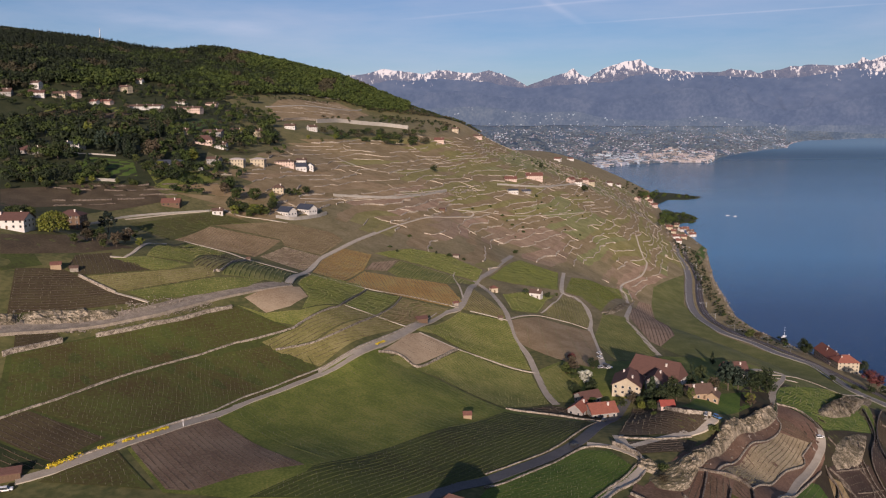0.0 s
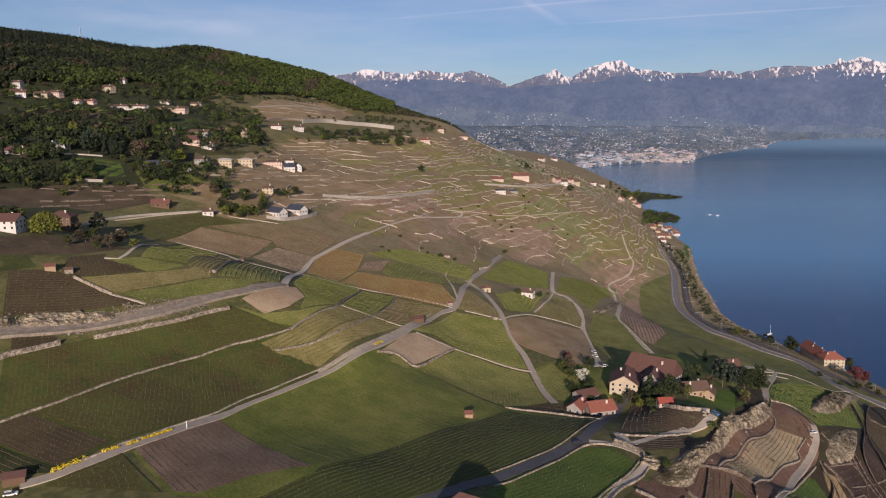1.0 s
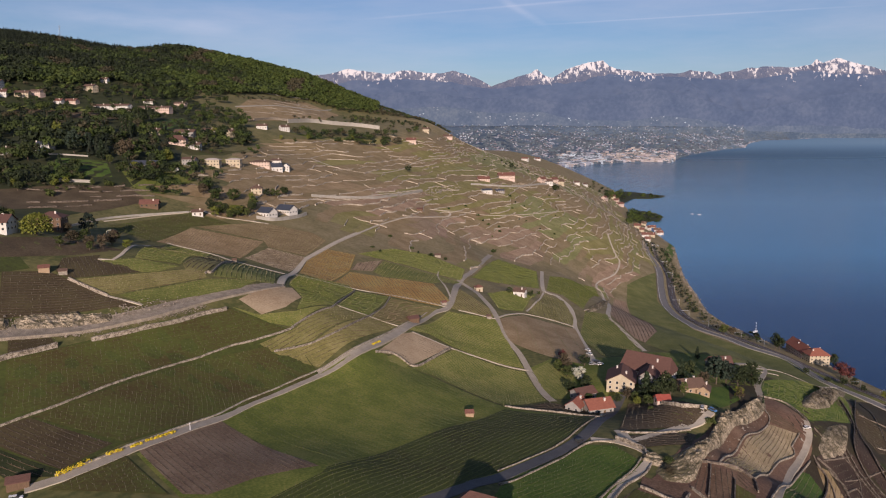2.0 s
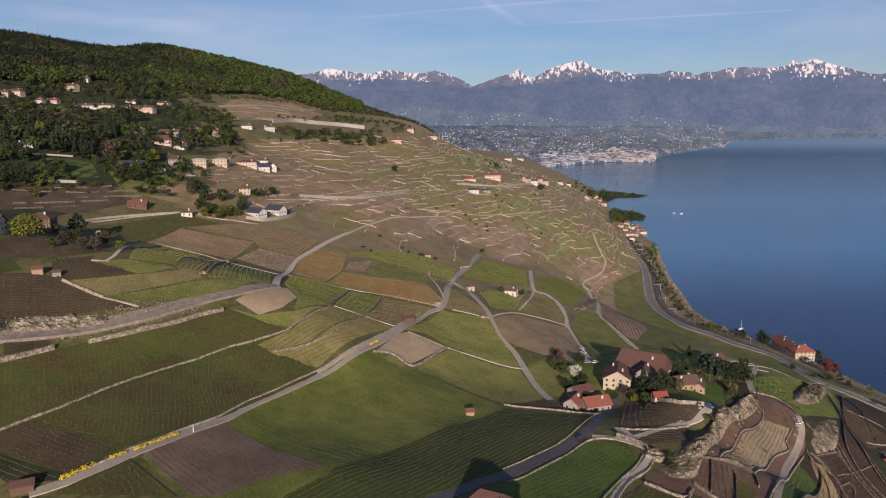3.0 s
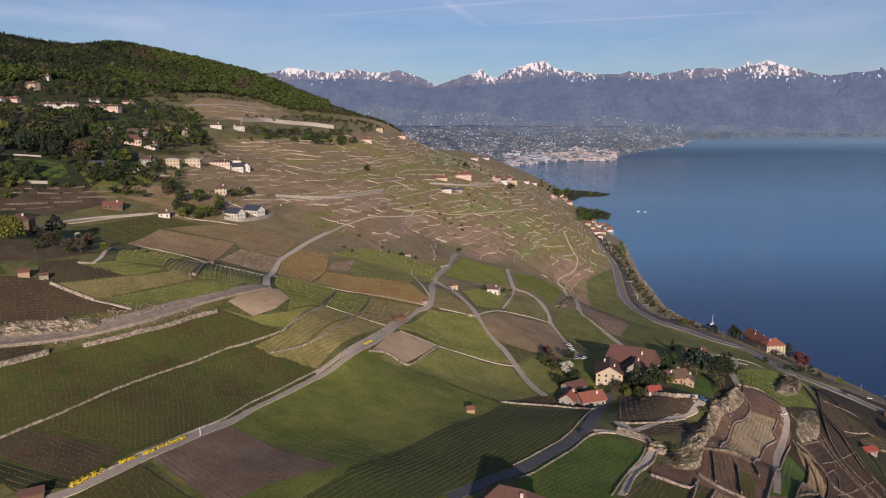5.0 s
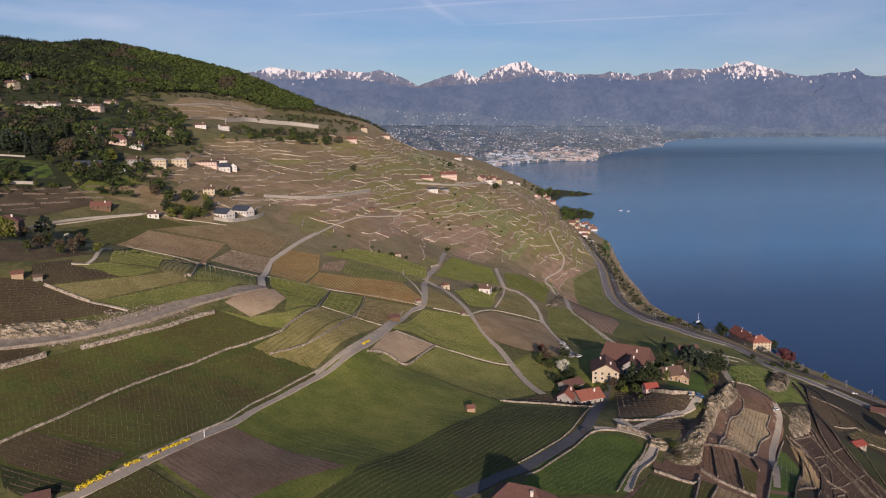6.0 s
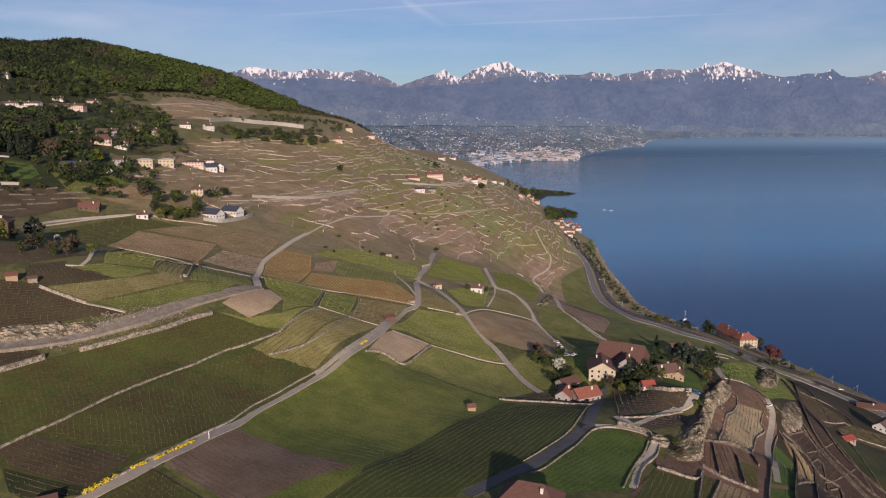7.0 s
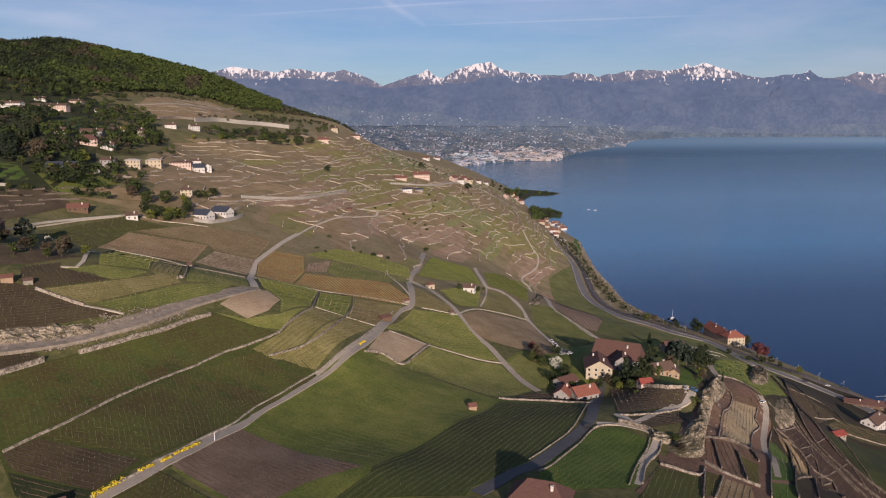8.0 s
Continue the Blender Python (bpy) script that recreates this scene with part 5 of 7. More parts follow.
grove([(-472, 730), (-438, 703), (-423, 719), (-369, 707), (-370, 732), (-449, 877), (-514, 916), (-555, 930), (-573, 896)], 105, ['conifer', 'conifer', 'dark', 'dark'], 13, 20, 4)
grove([(-608, 878), (-534, 909), (-559, 1006), (-620, 1035), (-662, 978)], 64, ['dark', 'conifer', 'dark'], 10, 15, 5)
grove([(-507, 918), (-437, 935), (-447, 1026), (-483, 1064), (-552, 1010)], 64, ['conifer', 'dark', 'dark', 'leaf'], 10, 16, 6)
grove([(-350, 694), (-338, 705), (-306, 707), (-316, 750), (-353, 816), (-365, 791), (-381, 764)], 32, ['dark', 'brown', 'leaf', 'dark'], 9, 15, 7)
grove([(-323, 659), (-293, 644), (-254, 662), (-277, 716), (-300, 715), (-326, 677)], 41, ['dark', 'leaf', 'dark', 'leaf'], 7, 12, 8)
grove([(-304, 710), (-273, 723), (-282, 745), (-296, 754)], 9, ['leaf', 'dark'], 7, 10, 9)
grove([(-328, 862), (-309, 888), (-318, 945), (-350, 1018), (-361, 954)], 28, ['dark', 'conifer', 'leaf', 'dark'], 10, 16, 10)
grove([(-325, 974), (-298, 952), (-346, 1107), (-364, 1080)], 22, ['leaf', 'dark', 'leaf'], 11, 17, 11)
grove([(-399, 1014), (-347, 1137), (-393, 1218), (-437, 1128)], 41, ['leaf', 'dark', 'leaf'], 9, 14, 12)
grove([(-599, 1145), (-547, 1159), (-501, 1233), (-445, 1305), (-488, 1362), (-588, 1243)], 64, ['dark', 'leaf', 'leaf'], 10, 15, 13)
grove([(-709, 997), (-604, 1086), (-629, 1148), (-706, 1130), (-755, 1062)], 48, ['leaf', 'dark', 'brown', 'blossom'], 9, 14, 14)
grove([(-272, 1071), (-224, 1170), (-158, 1230), (-128, 1306), (-152, 1363), (-243, 1254), (-286, 1154)], 80, ['dark', 'leaf', 'brown', 'leaf'], 9, 14, 15)
grove([(-323, 1251), (-264, 1350), (-198, 1488), (-247, 1629), (-297, 1397), (-338, 1303)], 30, ['leaf', 'dark', 'brown'], 6, 9, 16)
grove([(-178, 1357), (-112, 1454), (-83, 1694), (-189, 1592)], 24, ['leaf', 'brown', 'dark'], 7, 11, 17)
grove([(405, 1747), (482, 1849), (519, 1970), (493, 2058)], 14, ['dark', 'conifer', 'leaf'], 10, 15, 18)
grove([(291, 1909), (426, 2271), (529, 2641), (418, 2581)], 16, ['leaf', 'dark'], 8, 13, 19)
grove([(300, 1075), (293, 899), (303, 820), (313, 841), (306, 931), (316, 1108)], 40, ['leaf', 'brown', 'dark'], 2, 5, 20)
grove([(326, 815), (321, 750), (329, 776), (333, 826)], 8, ['leaf', 'dark'], 5, 8, 21)
grove([(-11, 1519), (87, 1593), (165, 1364), (175, 1414), (93, 1801), (-2, 1645)], 18, ['dark', 'leaf'], 5, 9, 22)
grove([(-111, 655), (-42, 619), (24, 905), (142, 1011), (201, 1617), (-61, 1039)], 36, ['bush', 'bush', 'dark'], 2, 4, 23)
grove([(-352, 806), (-346, 816), (-318, 839), (-333, 876), (-367, 862)], 10, ['dark', 'leaf', 'dark'], 7, 11, 25)
grove([(-406, 845), (-377, 860), (-380, 915), (-415, 958), (-438, 921)], 22, ['dark', 'leaf', 'conifer'], 9, 14, 26)
grove([(-245, 661), (-227, 659), (-247, 696), (-259, 693)], 9, ['dark', 'leaf', 'brown'], 8, 12, 27)
grove([(-278, 614), (-252, 626), (-267, 648), (-284, 636)], 9, ['leaf', 'dark'], 5, 9, 28)
grove([(-272, 394), (-268, 418), (-324, 495), (-303, 434)], 8, ['dark', 'leaf'], 6, 10, 29)
forest([(-780, 895), (-753, 964), (-731, 1003), (-741, 1082), (-711, 1123), (-654, 1174), (-641, 1264), (-567, 1265), (-522, 1335), (-472, 1379), (-454, 1538), (-381, 1642), (-305, 1659), (-236, 1728), (-266, 2000), (-400, 2080), (-900, 2080), (-1500, 2050), (-1700, 1700)], 19000, ["conifer", "dark", "dark", "leaf", "leaf", "spring", "spring"], 9, 17, 3, "dense mixed spring woodland covering the upper hill")
forest([(-380, 1640), (-300, 1640), (-250, 1690), (-190, 1735), (-110, 1755), (-60, 1790), (-80, 1840), (-260, 1920), (-400, 1850)], 900, ["dark", "leaf", "brown", "leaf", "brown"], 4, 9, 41, "low brushwood along the end of the ridge")
forest([(-300, 1600), (-240, 1660), (-190, 1640), (-140, 1700), (-120, 1660), (-200, 1560), (-250, 1540)], 120, ["dark", "leaf", "brown"], 3, 7, 42, "brushwood and rocks on the ridge slope")
forest([(-780, 940), (-700, 960), (-600, 1000), (-520, 1020), (-440, 1060), (-380, 1120), (-420, 1230), (-520, 1290), (-640, 1230), (-720, 1120)], 270, ["conifer", "dark", "leaf", "leaf", "spring", "brown"], 5, 11, 51, "garden trees among the upper houses", 80)
forest([(-430, 780), (-380, 800), (-300, 830), (-270, 900), (-290, 980), (-340, 1060), (-420, 1020), (-460, 900)], 150, ["dark", "leaf", "spring", "brown", "leaf"], 4, 10, 52, "garden trees round the mansion", 80)
forest([(-330, 640), (-280, 655), (-250, 700), (-262, 760), (-300, 780), (-350, 720)], 46, ["dark", "leaf", "spring", "brown"], 4, 9, 53, "garden trees below the mansion", 80)
forest([(-470, 1400), (-430, 1500), (-400, 1600), (-360, 1640), (-385, 1560), (-420, 1450), (-440, 1350)], 60, ["brown", "leaf"], 3, 6, 43, "scattered brush at the wood's edge")


# ---- houses ----
PAINT = {
    "white": mat("white_render", [(0.44, 0.425, 0.4), (0.54, 0.525, 0.495)], 2.5, rough=0.85),
    "cream": mat("cream_render", [(0.34, 0.29, 0.21), (0.42, 0.365, 0.27)], 2.5, rough=0.85),
    "pink": mat("pale_pink_render", [(0.42, 0.32, 0.27), (0.5, 0.4, 0.345)], 2.5, rough=0.85),
    "grey": mat("grey_render", [(0.208, 0.200, 0.192), (0.288, 0.272, 0.256)], 2.0, rough=0.9),
    "ochre": mat("ochre_render", [(0.25, 0.18, 0.115), (0.32, 0.235, 0.155)], 2.5, rough=0.9),
    "wood": mat("brown_boarding", [(0.088, 0.056, 0.036), (0.136, 0.088, 0.056)], 0.8, stretch=(4, 4, 0.5)),
    "stone": mat("rubble_stone", [(0.160, 0.140, 0.112), (0.240, 0.212, 0.176), (0.304, 0.272, 0.232)], 1.2, bump=0.1),
}
ROOFING = {
    "red": mat("red_clay_tiles", [(0.115, 0.052, 0.04), (0.17, 0.08, 0.06)], 1.5, rough=0.8, stretch=(1, 1, 4)),
    "bright": mat("bright_red_tiles", [(0.2, 0.045, 0.034), (0.27, 0.066, 0.048)], 1.5, rough=0.75),
    "orange": mat("sunlit_orange_tiles", [(0.18, 0.066, 0.046), (0.26, 0.098, 0.066)], 1.5, rough=0.8, stretch=(1, 1, 4)),
    "maroon": mat("weathered_maroon_tiles", [(0.08, 0.042, 0.035), (0.122, 0.064, 0.052)], 1.2, rough=0.85, stretch=(1, 1, 4)),
    "brown": mat("old_brown_tiles", [(0.08, 0.05, 0.039), (0.125, 0.08, 0.06)], 1.2, rough=0.85, stretch=(1, 1, 4)),
    "slate": mat("dark_solar_slate", [(0.035, 0.042, 0.06), (0.055, 0.062, 0.08)], 1.5, rough=0.45),
    "flat": mat("pale_roofing_felt", [(0.36, 0.32, 0.29), (0.46, 0.41, 0.37)], 2.0),
}
PANE = mat("window_glass", [(0.02, 0.025, 0.03), (0.035, 0.042, 0.05)], 3.0, rough=0.15, spec=0.6)
DOORWOOD = mat("dark_door_wood", [(0.08, 0.05, 0.03), (0.12, 0.08, 0.05)], 0.6)
CHIMNEY = mat("chimney_render", [(0.45, 0.4, 0.36), (0.58, 0.53, 0.48)], 0.8)


def box(bm, x0, x1, y0, y1, z0, z1):
    p = [bm.verts.new(c) for c in ((x0, y0, z0), (x1, y0, z0), (x1, y1, z0), (x0, y1, z0), (x0, y0, z1), (x1, y0, z1), (x1, y1, z1), (x0, y1, z1))]
    for q in ((0, 3, 2, 1), (4, 5, 6, 7), (0, 1, 5, 4), (1, 2, 6, 5), (2, 3, 7, 6), (3, 0, 4, 7)):
        bm.faces.new([p[k] for k in q])


def house(x, y, rot, w, d, h, pitch, paint, roofing, label, hip=0.0, chimneys=1, name="house", category="house", sink=0.0, panes=True, group=""):
    """A house whose ridge runs along its width w: walls, overhanging roof, windows with frames, door, chimneys."""
    root = new(name)
    base = floor_z(x, y) - sink
    root.matrix_basis = pose(x, y, base, 0, 0, rot)
    a, b, t = w / 2, d / 2, h + pitch
    bm = bmesh.new()
    low = [bm.verts.new(c) for c in ((-a, -b, -4), (a, -b, -4), (a, b, -4), (-a, b, -4))]
    eave = [bm.verts.new(c) for c in ((-a, -b, h), (a, -b, h), (a, b, h), (-a, b, h))]
    for k in range(4):
        bm.faces.new((low[k], low[(k + 1) % 4], eave[(k + 1) % 4], eave[k]))
    if pitch and not hip:
        for s, e in ((-a, (3, 0)), (a, (1, 2))):
            bm.faces.new((eave[e[0]], eave[e[1]], bm.verts.new((s, 0, t - 0.1))))
    part("wall", bm, PAINT[paint], root)
    bm = bmesh.new()
    if pitch:
        o = min(0.9, 0.08 * d)
        drop = pitch * o / b
        inset = hip * b
        th = 0.28
        rows = []
        for dz in (0, -th):
            rows.append([bm.verts.new(c) for c in ((-a - o, -b - o, h - drop + dz), (a + o, -b - o, h - drop + dz), (a + o, b + o, h - drop + dz), (-a - o, b + o, h - drop + dz),
                                                   (-a - o + inset + (o if hip else 0), 0, t + dz), (a + o - inset - (o if hip else 0), 0, t + dz))])
        for k, q in enumerate(((0, 1, 5, 4), (2, 3, 4, 5), (1, 2, 5), (3, 0, 4))):
            if k < 2 or hip:
                bm.faces.new([rows[0][m] for m in q])
                bm.faces.new([rows[1][m] for m in reversed(q)])
        rim = [(0, 1), (2, 3)] + ([(1, 2), (3, 0)] if hip else [(1, 5), (5, 2), (3, 4), (4, 0)])
        for i, j in rim:
            bm.faces.new((rows[0][j], rows[0][i], rows[1][i], rows[1][j]))
    else:
        box(bm, -a - 0.4, a + 0.4, -b - 0.4, b + 0.4, h, h + 0.45)
    roof = part("roof", bm, ROOFING[roofing], root)
    rng = random.Random(int(x * 13 + y))
    for c in range(chimneys):
        bm = bmesh.new()
        cx = (-0.3 + 0.6 * c / max(1, chimneys - 1)) * w * 0.8 if chimneys > 1 else 0.22 * w
        cy = 0.18 * d * (1 if c % 2 else -1)
        zc = t - pitch * abs(cy) / b
        box(bm, cx - 0.45, cx + 0.45, cy - 0.4, cy + 0.4, zc - 0.5, zc + 1.3)
        box(bm, cx - 0.55, cx + 0.55, cy - 0.5, cy + 0.5, zc + 1.3, zc + 1.5)
        part("chimney", bm, CHIMNEY, roof)
    if panes:
        floors = max(1, int(h / 2.9))
        for side in range(4):
            span = w if side % 2 == 0 else d
            n = max(1, int(span / 3.4))
            for fl in range(floors):
                for k in range(n):
                    u = (k + 0.5) / n * span - span / 2
                    z0 = 0.9 + fl * (h / floors)
                    door = fl == 0 and side == 0 and k == n // 2
                    m = pose(0, 0, 0, 0, 0, 90 * side) @ pose(u, -(b if side % 2 == 0 else a), 0)
                    bm = bmesh.new()
                    if door:
                        box(bm, -0.6, 0.6, -0.06, 0.1, 0, 2.1)
                        bm.transform(m)
                        part("door", bm, DOORWOOD, root)
                        continue
                    box(bm, -0.6, 0.6, -0.03, 0.1, z0, z0 + 1.35)
                    bm.transform(m)
                    win = part("window", bm, PANE, root)
                    if y < 560:
                        bm = bmesh.new()
                        box(bm, -0.72, 0.72, -0.015, 0.08, z0 - 0.12, z0 + 1.45)
                        bm.transform(m)
                        part("window_frame", bm, CHIMNEY, win)
    return tagged(root, label, category, group or "houses on the slope")


def hut(x, y, rot, w, d, h, paint, roofing, label):
    return house(x, y, rot, w, d, h, h * 0.45, paint, roofing, label, 0, 0, "vineyard_hut", "hut", panes=False, group="vineyard huts")


house(-260, 388, 8, 20, 12, 6, 3.5, "white", "maroon", "white house with a maroon tiled roof beside a willow", 0, 2)
house(-264, 450, 10, 15, 12, 9.5, 3, "wood", "maroon", "tall brown-boarded house behind a willow with a dark red roof", 1, 1)
house(-269, 599, 15, 15, 9, 3.6, 3, "wood", "red", "low chalet with a red roof and dark boarding", 0, 1)
house(-230, 606, 20, 9, 7, 3.6, 2, "white", "brown", "small white house with a brown roof by the lane", 0, 1)
house(-183, 655, -30, 15, 11, 4.5, 4, "white", "slate", "white house with a dark solar-panelled roof", 0, 0)
house(-172, 683, -30, 17, 11, 4.5, 4, "white", "slate", "white twin house with a dark solar-panelled roof", 0, 0)
house(-214, 722, 15, 11, 10, 6, 3, "cream", "brown", "cream house with a brown hipped roof", 1, 1)
house(-281, 780, 5, 17, 10, 7, 1.5, "cream", "flat", "long cream apartment house with a pale roof", 1, 0)
house(-268, 812, 5, 16, 11, 7.5, 1.5, "cream", "flat", "cream apartment block with a shallow pale roof", 1, 0)
house(-251, 859, 0, 24, 12, 6, 1.8, "pink", "brown", "low pink apartment house with a brown roof", 1, 1)
house(-233, 861, 30, 13, 9, 5.5, 4, "white", "slate", "white house with a dark steep roof", 0, 0)
house(-225, 877, 100, 10, 8, 6, 3.5, "white", "slate", "narrow white gabled house", 0, 0)
house(-244, 901, 10, 12, 9, 5, 2, "white", "brown", "white house among the terraces", 0, 1)
house(-350, 851, 8, 22, 13, 6.5, 5, "pink", "maroon", "large pale pink house with a maroon hipped roof", 1, 2)
house(-400, 899, 5, 16, 10, 5, 3, "cream", "brown", "cream house with a brown roof among trees", 0, 1)
house(-373, 930, 0, 26, 11, 5, 3, "grey", "brown", "long low house with a brown roof", 0, 1)
house(-356, 970, 15, 16, 10, 7, 3, "white", "brown", "white house half hidden by trees", 0, 1)
house(-339, 1003, 60, 10, 9, 9, 3, "cream", "brown", "narrow cream house among trees", 0, 1)
house(-327, 1114, 10, 16, 10, 5, 3, "white", "brown", "white house under the retaining wall", 0, 1)
house(-300, 1143, 40, 14, 10, 7, 3, "white", "brown", "white two-storey house by the long wall", 0, 1)
house(-327, 846, 5, 14, 9, 6, 2.5, "white", "brown", "white house below the pink mansion", 0, 1)
house(-543, 1072, -12, 62, 10, 6, 2.5, "white", "brown", "long white terrace of row houses", 0, 3)
house(-492, 1104, -6, 52, 12, 6, 2.5, "pink", "brown", "long pinkish terrace of row houses", 0, 3)
house(-626, 1163, -15, 20, 12, 8, 3.5, "cream", "brown", "cream house at the edge of the wood", 0, 1)
house(-643, 1242, 0, 12, 9, 6, 3, "white", "brown", "small white house in the wood", 0, 1)
house(-698, 1039, 20, 22, 12, 6, 4, "white", "maroon", "white house with a maroon roof under the wood", 0, 1)
house(-724, 1075, 0, 16, 11, 8, 3, "white", "brown", "white house under the wood", 0, 1)
house(-674, 1058, 10, 20, 11, 6, 3, "cream", "brown", "cream house on the meadow's edge", 0, 1)
house(-662, 1075, -10, 20, 11, 7, 3, "pink", "brown", "pinkish house on the meadow's edge", 0, 1)
house(-621, 1060, -5, 16, 10, 4, 3, "white", "red", "low house with a red roof", 0, 1)
house(-607, 1073, -5, 18, 10, 4, 3, "pink", "red", "low pinkish house with a red roof", 0, 1)
house(-731, 1012, 20, 20, 12, 5, 5, "grey", "brown", "grey house at the wood's foot", 0, 1)
house(-527, 1159, 0, 16, 9, 4, 2.5, "white", "brown", "white house above the row houses", 0, 1)
house(-487, 1189, -8, 20, 10, 4, 2.5, "pink", "brown", "low house at the wood's edge", 0, 1)
house(-441, 1149, 0, 9, 8, 4, 2, "white", "brown", "small white house under the wood", 0, 0)
house(-425, 1180, 0, 9, 8, 4, 2, "white", "brown", "small white house under the wood", 0, 0)
house(-461, 691, 5, 28, 13, 4, 4, "grey", "maroon", "wide villa with a dark roof in deep shade", 1, 1)
house(-441, 727, 3, 20, 12, 7, 3, "white", "slate", "pale villa with tall windows above a lawn", 1, 2)
house(-322, 707, 0, 26, 12, 3, 3.5, "grey", "slate", "dark-roofed low house among trees", 0, 1)
house(-296, 715, 0, 12, 8, 4, 2, "white", "brown", "small white house among trees", 0, 0)
house(-296, 754, 0, 14, 9, 7, 2, "grey", "brown", "grey house among trees", 0, 1)
house(63, 1316, 12, 30, 14, 8, 5, "pink", "red", "large pink estate house with a red tiled roof", 0, 2)
house(21, 1236, 12, 20, 12, 4, 4, "pink", "red", "pink estate wing with a red tiled roof", 0, 1)
house(26, 1132, 20, 16, 10, 5, 2, "white", "slate", "white house with a dark roof below the estate", 0, 0)
house(47, 1168, 20, 14, 10, 3, 1.5, "grey", "slate", "low grey house below the estate", 0, 0)
house(-105, 1568, 10, 14, 12, 8, 3, "cream", "brown", "cream house on the ridge", 0, 1)
house(-116, 1355, 5, 18, 12, 5, 4, "pink", "red", "pink house with a red roof on the slope", 0, 1)
house(-62, 1679, 10, 20, 12, 5, 4, "pink", "brown", "pinkish house at the end of the ridge", 0, 1)
house(16, 591, 25, 6, 5, 4.2, 1.6, "cream", "red", "small cream house with a red roof by the lane", 1, 0)
house(52, 604, -20, 10, 7, 4.5, 2.5, "white", "brown", "small white house with a brown roof among bushes", 0, 1)
house(69, 361, 62, 11, 8, 3.6, 3, "grey", "orange", "low grey-walled house with an orange-red tiled roof", 0, 1)
house(80, 361, 20, 14, 10, 4, 3.4, "grey", "orange", "grey-walled house with a red tiled roof beside the lane", 0, 1)
house(98, 390, 76, 18, 15, 5.9, 4.4, "cream", "maroon", "large cream house with a maroon gabled roof in the hamlet", 0, 2)
house(118, 412, -33, 29, 15, 4.6, 8, "white", "maroon", "big barn-like house with a maroon roof and a white gable", 0.12, 1)
house(114, 394, 70, 12, 10, 5, 4, "grey", "maroon", "grey house with a maroon roof joined to the barn", 0, 1)
house(135, 387, 15, 14, 9, 4, 3.4, "ochre", "brown", "ochre house with a brown tiled roof in a garden", 0, 2)
house(143, 387, 70, 9, 7, 3.6, 2.5, "ochre", "brown", "low ochre annex in a garden", 0, 1)
house(111, 351, 8, 7, 5, 3, 2, "pink", "bright", "small outbuilding with a bright red roof", 0, 0)
house(176, 461, 10, 14, 10, 5, 4, "grey", "maroon", "dark-roofed house behind tall pines", 0, 1)
house(335, 461, 35, 20, 11, 6.5, 4, "white", "brown", "white lakeside house with a brown tiled roof", 0, 1)
house(366, 523, -28, 16, 9, 2.6, 2.2, "wood", "maroon", "long brown station building beside the rails", 0, 1)
house(380, 519, -28, 14, 10, 3.6, 3, "wood", "maroon", "brown station house beside the rails", 0, 1)
house(266, 406, 18, 9, 7, 2.2, 1.8, "stone", "bright", "small shed with a bright red roof", 0, 0)
house(19, 212, -25, 19, 13, 6, 5, "ochre", "maroon", "house with a broad maroon hipped roof beside the lane", 0.8, 1)
house(75, 378, 30, 12, 8, 4, 2.5, "grey", "maroon", "small house behind the lane's houses", 0, 0)
house(376, 1638, -12, 14, 10, 7, 4, "cream", "red", "old lakeside village house with a tiled roof", 0, 1)
house(421, 1771, -27, 11, 8, 6, 4, "cream", "brown", "old lakeside village house with a tiled roof", 0, 1)
house(372, 1572, -16, 10, 9, 7, 4, "cream", "red", "old lakeside village house with a tiled roof", 0, 1)
house(411, 1682, 37, 12, 9, 7, 4, "white", "red", "old lakeside village house with a tiled roof", 0, 1)
house(434, 1732, -9, 14, 9, 6, 4, "cream", "red", "old lakeside village house with a tiled roof", 0, 1)
house(430, 1672, -3, 15, 9, 7, 4, "white", "brown", "old lakeside village house with a tiled roof", 0, 1)
house(348, 1441, 14, 15, 9, 7, 4, "white", "red", "old lakeside village house with a tiled roof", 0, 1)
house(385, 1531, -11, 11, 9, 6, 4, "cream", "red", "old lakeside village house with a tiled roof", 0, 1)
house(421, 1616, 19, 16, 9, 7, 4, "white", "red", "old lakeside village house with a tiled roof", 0, 1)
house(345, 1401, 3, 10, 8, 6, 4, "white", "red", "old lakeside village house with a tiled roof", 0, 1)
house(138, 1430, 47, 15, 12, 8, 4, "pink", "red", "far lakeside house with a tiled roof", 0, 0)
house(150, 1436, 16, 18, 12, 7, 4, "white", "brown", "far lakeside house with a tiled roof", 0, 0)
house(178, 1588, 36, 16, 12, 8, 4, "pink", "red", "far lakeside house with a tiled roof", 0, 0)
house(195, 1609, 6, 14, 12, 9, 4, "cream", "brown", "far lakeside house with a tiled roof", 0, 0)
house(371, 2056, 60, 19, 12, 8, 4, "pink", "red", "far lakeside house with a tiled roof", 0, 0)
house(433, 2279, 16, 17, 12, 9, 4, "cream", "red", "far lakeside house with a tiled roof", 0, 0)
house(442, 2252, -33, 14, 12, 6, 4, "pink", "red", "far lakeside house with a tiled roof", 0, 0)
house(430, 2133, 36, 24, 12, 7, 4, "pink", "red", "far lakeside house with a tiled roof", 0, 0)
house(217, 2585, 29, 21, 12, 7, 4, "white", "red", "far lakeside house with a tiled roof", 0, 0)
house(161, 2373, -25, 22, 12, 8, 4, "white", "red", "far lakeside house with a tiled roof", 0, 0)
house(303, 2162, 21, 17, 12, 7, 4, "white", "brown", "far lakeside house with a tiled roof", 0, 0)
house(344, 2265, 22, 14, 12, 7, 4, "white", "brown", "far lakeside house with a tiled roof", 0, 0)
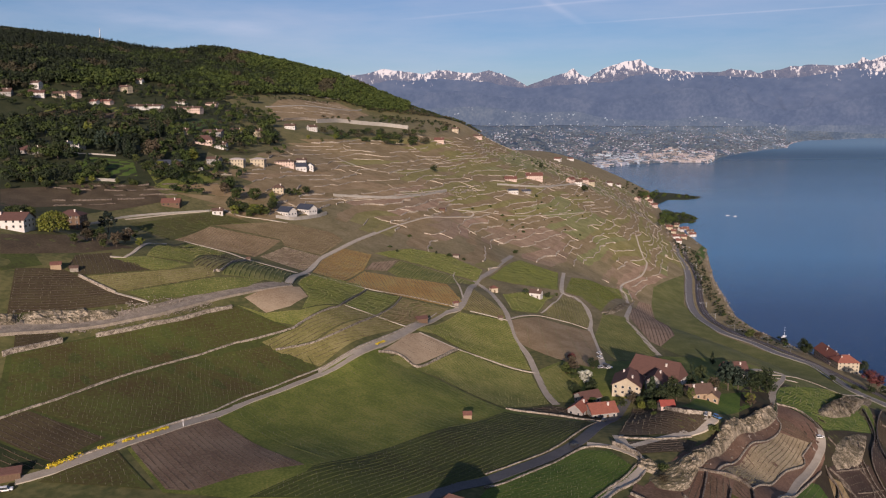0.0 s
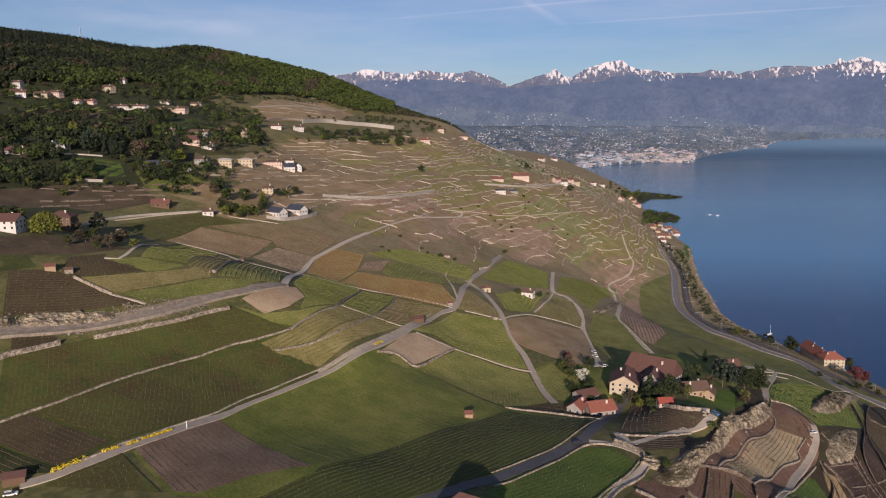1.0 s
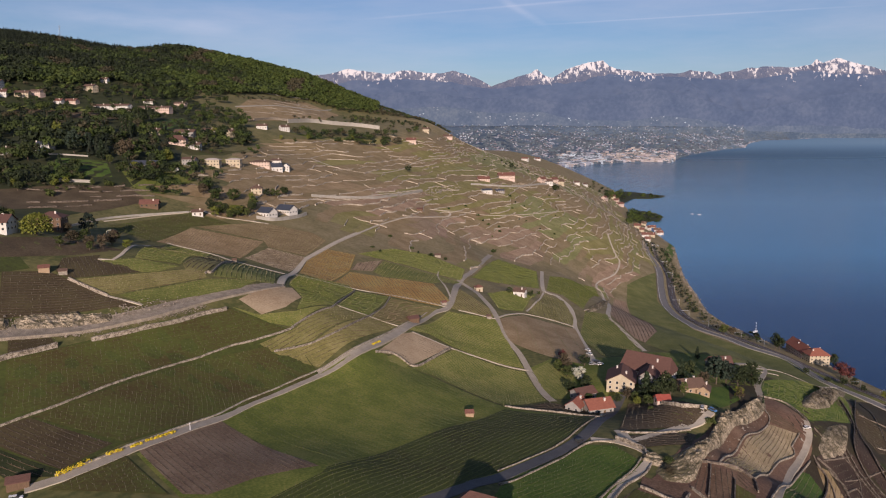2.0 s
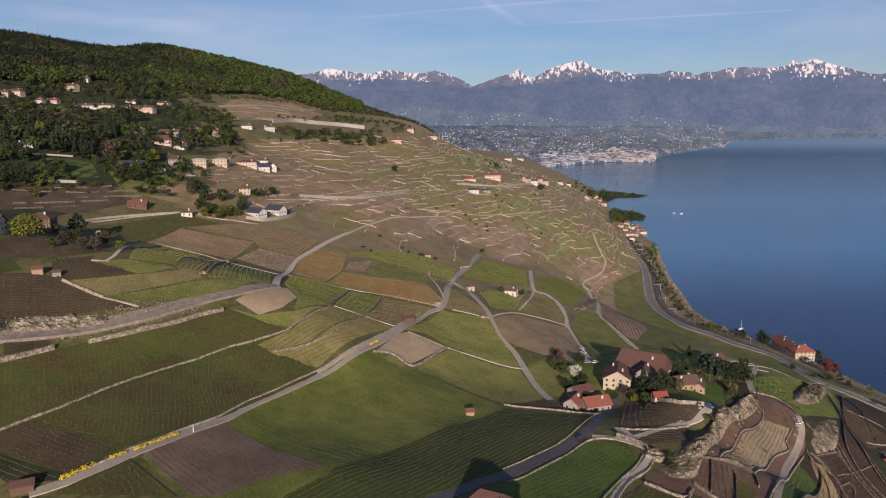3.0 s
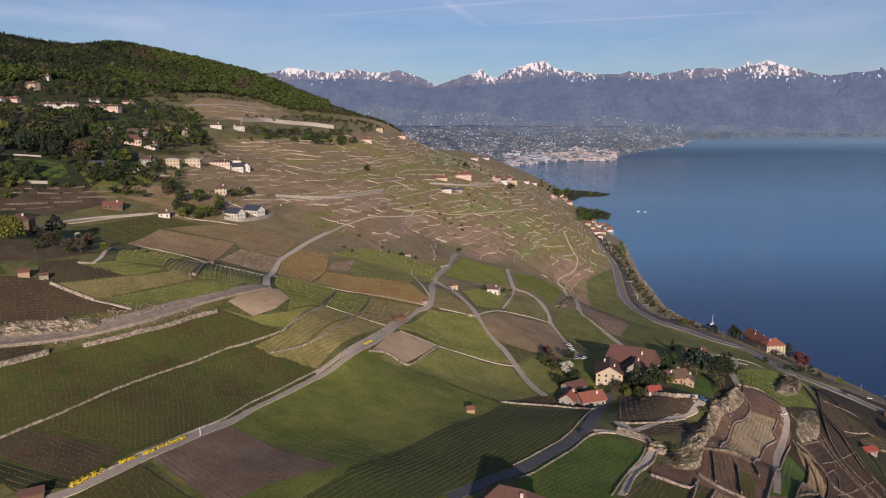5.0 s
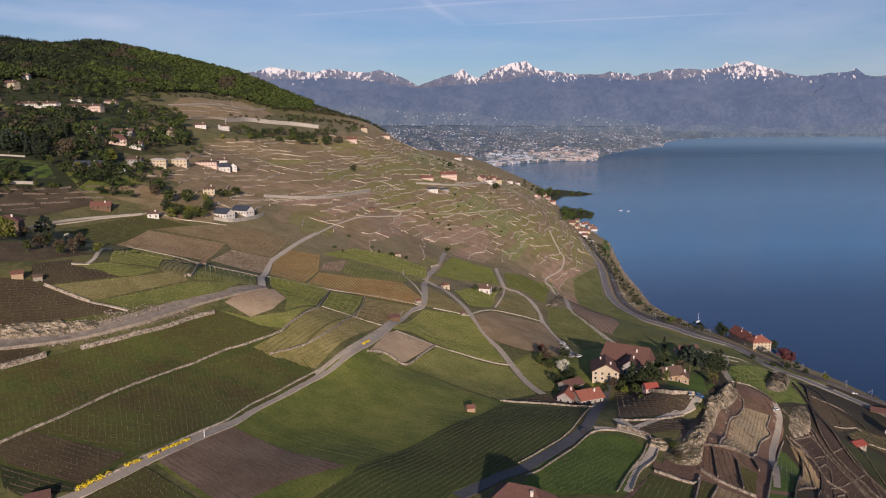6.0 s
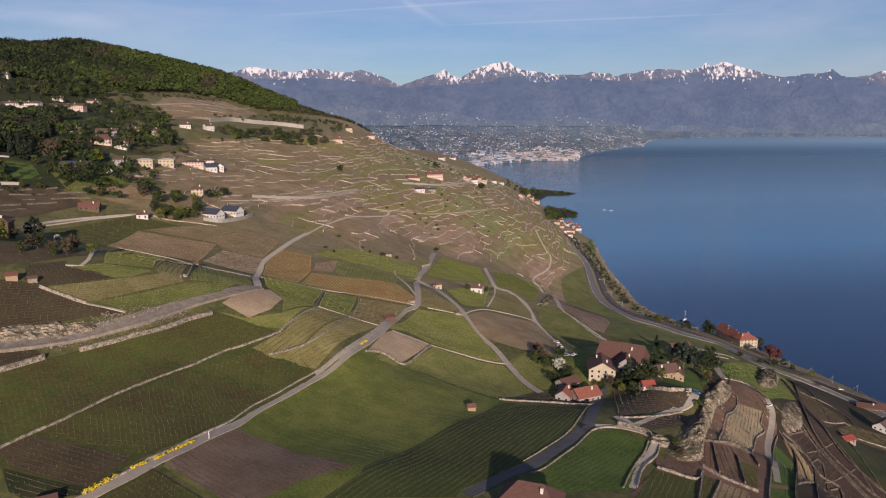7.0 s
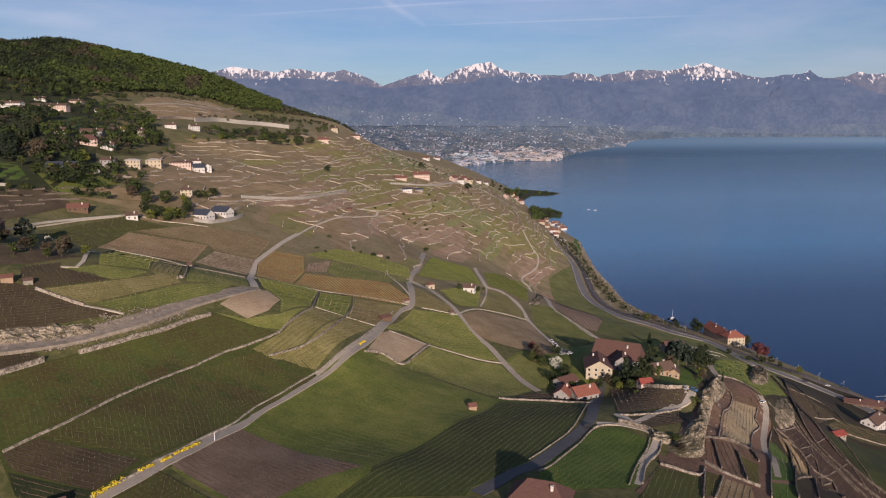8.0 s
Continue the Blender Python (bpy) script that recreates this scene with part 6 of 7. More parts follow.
hut(-26, 448, 30, 7, 5, 3, "wood", "maroon", "dark vineyard hut with a maroon roof beside the lane")
hut(13, 325, 10, 4, 3.2, 2.6, "ochre", "red", "small square vineyard hut with a red roof")
hut(-206, 347, 30, 5, 4, 2.6, "ochre", "red", "small brick hut with a red roof among vines")
hut(-198, 350, 30, 4, 3.5, 2, "stone", "brown", "low stone hut among vines")
hut(-157, 488, 20, 3, 3, 2.4, "stone", "brown", "tiny stone hut by the footpath")
hut(24, 502, 10, 3, 3, 2.2, "stone", "brown", "tiny stone hut by the lane")
hut(-9, 508, 30, 4, 3, 2.2, "stone", "red", "small stone hut at the road bend")
hut(-132, 209, 28, 6.5, 5, 2.6, "wood", "maroon", "dark boarded hut with a maroon roof at the roadside")
hut(-59, 881, 10, 7, 5, 3, "wood", "maroon", "dark hut on the upper track")
hut(-25, 694, 0, 6, 4, 2.5, "stone", "brown", "ruined stone hut in a hedge")
# ---- rock ----
CRAG = mat("weathered_crag", [(0.07, 0.058, 0.036), (0.15, 0.125, 0.088), (0.26, 0.215, 0.155), (0.37, 0.315, 0.235)], 5.0, bump=0.7, fine=7.0, tight=0.1)


n, l = CRAG.node_tree.nodes, CRAG.node_tree.links
crag_geo, crag_sep, crag_rng, crag_mix = n.new("ShaderNodeNewGeometry"), n.new("ShaderNodeSeparateXYZ"), n.new("ShaderNodeMapRange"), n.new("ShaderNodeMix")
crag_mix.data_type = "RGBA"
crag_mix.inputs["B"].default_value = (0.085, 0.075, 0.034, 1)
crag_rng.inputs["From Min"].default_value, crag_rng.inputs["From Max"].default_value, crag_rng.inputs["To Max"].default_value = 0.82, 0.97, 0.85
l.new(crag_geo.outputs["True Normal"], crag_sep.inputs[0]), l.new(crag_sep.outputs["Z"], crag_rng.inputs["Value"]), l.new(crag_rng.outputs["Result"], crag_mix.inputs["Factor"])
l.new(n["Principled BSDF"].inputs["Base Color"].links[0].from_socket, crag_mix.inputs["A"]), l.new(crag_mix.outputs["Result"], n["Principled BSDF"].inputs["Base Color"])
RUBBLE = mat("broken_stone", [(0.12, 0.1, 0.08), (0.2, 0.172, 0.14), (0.3, 0.262, 0.215)], 2.0, islands=0.35)


def crag(top, foot, bulge, label, seed):
    """A rock face between its upper and its lower edge in the plan: sharp ribs and clefts."""
    n, m = 200, 34
    a, b = spline(top, 0.5), spline(foot, 0.5)
    pa = [a[round(i * (len(a) - 1) / n)] for i in range(n + 1)]
    pb = [b[round(i * (len(b) - 1) / n)] for i in range(n + 1)]
    grid = [pa[i].lerp(pb[i], j / m) for i in range(n + 1) for j in range(m + 1)]
    hz = height([g.x for g in grid], [g.y for g in grid])
    v = []
    for k, (g, z) in enumerate(zip(grid, hz)):
        i, j = divmod(k, m + 1)
        u = j / m
        rim = min(1, 6 * i / n, 6 * (n - i) / n) * min(1, 5 * u + 0.15, 6 * (1 - u)) if j != m else 0
        q = Vector((g.x * 0.11, g.y * 0.11, seed * 3.7))
        big = noise.noise(q)
        edge = sum(w * (1 - 2.4 * abs(noise.noise(q * r))) for r, w in ((1.2, 0.4), (2.4, 0.34), (4.6, 0.26)))
        face = math.sin(math.pi * min(1.0, u * 0.72 + 0.16)) ** 0.5
        up = bulge * face * rim * (0.72 + 0.5 * big + 0.62 * edge)
        v.append((g.x + (0.8 * noise.noise(q * 4)) * rim, g.y - 0.4 * up + 0.3 * noise.noise(q * 5) * rim, z + up - 0.4))
    f = [(i * (m + 1) + j, i * (m + 1) + j + 1, (i + 1) * (m + 1) + j + 1, (i + 1) * (m + 1) + j) for i in range(n) for j in range(m)]
    return tagged(link("rock_face", v, f, CRAG), label, "rock", "rock faces on the slope")


def rubble(points, count, spread, low, high, seed, label):
    """Loose broken stones strewn along a line of the plan."""
    rng = random.Random(seed)
    c = spline(points, 2.0)
    spots = []
    for _ in range(count):
        q = rng.choice(c)
        spots.append((q.x + rng.gauss(0, spread), q.y + rng.gauss(0, spread)))
    hz = height([s[0] for s in spots], [s[1] for s in spots])
    v, f = [], []
    for (x, y), z in zip(spots, hz):
        r = rng.uniform(low, high) * (2.2 if rng.random() < 0.06 else 1)
        b = len(v)
        for k in range(6):
            d = Vector(((1, 0, 0), (0, 1, 0), (-1, 0, 0), (0, -1, 0), (0, 0, 1), (0, 0, -1))[k])
            d = Vector((d.x + rng.uniform(-0.4, 0.4), d.y + rng.uniform(-0.4, 0.4), d.z * 0.8 + rng.uniform(-0.3, 0.3))) * r
            v.append((x + d.x, y + d.y, z + 0.35 + d.z))
        f += [(b + i, b + (i + 1) % 4, b + 4) for i in range(4)] + [(b + (i + 1) % 4, b + i, b + 5) for i in range(4)]
    return tagged(link("rubble", v, f, RUBBLE), label, "rubble", kind="stuff")


# ---- lakeside railway ----
STEEL = mat("rail_steel", [(0.22, 0.2, 0.19), (0.34, 0.32, 0.3)], 2.0, rough=0.4, metal=0.8)
BALLAST = mat("track_ballast", [(0.07, 0.058, 0.055), (0.11, 0.092, 0.085)], 1.5, bump=0.1)
GALV = mat("galvanised_steel", [(0.32, 0.34, 0.36), (0.42, 0.44, 0.46)], 1.0, rough=0.5, metal=0.6)


def beside(points, off):
    c = [Vector(p) for p in points]
    out = []
    for i, q in enumerate(c):
        d = (c[min(i + 1, len(c) - 1)] - c[max(i - 1, 0)]).normalized()
        s = Vector((d.y, -d.x)) * off
        out.append((q.x + s.x, q.y + s.y))
    return out


def railway(points):
    road(points, 10.0, BALLAST, "double railway track on dark ballast by the lake", "railway", 0.45)
    for off in (-2.9, -1.5, 1.5, 2.9):
        v, f = ribbon(beside(points, off), 0.3, lift=0.72, across=1)
        tagged(link("rail", v, f, STEEL), "worn steel rail of the lakeside line", "rail", "rails", kind="structure")
    c = spline(points, 70)
    for i in range(1, len(c) - 1, 1):
        d = (c[i + 1] - c[i]).normalized()
        z = floor_z(c[i].x, c[i].y)
        root = new("catenary_mast")
        root.matrix_basis = Matrix.Translation((c[i].x, c[i].y, z)) @ Matrix.Rotation(math.atan2(d.y, d.x), 4, "Z")
        bm = bmesh.new()
        box(bm, -0.11, 0.11, 5.1, 5.32, -1, 7.8)
        part("post", bm, GALV, root)
        bm = bmesh.new()
        box(bm, -0.07, 0.07, -4.6, 5.3, 6.9, 7.08)
        part("crossbeam", bm, GALV, root)
        for arm in (-2.2, 2.2):
            bm = bmesh.new()
            box(bm, -0.05, 0.05, arm - 0.05, arm + 0.05, 5.6, 6.9)
            part("hanger", bm, GALV, root)
        tagged(root, "grey steel catenary mast with an arm over the railway", "mast", "railway masts")


# ---- vehicles ----
TYRE = mat("tyre_rubber", [(0.02, 0.02, 0.02), (0.03, 0.03, 0.03)], 1.0)
GLASS = mat("car_glass", [(0.03, 0.035, 0.04), (0.045, 0.05, 0.055)], 1.0, rough=0.1, spec=0.6)
CAR_PAINT = {"white": mat("white_car_paint", [(0.7, 0.7, 0.7), (0.75, 0.75, 0.75)], 3, rough=0.3),
             "dark": mat("dark_car_paint", [(0.03, 0.03, 0.035), (0.04, 0.04, 0.045)], 3, rough=0.3),
             "blue": mat("blue_car_paint", [(0.06, 0.16, 0.36), (0.08, 0.2, 0.42)], 3, rough=0.35),
             "grey": mat("silver_car_paint", [(0.3, 0.3, 0.31), (0.36, 0.36, 0.37)], 3, rough=0.3)}


def car(x, y, rot, paint, length=4.3, tall=1.5, van=False):
    root = new("car")
    root.matrix_basis = pose(x, y, floor_z(x, y) + 0.45, 0, 0, rot)
    h = length / 2
    bm = bmesh.new()
    box(bm, -h, h, -0.88, 0.88, 0.28, 0.85)
    bmesh.ops.bevel(bm, geom=list(bm.edges), offset=0.12, segments=2, affect="EDGES")
    part("body", bm, CAR_PAINT[paint], root)
    bm = bmesh.new()
    prof = [(-h + 0.1, 0.8), (-h + 0.35, tall), (h * 0.75 if van else h * 0.25, tall), (h * 0.95 if van else h * 0.55, 0.8)]
    lo, hi = [[bm.verts.new((px, s * (0.8 if pz < 1 else 0.68), pz)) for px, pz in prof] for s in (-1, 1)]
    bm.faces.new(lo), bm.faces.new(hi[::-1])
    for k in range(4):
        bm.faces.new((lo[k], hi[k], hi[(k + 1) % 4], lo[(k + 1) % 4]))
    part("cabin", bm, GLASS, root)
    bm = bmesh.new()
    box(bm, -h + 0.4, h * 0.2, -0.62, 0.62, tall, tall + 0.05)
    part("roof", bm, CAR_PAINT[paint], root)
    for sx in (-0.62, 0.62):
        for sy in (-0.82, 0.82):
            bm = bmesh.new()
            bmesh.ops.create_cone(bm, cap_ends=True, segments=12, radius1=0.32, radius2=0.32, depth=0.22, matrix=pose(sx * h, sy, 0.32, 90, 0, 0))
            part("wheel", bm, TYRE, root)
    names = {"white": "white car parked on the paving", "dark": "dark car on the lane", "blue": "blue pickup parked by the wall", "grey": "silver car on the road"}
    return tagged(root, names[paint], "car", "cars")


# ---- boats ----
HULL = mat("white_hull", [(0.65, 0.66, 0.68), (0.72, 0.73, 0.75)], 2, rough=0.35)


def boat(x, y, rot, length, mast):
    root = new("sailing_boat" if mast else "motor_boat")
    root.matrix_basis = pose(x, y, 0.0, 0, 0, rot)
    bm = bmesh.new()
    ring = []
    for u, w, z in ((-0.5, 0.7, 0.9), (-0.2, 1.0, 0.85), (0.15, 0.95, 0.9), (0.4, 0.5, 1.05), (0.55, 0.02, 1.2)):
        ring.append([bm.verts.new((u * length, s * w * length * 0.15, q)) for s, q in ((-1, z), (-0.6, -0.3), (0.6, -0.3), (1, z))])
    for r, s in zip(ring, ring[1:]):
        for k in range(3):
            bm.faces.new((r[k], s[k], s[k + 1], r[k + 1]))
        bm.faces.new((r[3], s[3], s[0], r[0]))
    bm.faces.new(ring[0])
    part("hull", bm, HULL, root)
    bm = bmesh.new()
    box(bm, -0.15 * length, 0.15 * length, -0.5, 0.5, 0.8, 1.5)
    part("cabin", bm, HULL, root)
    if mast:
        bm = bmesh.new()
        limb(bm, (0.05 * length, 0, 0.8), (0.05 * length, 0, mast), 0.16, 0.1)
        part("mast", bm, HULL, root)
        bm = bmesh.new()
        limb(bm, (0.05 * length, 0, 2.0), (-0.4 * length, 0, 1.9), 0.14, 0.1)
        part("boom", bm, HULL, root)
    return tagged(root, "white sailing boat moored with bare mast" if mast else "small white motor boat on the lake", "boat", "boats on the lake")


# ---- flowering hedges and posts ----
FLOWER = mat("yellow_blossom", [(0.4, 0.3, 0.012), (0.55, 0.42, 0.02), (0.62, 0.5, 0.03)], 0.8)


def hedge(points, tall, seed):
    rng = random.Random(seed)
    c = spline(points, 0.6)
    hz = height([q.x for q in c], [q.y for q in c])
    cl = [(q.x + rng.uniform(-0.35, 0.35), q.y + rng.uniform(-0.35, 0.35), z + tall * 0.4, tall * rng.uniform(0.42, 0.62)) for q, z in zip(c, hz) if rng.random() < 0.9]
    v, f = leaf_quads(cl, 0.26, 26, rng)
    return tagged(link("flowering_hedge", v, f, FLOWER), "bright yellow flowering hedge along the lane", "hedge", "yellow hedges by the lane")


def pole(x, y, tall, thick, label, name="post"):
    bm = bmesh.new()
    limb(bm, (0, 0, -0.5), (0, 0, tall), thick, thick * 0.7)
    bmesh.ops.create_cone(bm, cap_ends=True, segments=8, radius1=thick * 1.2, radius2=0.02, depth=thick * 2, matrix=Matrix.Translation((0, 0, tall + thick)))
    ob = part(name, bm, HULL, None)
    ob.location = (x, y, floor_z(x, y))
    return tagged(ob, label, "post")


def meadow(poly, label, kind="grass", lift=0.1):
    v, f = drape(poly, 5 if min(p[1] for p in poly) < 480 and max(p[0] for p in poly) > 0 else 12, lift)
    return tagged(link("meadow", v, f, SOILS[kind], smooth=True), label, "meadow", kind="structure")


def spit(poly, count):
    """A low wooded point that runs out into the lake."""
    mx, my = sum(p[0] for p in poly) / len(poly), sum(p[1] for p in poly) / len(poly)
    n = len(poly)
    v = [(x, y, -1.5) for x, y in poly] + [(mx + (x - mx) * 0.9, my + (y - my) * 0.9, 1.2) for x, y in poly] + [(mx, my, 2.0)]
    f = [(i, (i + 1) % n, n + (i + 1) % n, n + i) for i in range(n)] + [(n + i, n + (i + 1) % n, 2 * n) for i in range(n)]
    tagged(link("headland", v, f, SOILS["dim"]), "low green headland reaching into the lake", "headland", kind="structure")
    small = [(mx + (x - mx) * 0.8, my + (y - my) * 0.8) for x, y in poly]
    forest(small, count * 2, ["leaf", "spring", "dark", "spring"], 8, 21, count, "lakeside trees on a headland", 110)


# ---- ridge mast ----
def lattice_mast(x, y, tall):
    bm = bmesh.new()
    for sx, sy in ((-1, -1), (1, -1), (1, 1), (-1, 1)):
        limb(bm, (sx * 2.2, sy * 2.2, 0), (sx * 0.3, sy * 0.3, tall), 0.22, 0.14)
    for k in range(6):
        z, w = tall * (k + 1) / 7, 2.2 - 1.9 * (k + 1) / 7
        for i, (sx, sy) in enumerate(((-1, -1), (1, -1), (1, 1), (-1, 1))):
            tx, ty = ((-1, -1), (1, -1), (1, 1), (-1, 1))[(i + 1) % 4]
            limb(bm, (sx * w, sy * w, z), (tx * w, ty * w, z), 0.1, 0.1)
    for z in (0.8, 0.92):
        limb(bm, (-5, 0, tall * z), (5, 0, tall * z), 0.15, 0.15)
    ob = part("pylon", bm, GALV, None)
    ob.location = (x, y, floor_z(x, y))
    return tagged(ob, "steel lattice pylon rising above the wooded ridge", "pylon")


# ---- the far shore: plain, towns and woods ----
FAR_SHORE = [(0.03, 3000), (0.052, 3900), (0.116, 4350), (0.159, 4830), (0.207, 5160), (0.262, 5180), (0.270, 5440), (0.281, 6230), (0.305, 7300), (0.335, 8400), (0.363, 9400), (0.366, 11500), (0.385, 15000), (0.46, 18300), (0.62, 19000), (0.8, 20500), (1.1, 20500)]
# foothills and spurs carry the haze in their blue-grey colours
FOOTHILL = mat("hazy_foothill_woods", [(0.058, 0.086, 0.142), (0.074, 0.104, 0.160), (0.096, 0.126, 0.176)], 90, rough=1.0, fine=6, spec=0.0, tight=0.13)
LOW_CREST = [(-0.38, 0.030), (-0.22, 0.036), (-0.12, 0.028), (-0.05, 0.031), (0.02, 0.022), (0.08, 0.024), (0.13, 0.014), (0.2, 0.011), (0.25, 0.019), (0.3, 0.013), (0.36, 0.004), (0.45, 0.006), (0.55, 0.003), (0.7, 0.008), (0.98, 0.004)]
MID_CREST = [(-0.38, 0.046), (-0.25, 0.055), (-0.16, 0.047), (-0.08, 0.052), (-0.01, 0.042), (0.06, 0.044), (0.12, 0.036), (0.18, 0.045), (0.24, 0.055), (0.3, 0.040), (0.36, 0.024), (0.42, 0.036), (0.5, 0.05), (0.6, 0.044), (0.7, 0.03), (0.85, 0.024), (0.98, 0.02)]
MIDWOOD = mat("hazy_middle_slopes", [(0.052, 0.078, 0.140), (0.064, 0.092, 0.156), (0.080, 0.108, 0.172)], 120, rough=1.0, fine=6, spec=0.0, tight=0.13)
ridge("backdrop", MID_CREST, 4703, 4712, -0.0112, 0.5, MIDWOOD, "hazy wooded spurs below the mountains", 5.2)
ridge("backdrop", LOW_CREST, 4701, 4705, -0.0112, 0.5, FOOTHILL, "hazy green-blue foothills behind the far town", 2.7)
# the plain's bluish colour holds the distance haze too
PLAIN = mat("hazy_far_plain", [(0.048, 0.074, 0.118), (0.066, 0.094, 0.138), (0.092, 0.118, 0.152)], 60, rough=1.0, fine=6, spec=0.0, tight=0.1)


def far_shore_y(b):
    return float(np.interp(b, [p[0] for p in FAR_SHORE], [p[1] for p in FAR_SHORE]))


def far_land(b, y):
    """Height of the far plain and its foothills."""
    ys = far_shore_y(b)
    up = max(0.0, y - ys)
    roll = noise.noise(Vector((b * 22, y * 0.0008, 4.0)))
    return 1.5 + min(up, 5500) * (0.05 if b < 0.36 else 0.03) + 22 * roll * min(1, up / 900)


fb = np.linspace(-0.14, 1.1, 170)
fv, rows_n = [], 36
for b in fb:
    ys = far_shore_y(b)
    for j in range(rows_n + 1):
        y = ys + (22000 - ys) * (j / rows_n) ** 2.2
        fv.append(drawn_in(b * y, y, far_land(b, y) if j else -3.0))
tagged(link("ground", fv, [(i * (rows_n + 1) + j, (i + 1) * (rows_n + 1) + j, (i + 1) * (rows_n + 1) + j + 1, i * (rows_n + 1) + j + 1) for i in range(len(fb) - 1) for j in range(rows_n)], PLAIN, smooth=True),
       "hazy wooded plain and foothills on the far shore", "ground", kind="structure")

# houses, roofs and trees dulled bluish: distance haze painted in
TOWN = {"pale": mat("haze_blue_white_houses", [(0.16, 0.195, 0.26), (0.26, 0.295, 0.365)], 40, islands=0.5), "warm": mat("haze_dulled_cream_houses", [(0.21, 0.195, 0.205), (0.31, 0.28, 0.275)], 40, islands=0.45),
        "tile": mat("haze_dulled_roofs", [(0.13, 0.115, 0.14), (0.2, 0.155, 0.165)], 40, islands=0.4)}
FAR_TREES = mat("haze_blue_treetops", [(0.045, 0.06, 0.085), (0.062, 0.08, 0.105), (0.08, 0.098, 0.12)], 30, islands=0.3, rough=1.0, spec=0.0)


def town(count, seed):
    """Far houses too small to tell apart: blocks with pitched roofs, thick at the shore and thinning uphill."""
    rng = random.Random(seed)
    sets = {k: ([], []) for k in TOWN}
    for n in range(count):
        core = rng.random() < 0.36
        b = rng.uniform(0.11, 0.268) if core else (rng.uniform(-0.06, 0.38) if rng.random() < 0.9 else rng.uniform(0.35, 0.75))
        ys = far_shore_y(max(0.0, b))
        y = ys + 25 + (abs(rng.gauss(0, 420)) if core else abs(rng.gauss(0, 2300 if b < 0.36 else 260)))
        if not core and noise.noise(Vector((b * 40, y * 0.002, 2.0))) < -0.05:
            continue
        big = core and rng.random() < 0.16
        w, d, h = (rng.uniform(20, 46), rng.uniform(12, 18), rng.uniform(9, 17)) if big else (rng.uniform(7, 13), rng.uniform(6, 10), rng.uniform(3.5, 6.5))
        x, z, a = b * y, far_land(max(0.0, b), y), rng.uniform(-0.5, 0.5)
        v, f = sets["warm" if core and rng.random() < (0.25 if b < 0.17 else 0.75) else "pale"]
        p = len(v)
        ca, sa = math.cos(a), math.sin(a)
        base = [(x + sx * w / 2 * ca - sy * d / 2 * sa, y + sx * w / 2 * sa + sy * d / 2 * ca) for sx, sy in ((-1, -1), (1, -1), (1, 1), (-1, 1))]
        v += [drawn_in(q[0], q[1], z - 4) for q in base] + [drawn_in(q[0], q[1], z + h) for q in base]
        f += [(p, p + 1, p + 5, p + 4), (p + 1, p + 2, p + 6, p + 5), (p + 2, p + 3, p + 7, p + 6), (p + 3, p, p + 4, p + 7), (p + 4, p + 5, p + 6, p + 7)]
        if not big:
            v, f = sets["tile"]
            p = len(v)
            v += [drawn_in(q[0], q[1], z + h + 0.3) for q in base]
            v += [drawn_in(x - w / 2 * ca, y - w / 2 * sa, z + h + 2.5), drawn_in(x + w / 2 * ca, y + w / 2 * sa, z + h + 2.5)]
            f += [(p, p + 1, p + 5, p + 4), (p + 2, p + 3, p + 4, p + 5), (p + 1, p + 2, p + 5), (p + 3, p, p + 4)]
    for n in range(420):
        b = rng.uniform(-0.1, 0.36)
        top = float(np.interp(b, [p[0] for p in LOW_CREST], [p[1] for p in LOW_CREST]))
        u = rng.random() ** 1.6
        if noise.noise(Vector((b * 30, u * 3, 6.0))) < 0.0:
            continue
        v, f = sets["pale"]
        p, w, h = len(v), rng.uniform(0.0008, 0.0022), rng.uniform(0.0007, 0.0014)
        r = -0.012 + (top + 0.012) * u
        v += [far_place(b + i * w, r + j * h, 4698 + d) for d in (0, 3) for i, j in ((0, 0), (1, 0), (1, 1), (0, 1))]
        f += [(p, p + 1, p + 2, p + 3), (p + 3, p + 2, p + 6, p + 7), (p + 1, p + 5, p + 6, p + 2), (p, p + 3, p + 7, p + 4)]
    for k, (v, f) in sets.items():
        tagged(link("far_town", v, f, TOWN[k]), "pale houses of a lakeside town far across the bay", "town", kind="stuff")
    v, f = [], []
    for n in range(8000):
        b = rng.uniform(-0.08, 0.42) if n % 4 else rng.uniform(0.1, 0.27)
        ys = far_shore_y(max(0.0, b))
        y = ys + 15 + abs(rng.gauss(0, 2200 if n % 4 else 300))
        if noise.noise(Vector((b * 55, y * 0.003, 7.0))) < -0.15:
            continue
        x, z = b * y, far_land(max(0.0, b), y)
        for k in range(3):
            s, ox, oz, p = rng.uniform(5, 11), rng.uniform(-12, 12), rng.uniform(3, 7), len(v)
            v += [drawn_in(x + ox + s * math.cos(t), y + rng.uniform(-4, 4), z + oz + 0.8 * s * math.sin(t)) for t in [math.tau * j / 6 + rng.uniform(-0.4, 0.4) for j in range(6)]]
            f.append(tuple(range(p, p + 6)))
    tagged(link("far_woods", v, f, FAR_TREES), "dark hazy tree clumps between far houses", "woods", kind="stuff")


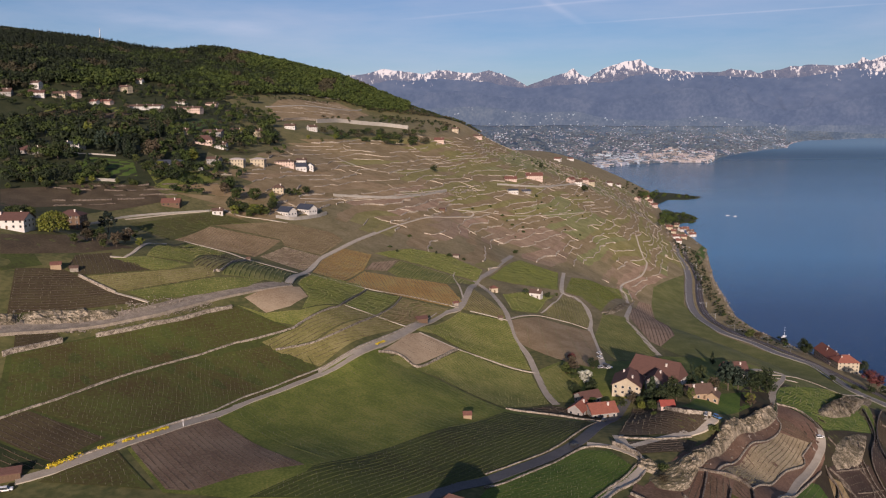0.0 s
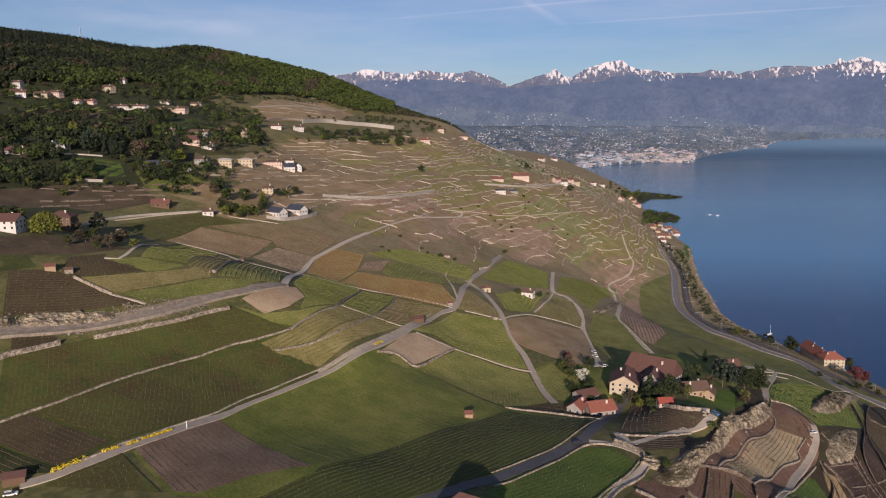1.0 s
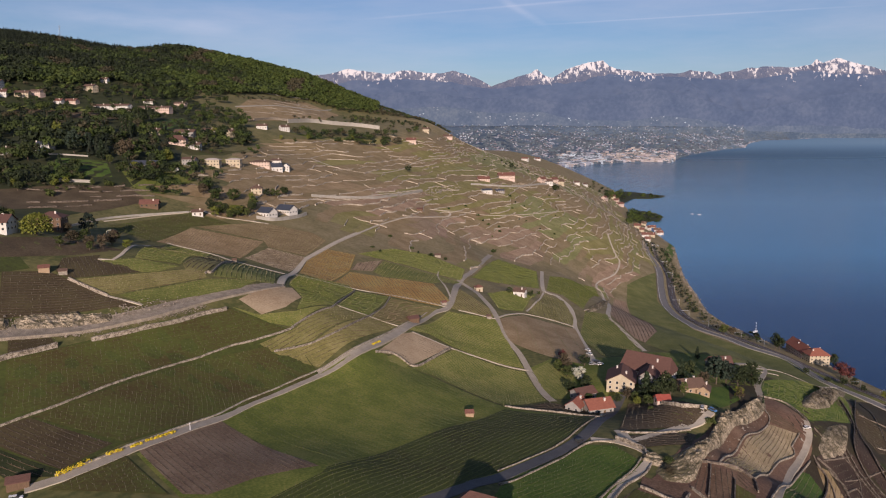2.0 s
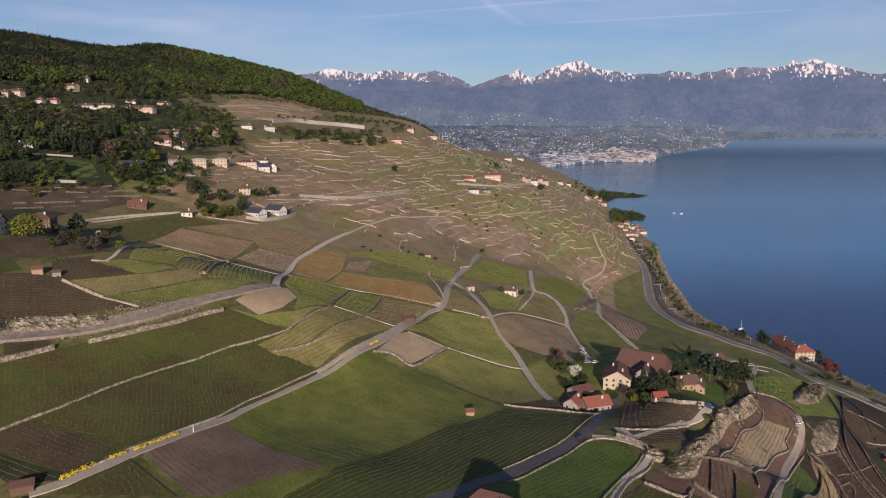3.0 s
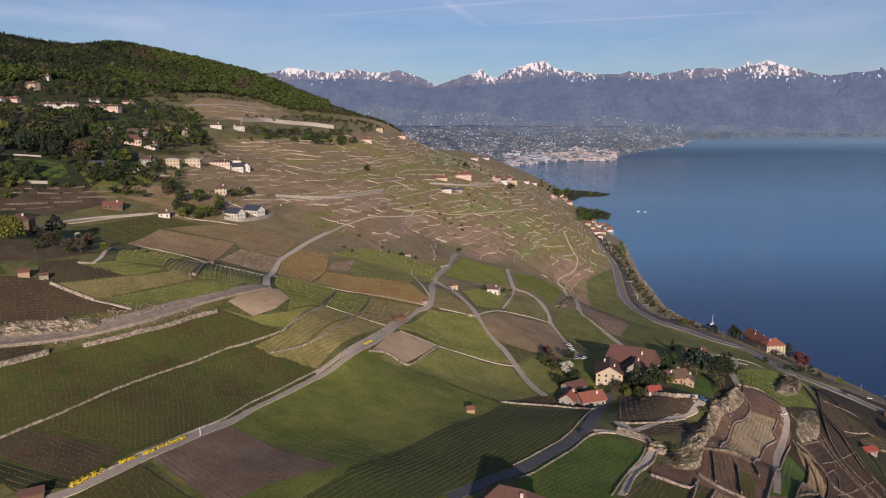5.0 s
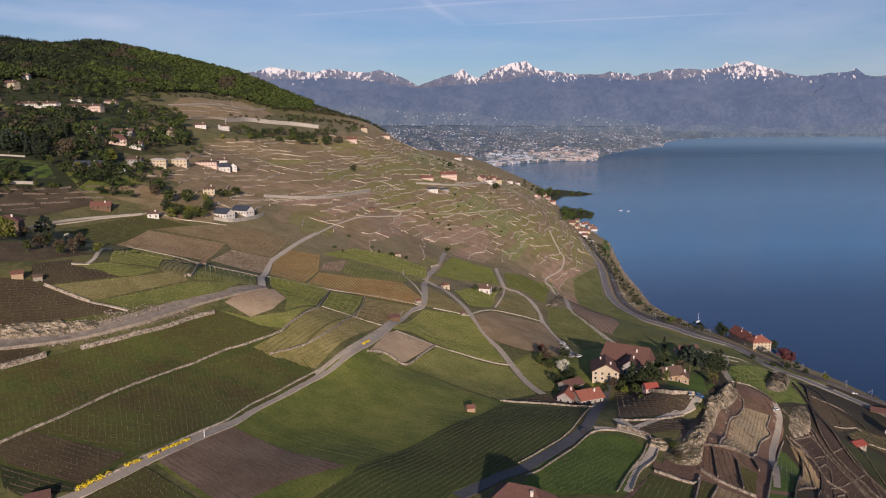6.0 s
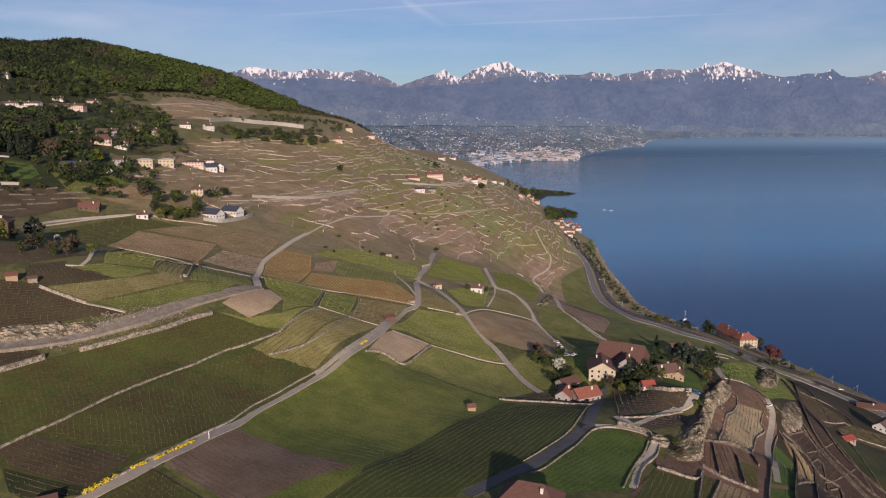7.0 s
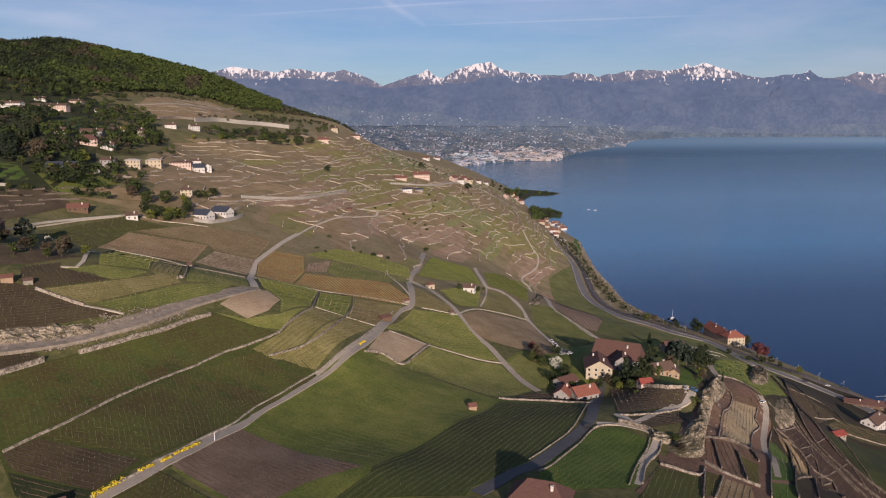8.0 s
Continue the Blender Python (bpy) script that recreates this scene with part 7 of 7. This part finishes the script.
town(9500, 11)
PALE_WALL = mat("pale_concrete_wall", [(0.25, 0.235, 0.205), (0.35, 0.33, 0.295)], 4.0)
crag([(192.1, 423.4), (171.2, 396.1), (151.9, 367.5), (127.3, 323.0), (119.2, 307.3), (104.4, 288.1), (96.1, 282.4), (89.8, 278.5)], [(180.7, 390.3), (160.0, 362.8), (133.4, 320.4), (109.6, 278.5), (100.9, 262.6), (92.6, 260.5), (86.9, 261.4), (81.7, 263.5)], 3.6, "rugged tan-grey limestone crag below the hamlet edge", 1)
crag([(224.8, 411.8), (251.7, 443.8), (243.7, 424.6), (228.4, 395.7)], [(196.8, 368.9), (199.4, 365.8), (206.4, 368.8), (224.2, 387.8)], 1.6, "grey rock outcrop above the lane", 2)
crag([(229.7, 455.6), (332.7, 611.2), (327.6, 586.6)], [(209.6, 418.9), (224.9, 430.4), (256.0, 469.7)], 3.4, "big pale rock knob among vines", 3)
crag([(-194.2, 301.2), (-189.2, 309.7), (-182.0, 314.8), (-176.2, 321.1), (-171.7, 320.7), (-159.2, 326.5)], [(-190.2, 294.2), (-183.6, 299.3), (-176.7, 304.5), (-170.3, 309.0), (-167.1, 312.0), (-155.5, 321.0)], 1.8, "rough quarried rock bank above the stone track", 4)
crag([(-205.8, 292.9), (-199.7, 298.4), (-194.6, 301.9)], [(-200.8, 284.8), (-194.9, 290.3), (-190.2, 294.2)], 1.8, "rough quarried rock bank above the stone track", 5)
crag([(111.0, 627.4), (132.5, 686.2), (178.3, 865.6)], [(109.2, 611.2), (124.4, 638.3), (144.6, 695.5)], 2.0, "small rocky bank beside the track", 6)
crag([(86.4, 286.5), (91.9, 284.5), (93.8, 279.2)], [(84.4, 279.2), (88.7, 274.0), (92.9, 272.4)], 2.0, "broken rock at the foot of the garden wall", 7)
meadow([(-408.5, 695.7), (-360.5, 702.3), (-329.5, 653.8), (-371.4, 626.8)], "green lawn below the villa", "lush")
meadow([(-658.2, 1018.4), (-579.7, 1067.3), (-546.8, 1024.4), (-594.7, 994.3), (-656.4, 970.4)], "green meadow below the houses", "grass")
meadow([(-467.8, 997.8), (-439.5, 1078.5), (-400.3, 1038.2), (-406.2, 937.9), (-429.2, 927.9)], "bright green meadow among houses", "lush")
meadow([(-340.4, 687.2), (-295.2, 704.2), (-267.6, 702.1), (-273.2, 637.6), (-297.1, 630.8)], "green orchard slope", "grass")
meadow([(-354.5, 826.4), (-327.6, 862.3), (-297.8, 898.8), (-292.9, 973.9), (-295.9, 854.4), (-315.1, 799.4)], "dry grass slope below the mansion", "vine")
meadow([(-254.6, 370.9), (-227.3, 406.7), (-191.9, 401.1), (-206.6, 373.7), (-235.2, 344.8)], "brown-green field below the willow", "bare")
meadow([(-235.2, 344.8), (-224.0, 355.6), (-212.8, 346.1), (-223.2, 328.5)], "green strip of grass", "deep")
meadow([(-395.5, 554.4), (-355.2, 609.3), (-304.5, 634.7), (-276.1, 610.0), (-300.0, 551.1), (-326.6, 547.2), (-356.0, 502.1)], "brown earthen slope above the lane", "bare", 0.16)
meadow([(-225.8, 791.1), (-192.4, 892.0), (-166.8, 908.1), (-188.7, 798.7)], "pale dry field", "tan")
meadow([(-290.2, 1135.0), (-134.8, 1358.5), (-96.3, 1408.1), (-125.3, 1282.9), (-217.7, 1140.5)], "green strip under the long wall", "grass")
meadow([(-100.1, 1335.7), (-42.0, 1674.3), (-10.3, 3059.1), (-39.9, 1397.6), (-83.5, 1272.3)], "green terraced field on the ridge", "green")
meadow([(429.1, 1480.2), (344.0, 1230.1), (358.2, 1322.7), (423.0, 1523.5)], "green lawn by the lakeside road", "lush")
meadow([(137.2, 390.4), (176.4, 426.7), (167.9, 397.7), (124.2, 339.1), (117.4, 348.3)], "green garden lawn", "lush")
wall([(-323.3, 1251.4), (-300.3, 1322.1), (-265.4, 1358.0), (-228.6, 1395.1), (-184.5, 1413.9)], 7, 1.2, PALE_WALL, "long pale concrete retaining wall", "retaining_wall", 4.0, 0.1)
wall([(-364.5, 1190.4), (-351.8, 1244.5), (-330.6, 1277.4)], 3.5, 1.2, STONE, "stone viaduct wall of the upper road", "retaining_wall", 4.0, 0.1)
wall([(-188.0, 637.3), (-173.6, 646.0), (-160.7, 676.3), (-156.2, 697.2)], 3, 1, PALE_WALL, "grey terrace wall below the solar houses", "retaining_wall", 4.0, 0.1)
wall([(-437.7, 702.7), (-410.8, 709.4), (-385.2, 713.5)], 1.5, 0.8, PALE_WALL, "pale garden wall below the villa", "retaining_wall", 4.0, 0.1)
wall([(-286.4, 488.3), (-284.8, 533.2), (-272.5, 562.8), (-238.1, 606.6)], 1.6, 0.6, PALE_WALL, "pale wall along the upper lane", "retaining_wall", 4.0, 0.1)
wall([(-359.7, 616.7), (-336.3, 627.8)], 2.5, 0.8, PALE_WALL, "pale wall among gardens", "retaining_wall", 4.0, 0.1)
wall([(-171.3, 782.1), (-113.6, 856.8), (-82.0, 936.2), (-64.6, 987.3)], 3, 1.0, PALE_WALL, "broken stone wall on a terrace", "retaining_wall", 4.0, 0.1)
wall([(0.8, 1161.3), (76.8, 1257.4), (178.7, 1511.1)], 3, 1.0, PALE_WALL, "pale stone wall below the estate", "retaining_wall", 4.0, 0.1)
wall([(-488.7, 1528.9), (-424.2, 1608.5), (-344.8, 1720.8)], 2, 1.2, PALE_WALL, "pale terrace wall under the wood", "retaining_wall", 4.0, 0.1)
wall([(-429.3, 1290.5), (-374.7, 1433.8), (-325.6, 1631.9)], 2, 1.2, PALE_WALL, "pale terrace wall on the high slope", "retaining_wall", 4.0, 0.1)
hedge([(-122.0, 214.8), (-118.8, 219.5), (-116.2, 223.8)], 1.9, 31)
hedge([(-112.9, 229.3), (-109.1, 233.9)], 1.2, 32)
hedge([(-107.7, 235.9), (-105.8, 238.9)], 1.2, 33)
hedge([(-104.8, 241.4), (-101.4, 247.5), (-98.8, 251.9)], 1.1, 34)
hedge([(-41.9, 377.9), (-39.0, 387.2)], 1.2, 35)
car(200.7, 386.2, 20, "white")
car(131.9, 337.3, -60, "blue")
car(126.3, 335.6, 70, "grey")
car(90.4, 458.8, 120, "white")
car(91.7, 473.5, 120, "white")
car(88.0, 431.2, 30, "grey")
car(92.0, 436.9, 30, "dark")
car(93.0, 430.8, 30, "white")
car(79.8, 344.2, 60, "dark")
car(61.4, 295.1, 45, "dark")
car(396.3, 573.4, -30, "dark")
car(370.7, 565.1, -30, "white")
car(349.8, 566.6, -30, "dark")
car(311.5, 1234.9, 70, "white")
car(363.3, 1389.9, 40, "white")
car(403.1, 1497.6, 40, "grey")
car(-128.2, 201.5, 25, "white")
COAST = [(343, 1417), (314, 1269), (309, 1187), (297, 1105), (276, 1010), (261, 931), (257, 870), (262, 806), (268, 784), (283, 754), (294, 719), (308, 696), (318, 677), (321, 617), (333, 590), (344, 571), (355, 555), (363, 536), (368, 515), (371, 500), (385, 470), (415, 400)]
wall(beside(COAST, -5.2), 0.8, 0.5, PALE_WALL, "pale parapet along the lakeside road", "parapet", 5.0, 0.1)
wall(beside(COAST, 5.2), 0.8, 0.5, PALE_WALL, "pale parapet along the lakeside road", "parapet", 5.0, 0.1)
LINE_PAINT = mat("white_road_paint", [(0.5, 0.5, 0.48), (0.62, 0.62, 0.6)], 4.0)
for off in (-3.7, 3.7):
    v, f = ribbon(beside(COAST, off), 0.35, lift=0.33, across=1)
    tagged(link("road_line", v, f, LINE_PAINT), "white edge line of the lakeside road", "road line", kind="structure")
railway([(356.7, 1414.3), (327.8, 1267.0), (322.9, 1185.6), (310.8, 1102.4), (289.7, 1007.2), (274.9, 929.1), (271.0, 870.1), (275.9, 807.8), (281.0, 789.2), (296.0, 759.2), (306.9, 724.5), (347, 613), (355, 588), (367, 574), (380, 559), (398, 535), (400, 490), (430, 420)])
pole(-94.1, 255.3, 3.2, 0.16, "white roadside marker post", "post")
boat(342, 828, 40, 9, 12)
boat(609.9, 2020.4, 10, 9, 0)
boat(626.7, 2006.5, 10, 9, 0)
lattice_mast(-1048, 1800, 40)
meadow([(-104, 232), (-86, 275), (-62, 333), (-41, 376), (-8, 372), (30, 350), (78, 341), (53, 292), (22, 246), (-5, 219), (-50, 208), (-77, 206)], "grass between the vineyard plots", "grass", 0.12)
meadow([(-160, 236), (-182, 275), (-168, 294), (-115, 362), (-84, 359), (-62, 334), (-89, 274), (-112, 237), (-123, 214), (-146, 216)], "thin grass between the vineyard plots", "deep", 0.12)
# the dimness of this side is painted into the ground sheet
meadow([(-1300, 520), (-330, 440), (-300, 560), (-310, 760), (-360, 900), (-400, 1080), (-470, 1240), (-560, 1320), (-700, 1300), (-900, 1250), (-1300, 1100)], "shade-dimmed green gardens and meadows around the upper village", "dim")
meadow([(209, 508), (285, 721), (300, 740), (350, 640), (365, 580), (330, 575), (270, 520), (225, 478), (192, 470)], "rough green pasture above the lakeside road", "pasture", 0.14)
meadow([(100, 150), (470, 150), (400, 520), (362, 580), (330, 570), (270, 515), (225, 474), (190, 462), (170, 425), (130, 300), (95, 240)], "dull green rough grass on the lakeside slope", "dun")
meadow([(72, 205), (58, 228), (92, 272), (128, 325), (165, 378), (186, 418), (198, 412), (205, 395), (198, 372), (150, 290), (125, 235), (115, 205)], "bare brown earth between the small terraces", "umber", 0.16)
meadow([(58, 378), (90, 372), (120, 400), (200, 440), (215, 500), (140, 500), (100, 455), (66, 446), (48, 425)], "green gardens round the hamlet", "grass")
spit([(311, 1893), (488, 2438), (542, 2462), (601, 2462), (661, 2525), (686, 2592), (654, 2638), (602, 2736), (546, 2788), (357, 2176)], 26)
spit([(289, 1406), (402, 1763), (452, 1842), (480, 1865), (519, 1953), (518, 2049), (491, 2108), (416, 1990)], 22)
forest([(330, 1400), (318, 1180), (300, 1020), (284, 900), (290, 800), (312, 745), (322, 752), (304, 812), (298, 890), (316, 1000), (338, 1150), (362, 1290), (372, 1390)], 420, ["brown", "dark", "leaf", "dark"], 1.5, 4.5, 61, "scrub on the bank between railway and lake", 60)
rubble([(405, 1440), (345, 1150), (325, 1000), (311, 920), (315, 860), (337, 790), (368, 702)], 700, 2.2, 0.4, 1.1, 6, "pale boulders along the water's edge")
rubble([(-198, 284), (-189, 292), (-181, 299), (-173, 306), (-164, 314), (-155, 323), (-146, 333), (-138, 348), (-129, 364), (-119, 378), (-110, 392), (-102, 409)], 420, 3.0, 0.1, 0.28, 1, "broken stones strewn along the stone track")
rubble([(-191, 287), (-180, 296), (-167, 305), (-157, 315), (-148, 324), (-137, 338), (-127, 357)], 800, 1.2, 0.14, 0.36, 2, "bank of loose pale stones under the track")
rubble([(-196, 296), (-186, 304), (-176, 312), (-164, 319), (-152, 334), (-139, 351)], 420, 2.6, 0.2, 0.55, 3, "quarried boulders above the track")
rubble([(87, 268), (96, 267), (106, 274), (127, 307), (147, 337), (174, 381)], 70, 2.5, 0.2, 0.55, 4, "fallen rocks below the crag")
rubble([(-103, 896), (-72, 963), (-44, 1032), (-21, 1112)], 260, 5.0, 0.4, 1.2, 5, "broken wall stones on a terrace")
house(348, 724, 91, 36, 14, 12, 6, "pink", "orange", "old lakeside castle wing with a red tiled roof", 0, 3, "castle", "castle", 2)
house(352, 699, 4, 20, 15, 12.5, 5, "cream", "orange", "square lakeside castle keep with a red tiled roof", 0.9, 2, "castle", "castle", 2)
garden_rng = random.Random(23)
for line in ([(-372, 596), (-330, 614), (-293, 651), (-255, 691)], [(-368, 582), (-326, 602), (-285, 638)], [(-356, 568), (-322, 589), (-277, 626)], [(-346, 548), (-310, 583), (-290, 604)], [(-336, 535), (-300, 582)]):
    pts = spline(line, 5.0)
    at = 0
    while at < len(pts) - 3:
        more = garden_rng.randrange(3, 8)
        if garden_rng.random() < 0.7:
            wall([(q.x + garden_rng.uniform(-0.8, 0.8), q.y) for q in pts[at:at + more]], garden_rng.uniform(0.6, 1.4), 0.5, OLD_STONE, "old stone wall of a garden terrace", step=2.5, rugged=0.8)
        at += more + garden_rng.randrange(0, 2)
forest([(-380, 600), (-330, 618), (-290, 655), (-262, 690), (-270, 660), (-320, 600), (-365, 570)], 40, ["dark", "leaf", "brown", "spring"], 1.5, 4, 71, "shrubs on the garden terraces", 60)
meadow([(-640, 955), (-560, 985), (-500, 1000), (-470, 1030), (-560, 1035), (-640, 1005)], "brown fallow strip below the upper houses", "bare", 0.2)
meadow([(-425, 1283), (-440, 1400), (-425, 1496), (-385, 1620), (-301, 1600), (-300, 1500), (-290, 1400), (-310, 1330), (-373, 1170)], "reddish-brown terraced slope under the wood", "clay", 0.2)
brown_rng = random.Random(17)
for k in range(26):
    x0, y0 = brown_rng.uniform(-415, -330), brown_rng.uniform(1230, 1570)
    long = brown_rng.uniform(14, 45)
    wall([(x0, y0), (x0 + long * 0.4, y0 + long * brown_rng.uniform(0.4, 0.8)), (x0 + long * 0.75, y0 + long * brown_rng.uniform(0.9, 1.3))], brown_rng.uniform(0.6, 1.3), 0.8, STONE, "broken stone wall across the brown slope", step=4.0, rugged=0.9)
wall(beside([(q.x, q.y) for q in spline([(-121, 213), (-112, 225), (-107, 235), (-101, 245), (-95, 258), (-88, 272), (-82, 291), (-73, 309), (-65, 326), (-53, 349), (-42, 377), (-29, 425), (-17, 480)], 8.0)], -2.9), 0.5, 0.7, SLOPE_STONE, "low pale kerb wall along the vineyard lane", "kerb", 3.0, 0.3)
for line in ([(272, 488), (249, 411), (246, 369), (242, 340)], [(320, 555), (282, 449), (260, 388), (250, 345)], [(207, 391), (223, 371), (190, 305), (157, 252)], [(196, 366), (193, 334), (138, 240)], [(202, 367), (228, 388)], [(211, 361), (248, 389)], [(208, 339), (243, 364)], [(281, 483), (305, 477), (303, 437)]):
    wall(line, 0.8, 0.45, OLD_STONE, "low dry-stone wall down the steep brown slope", step=3.0, rugged=0.8)
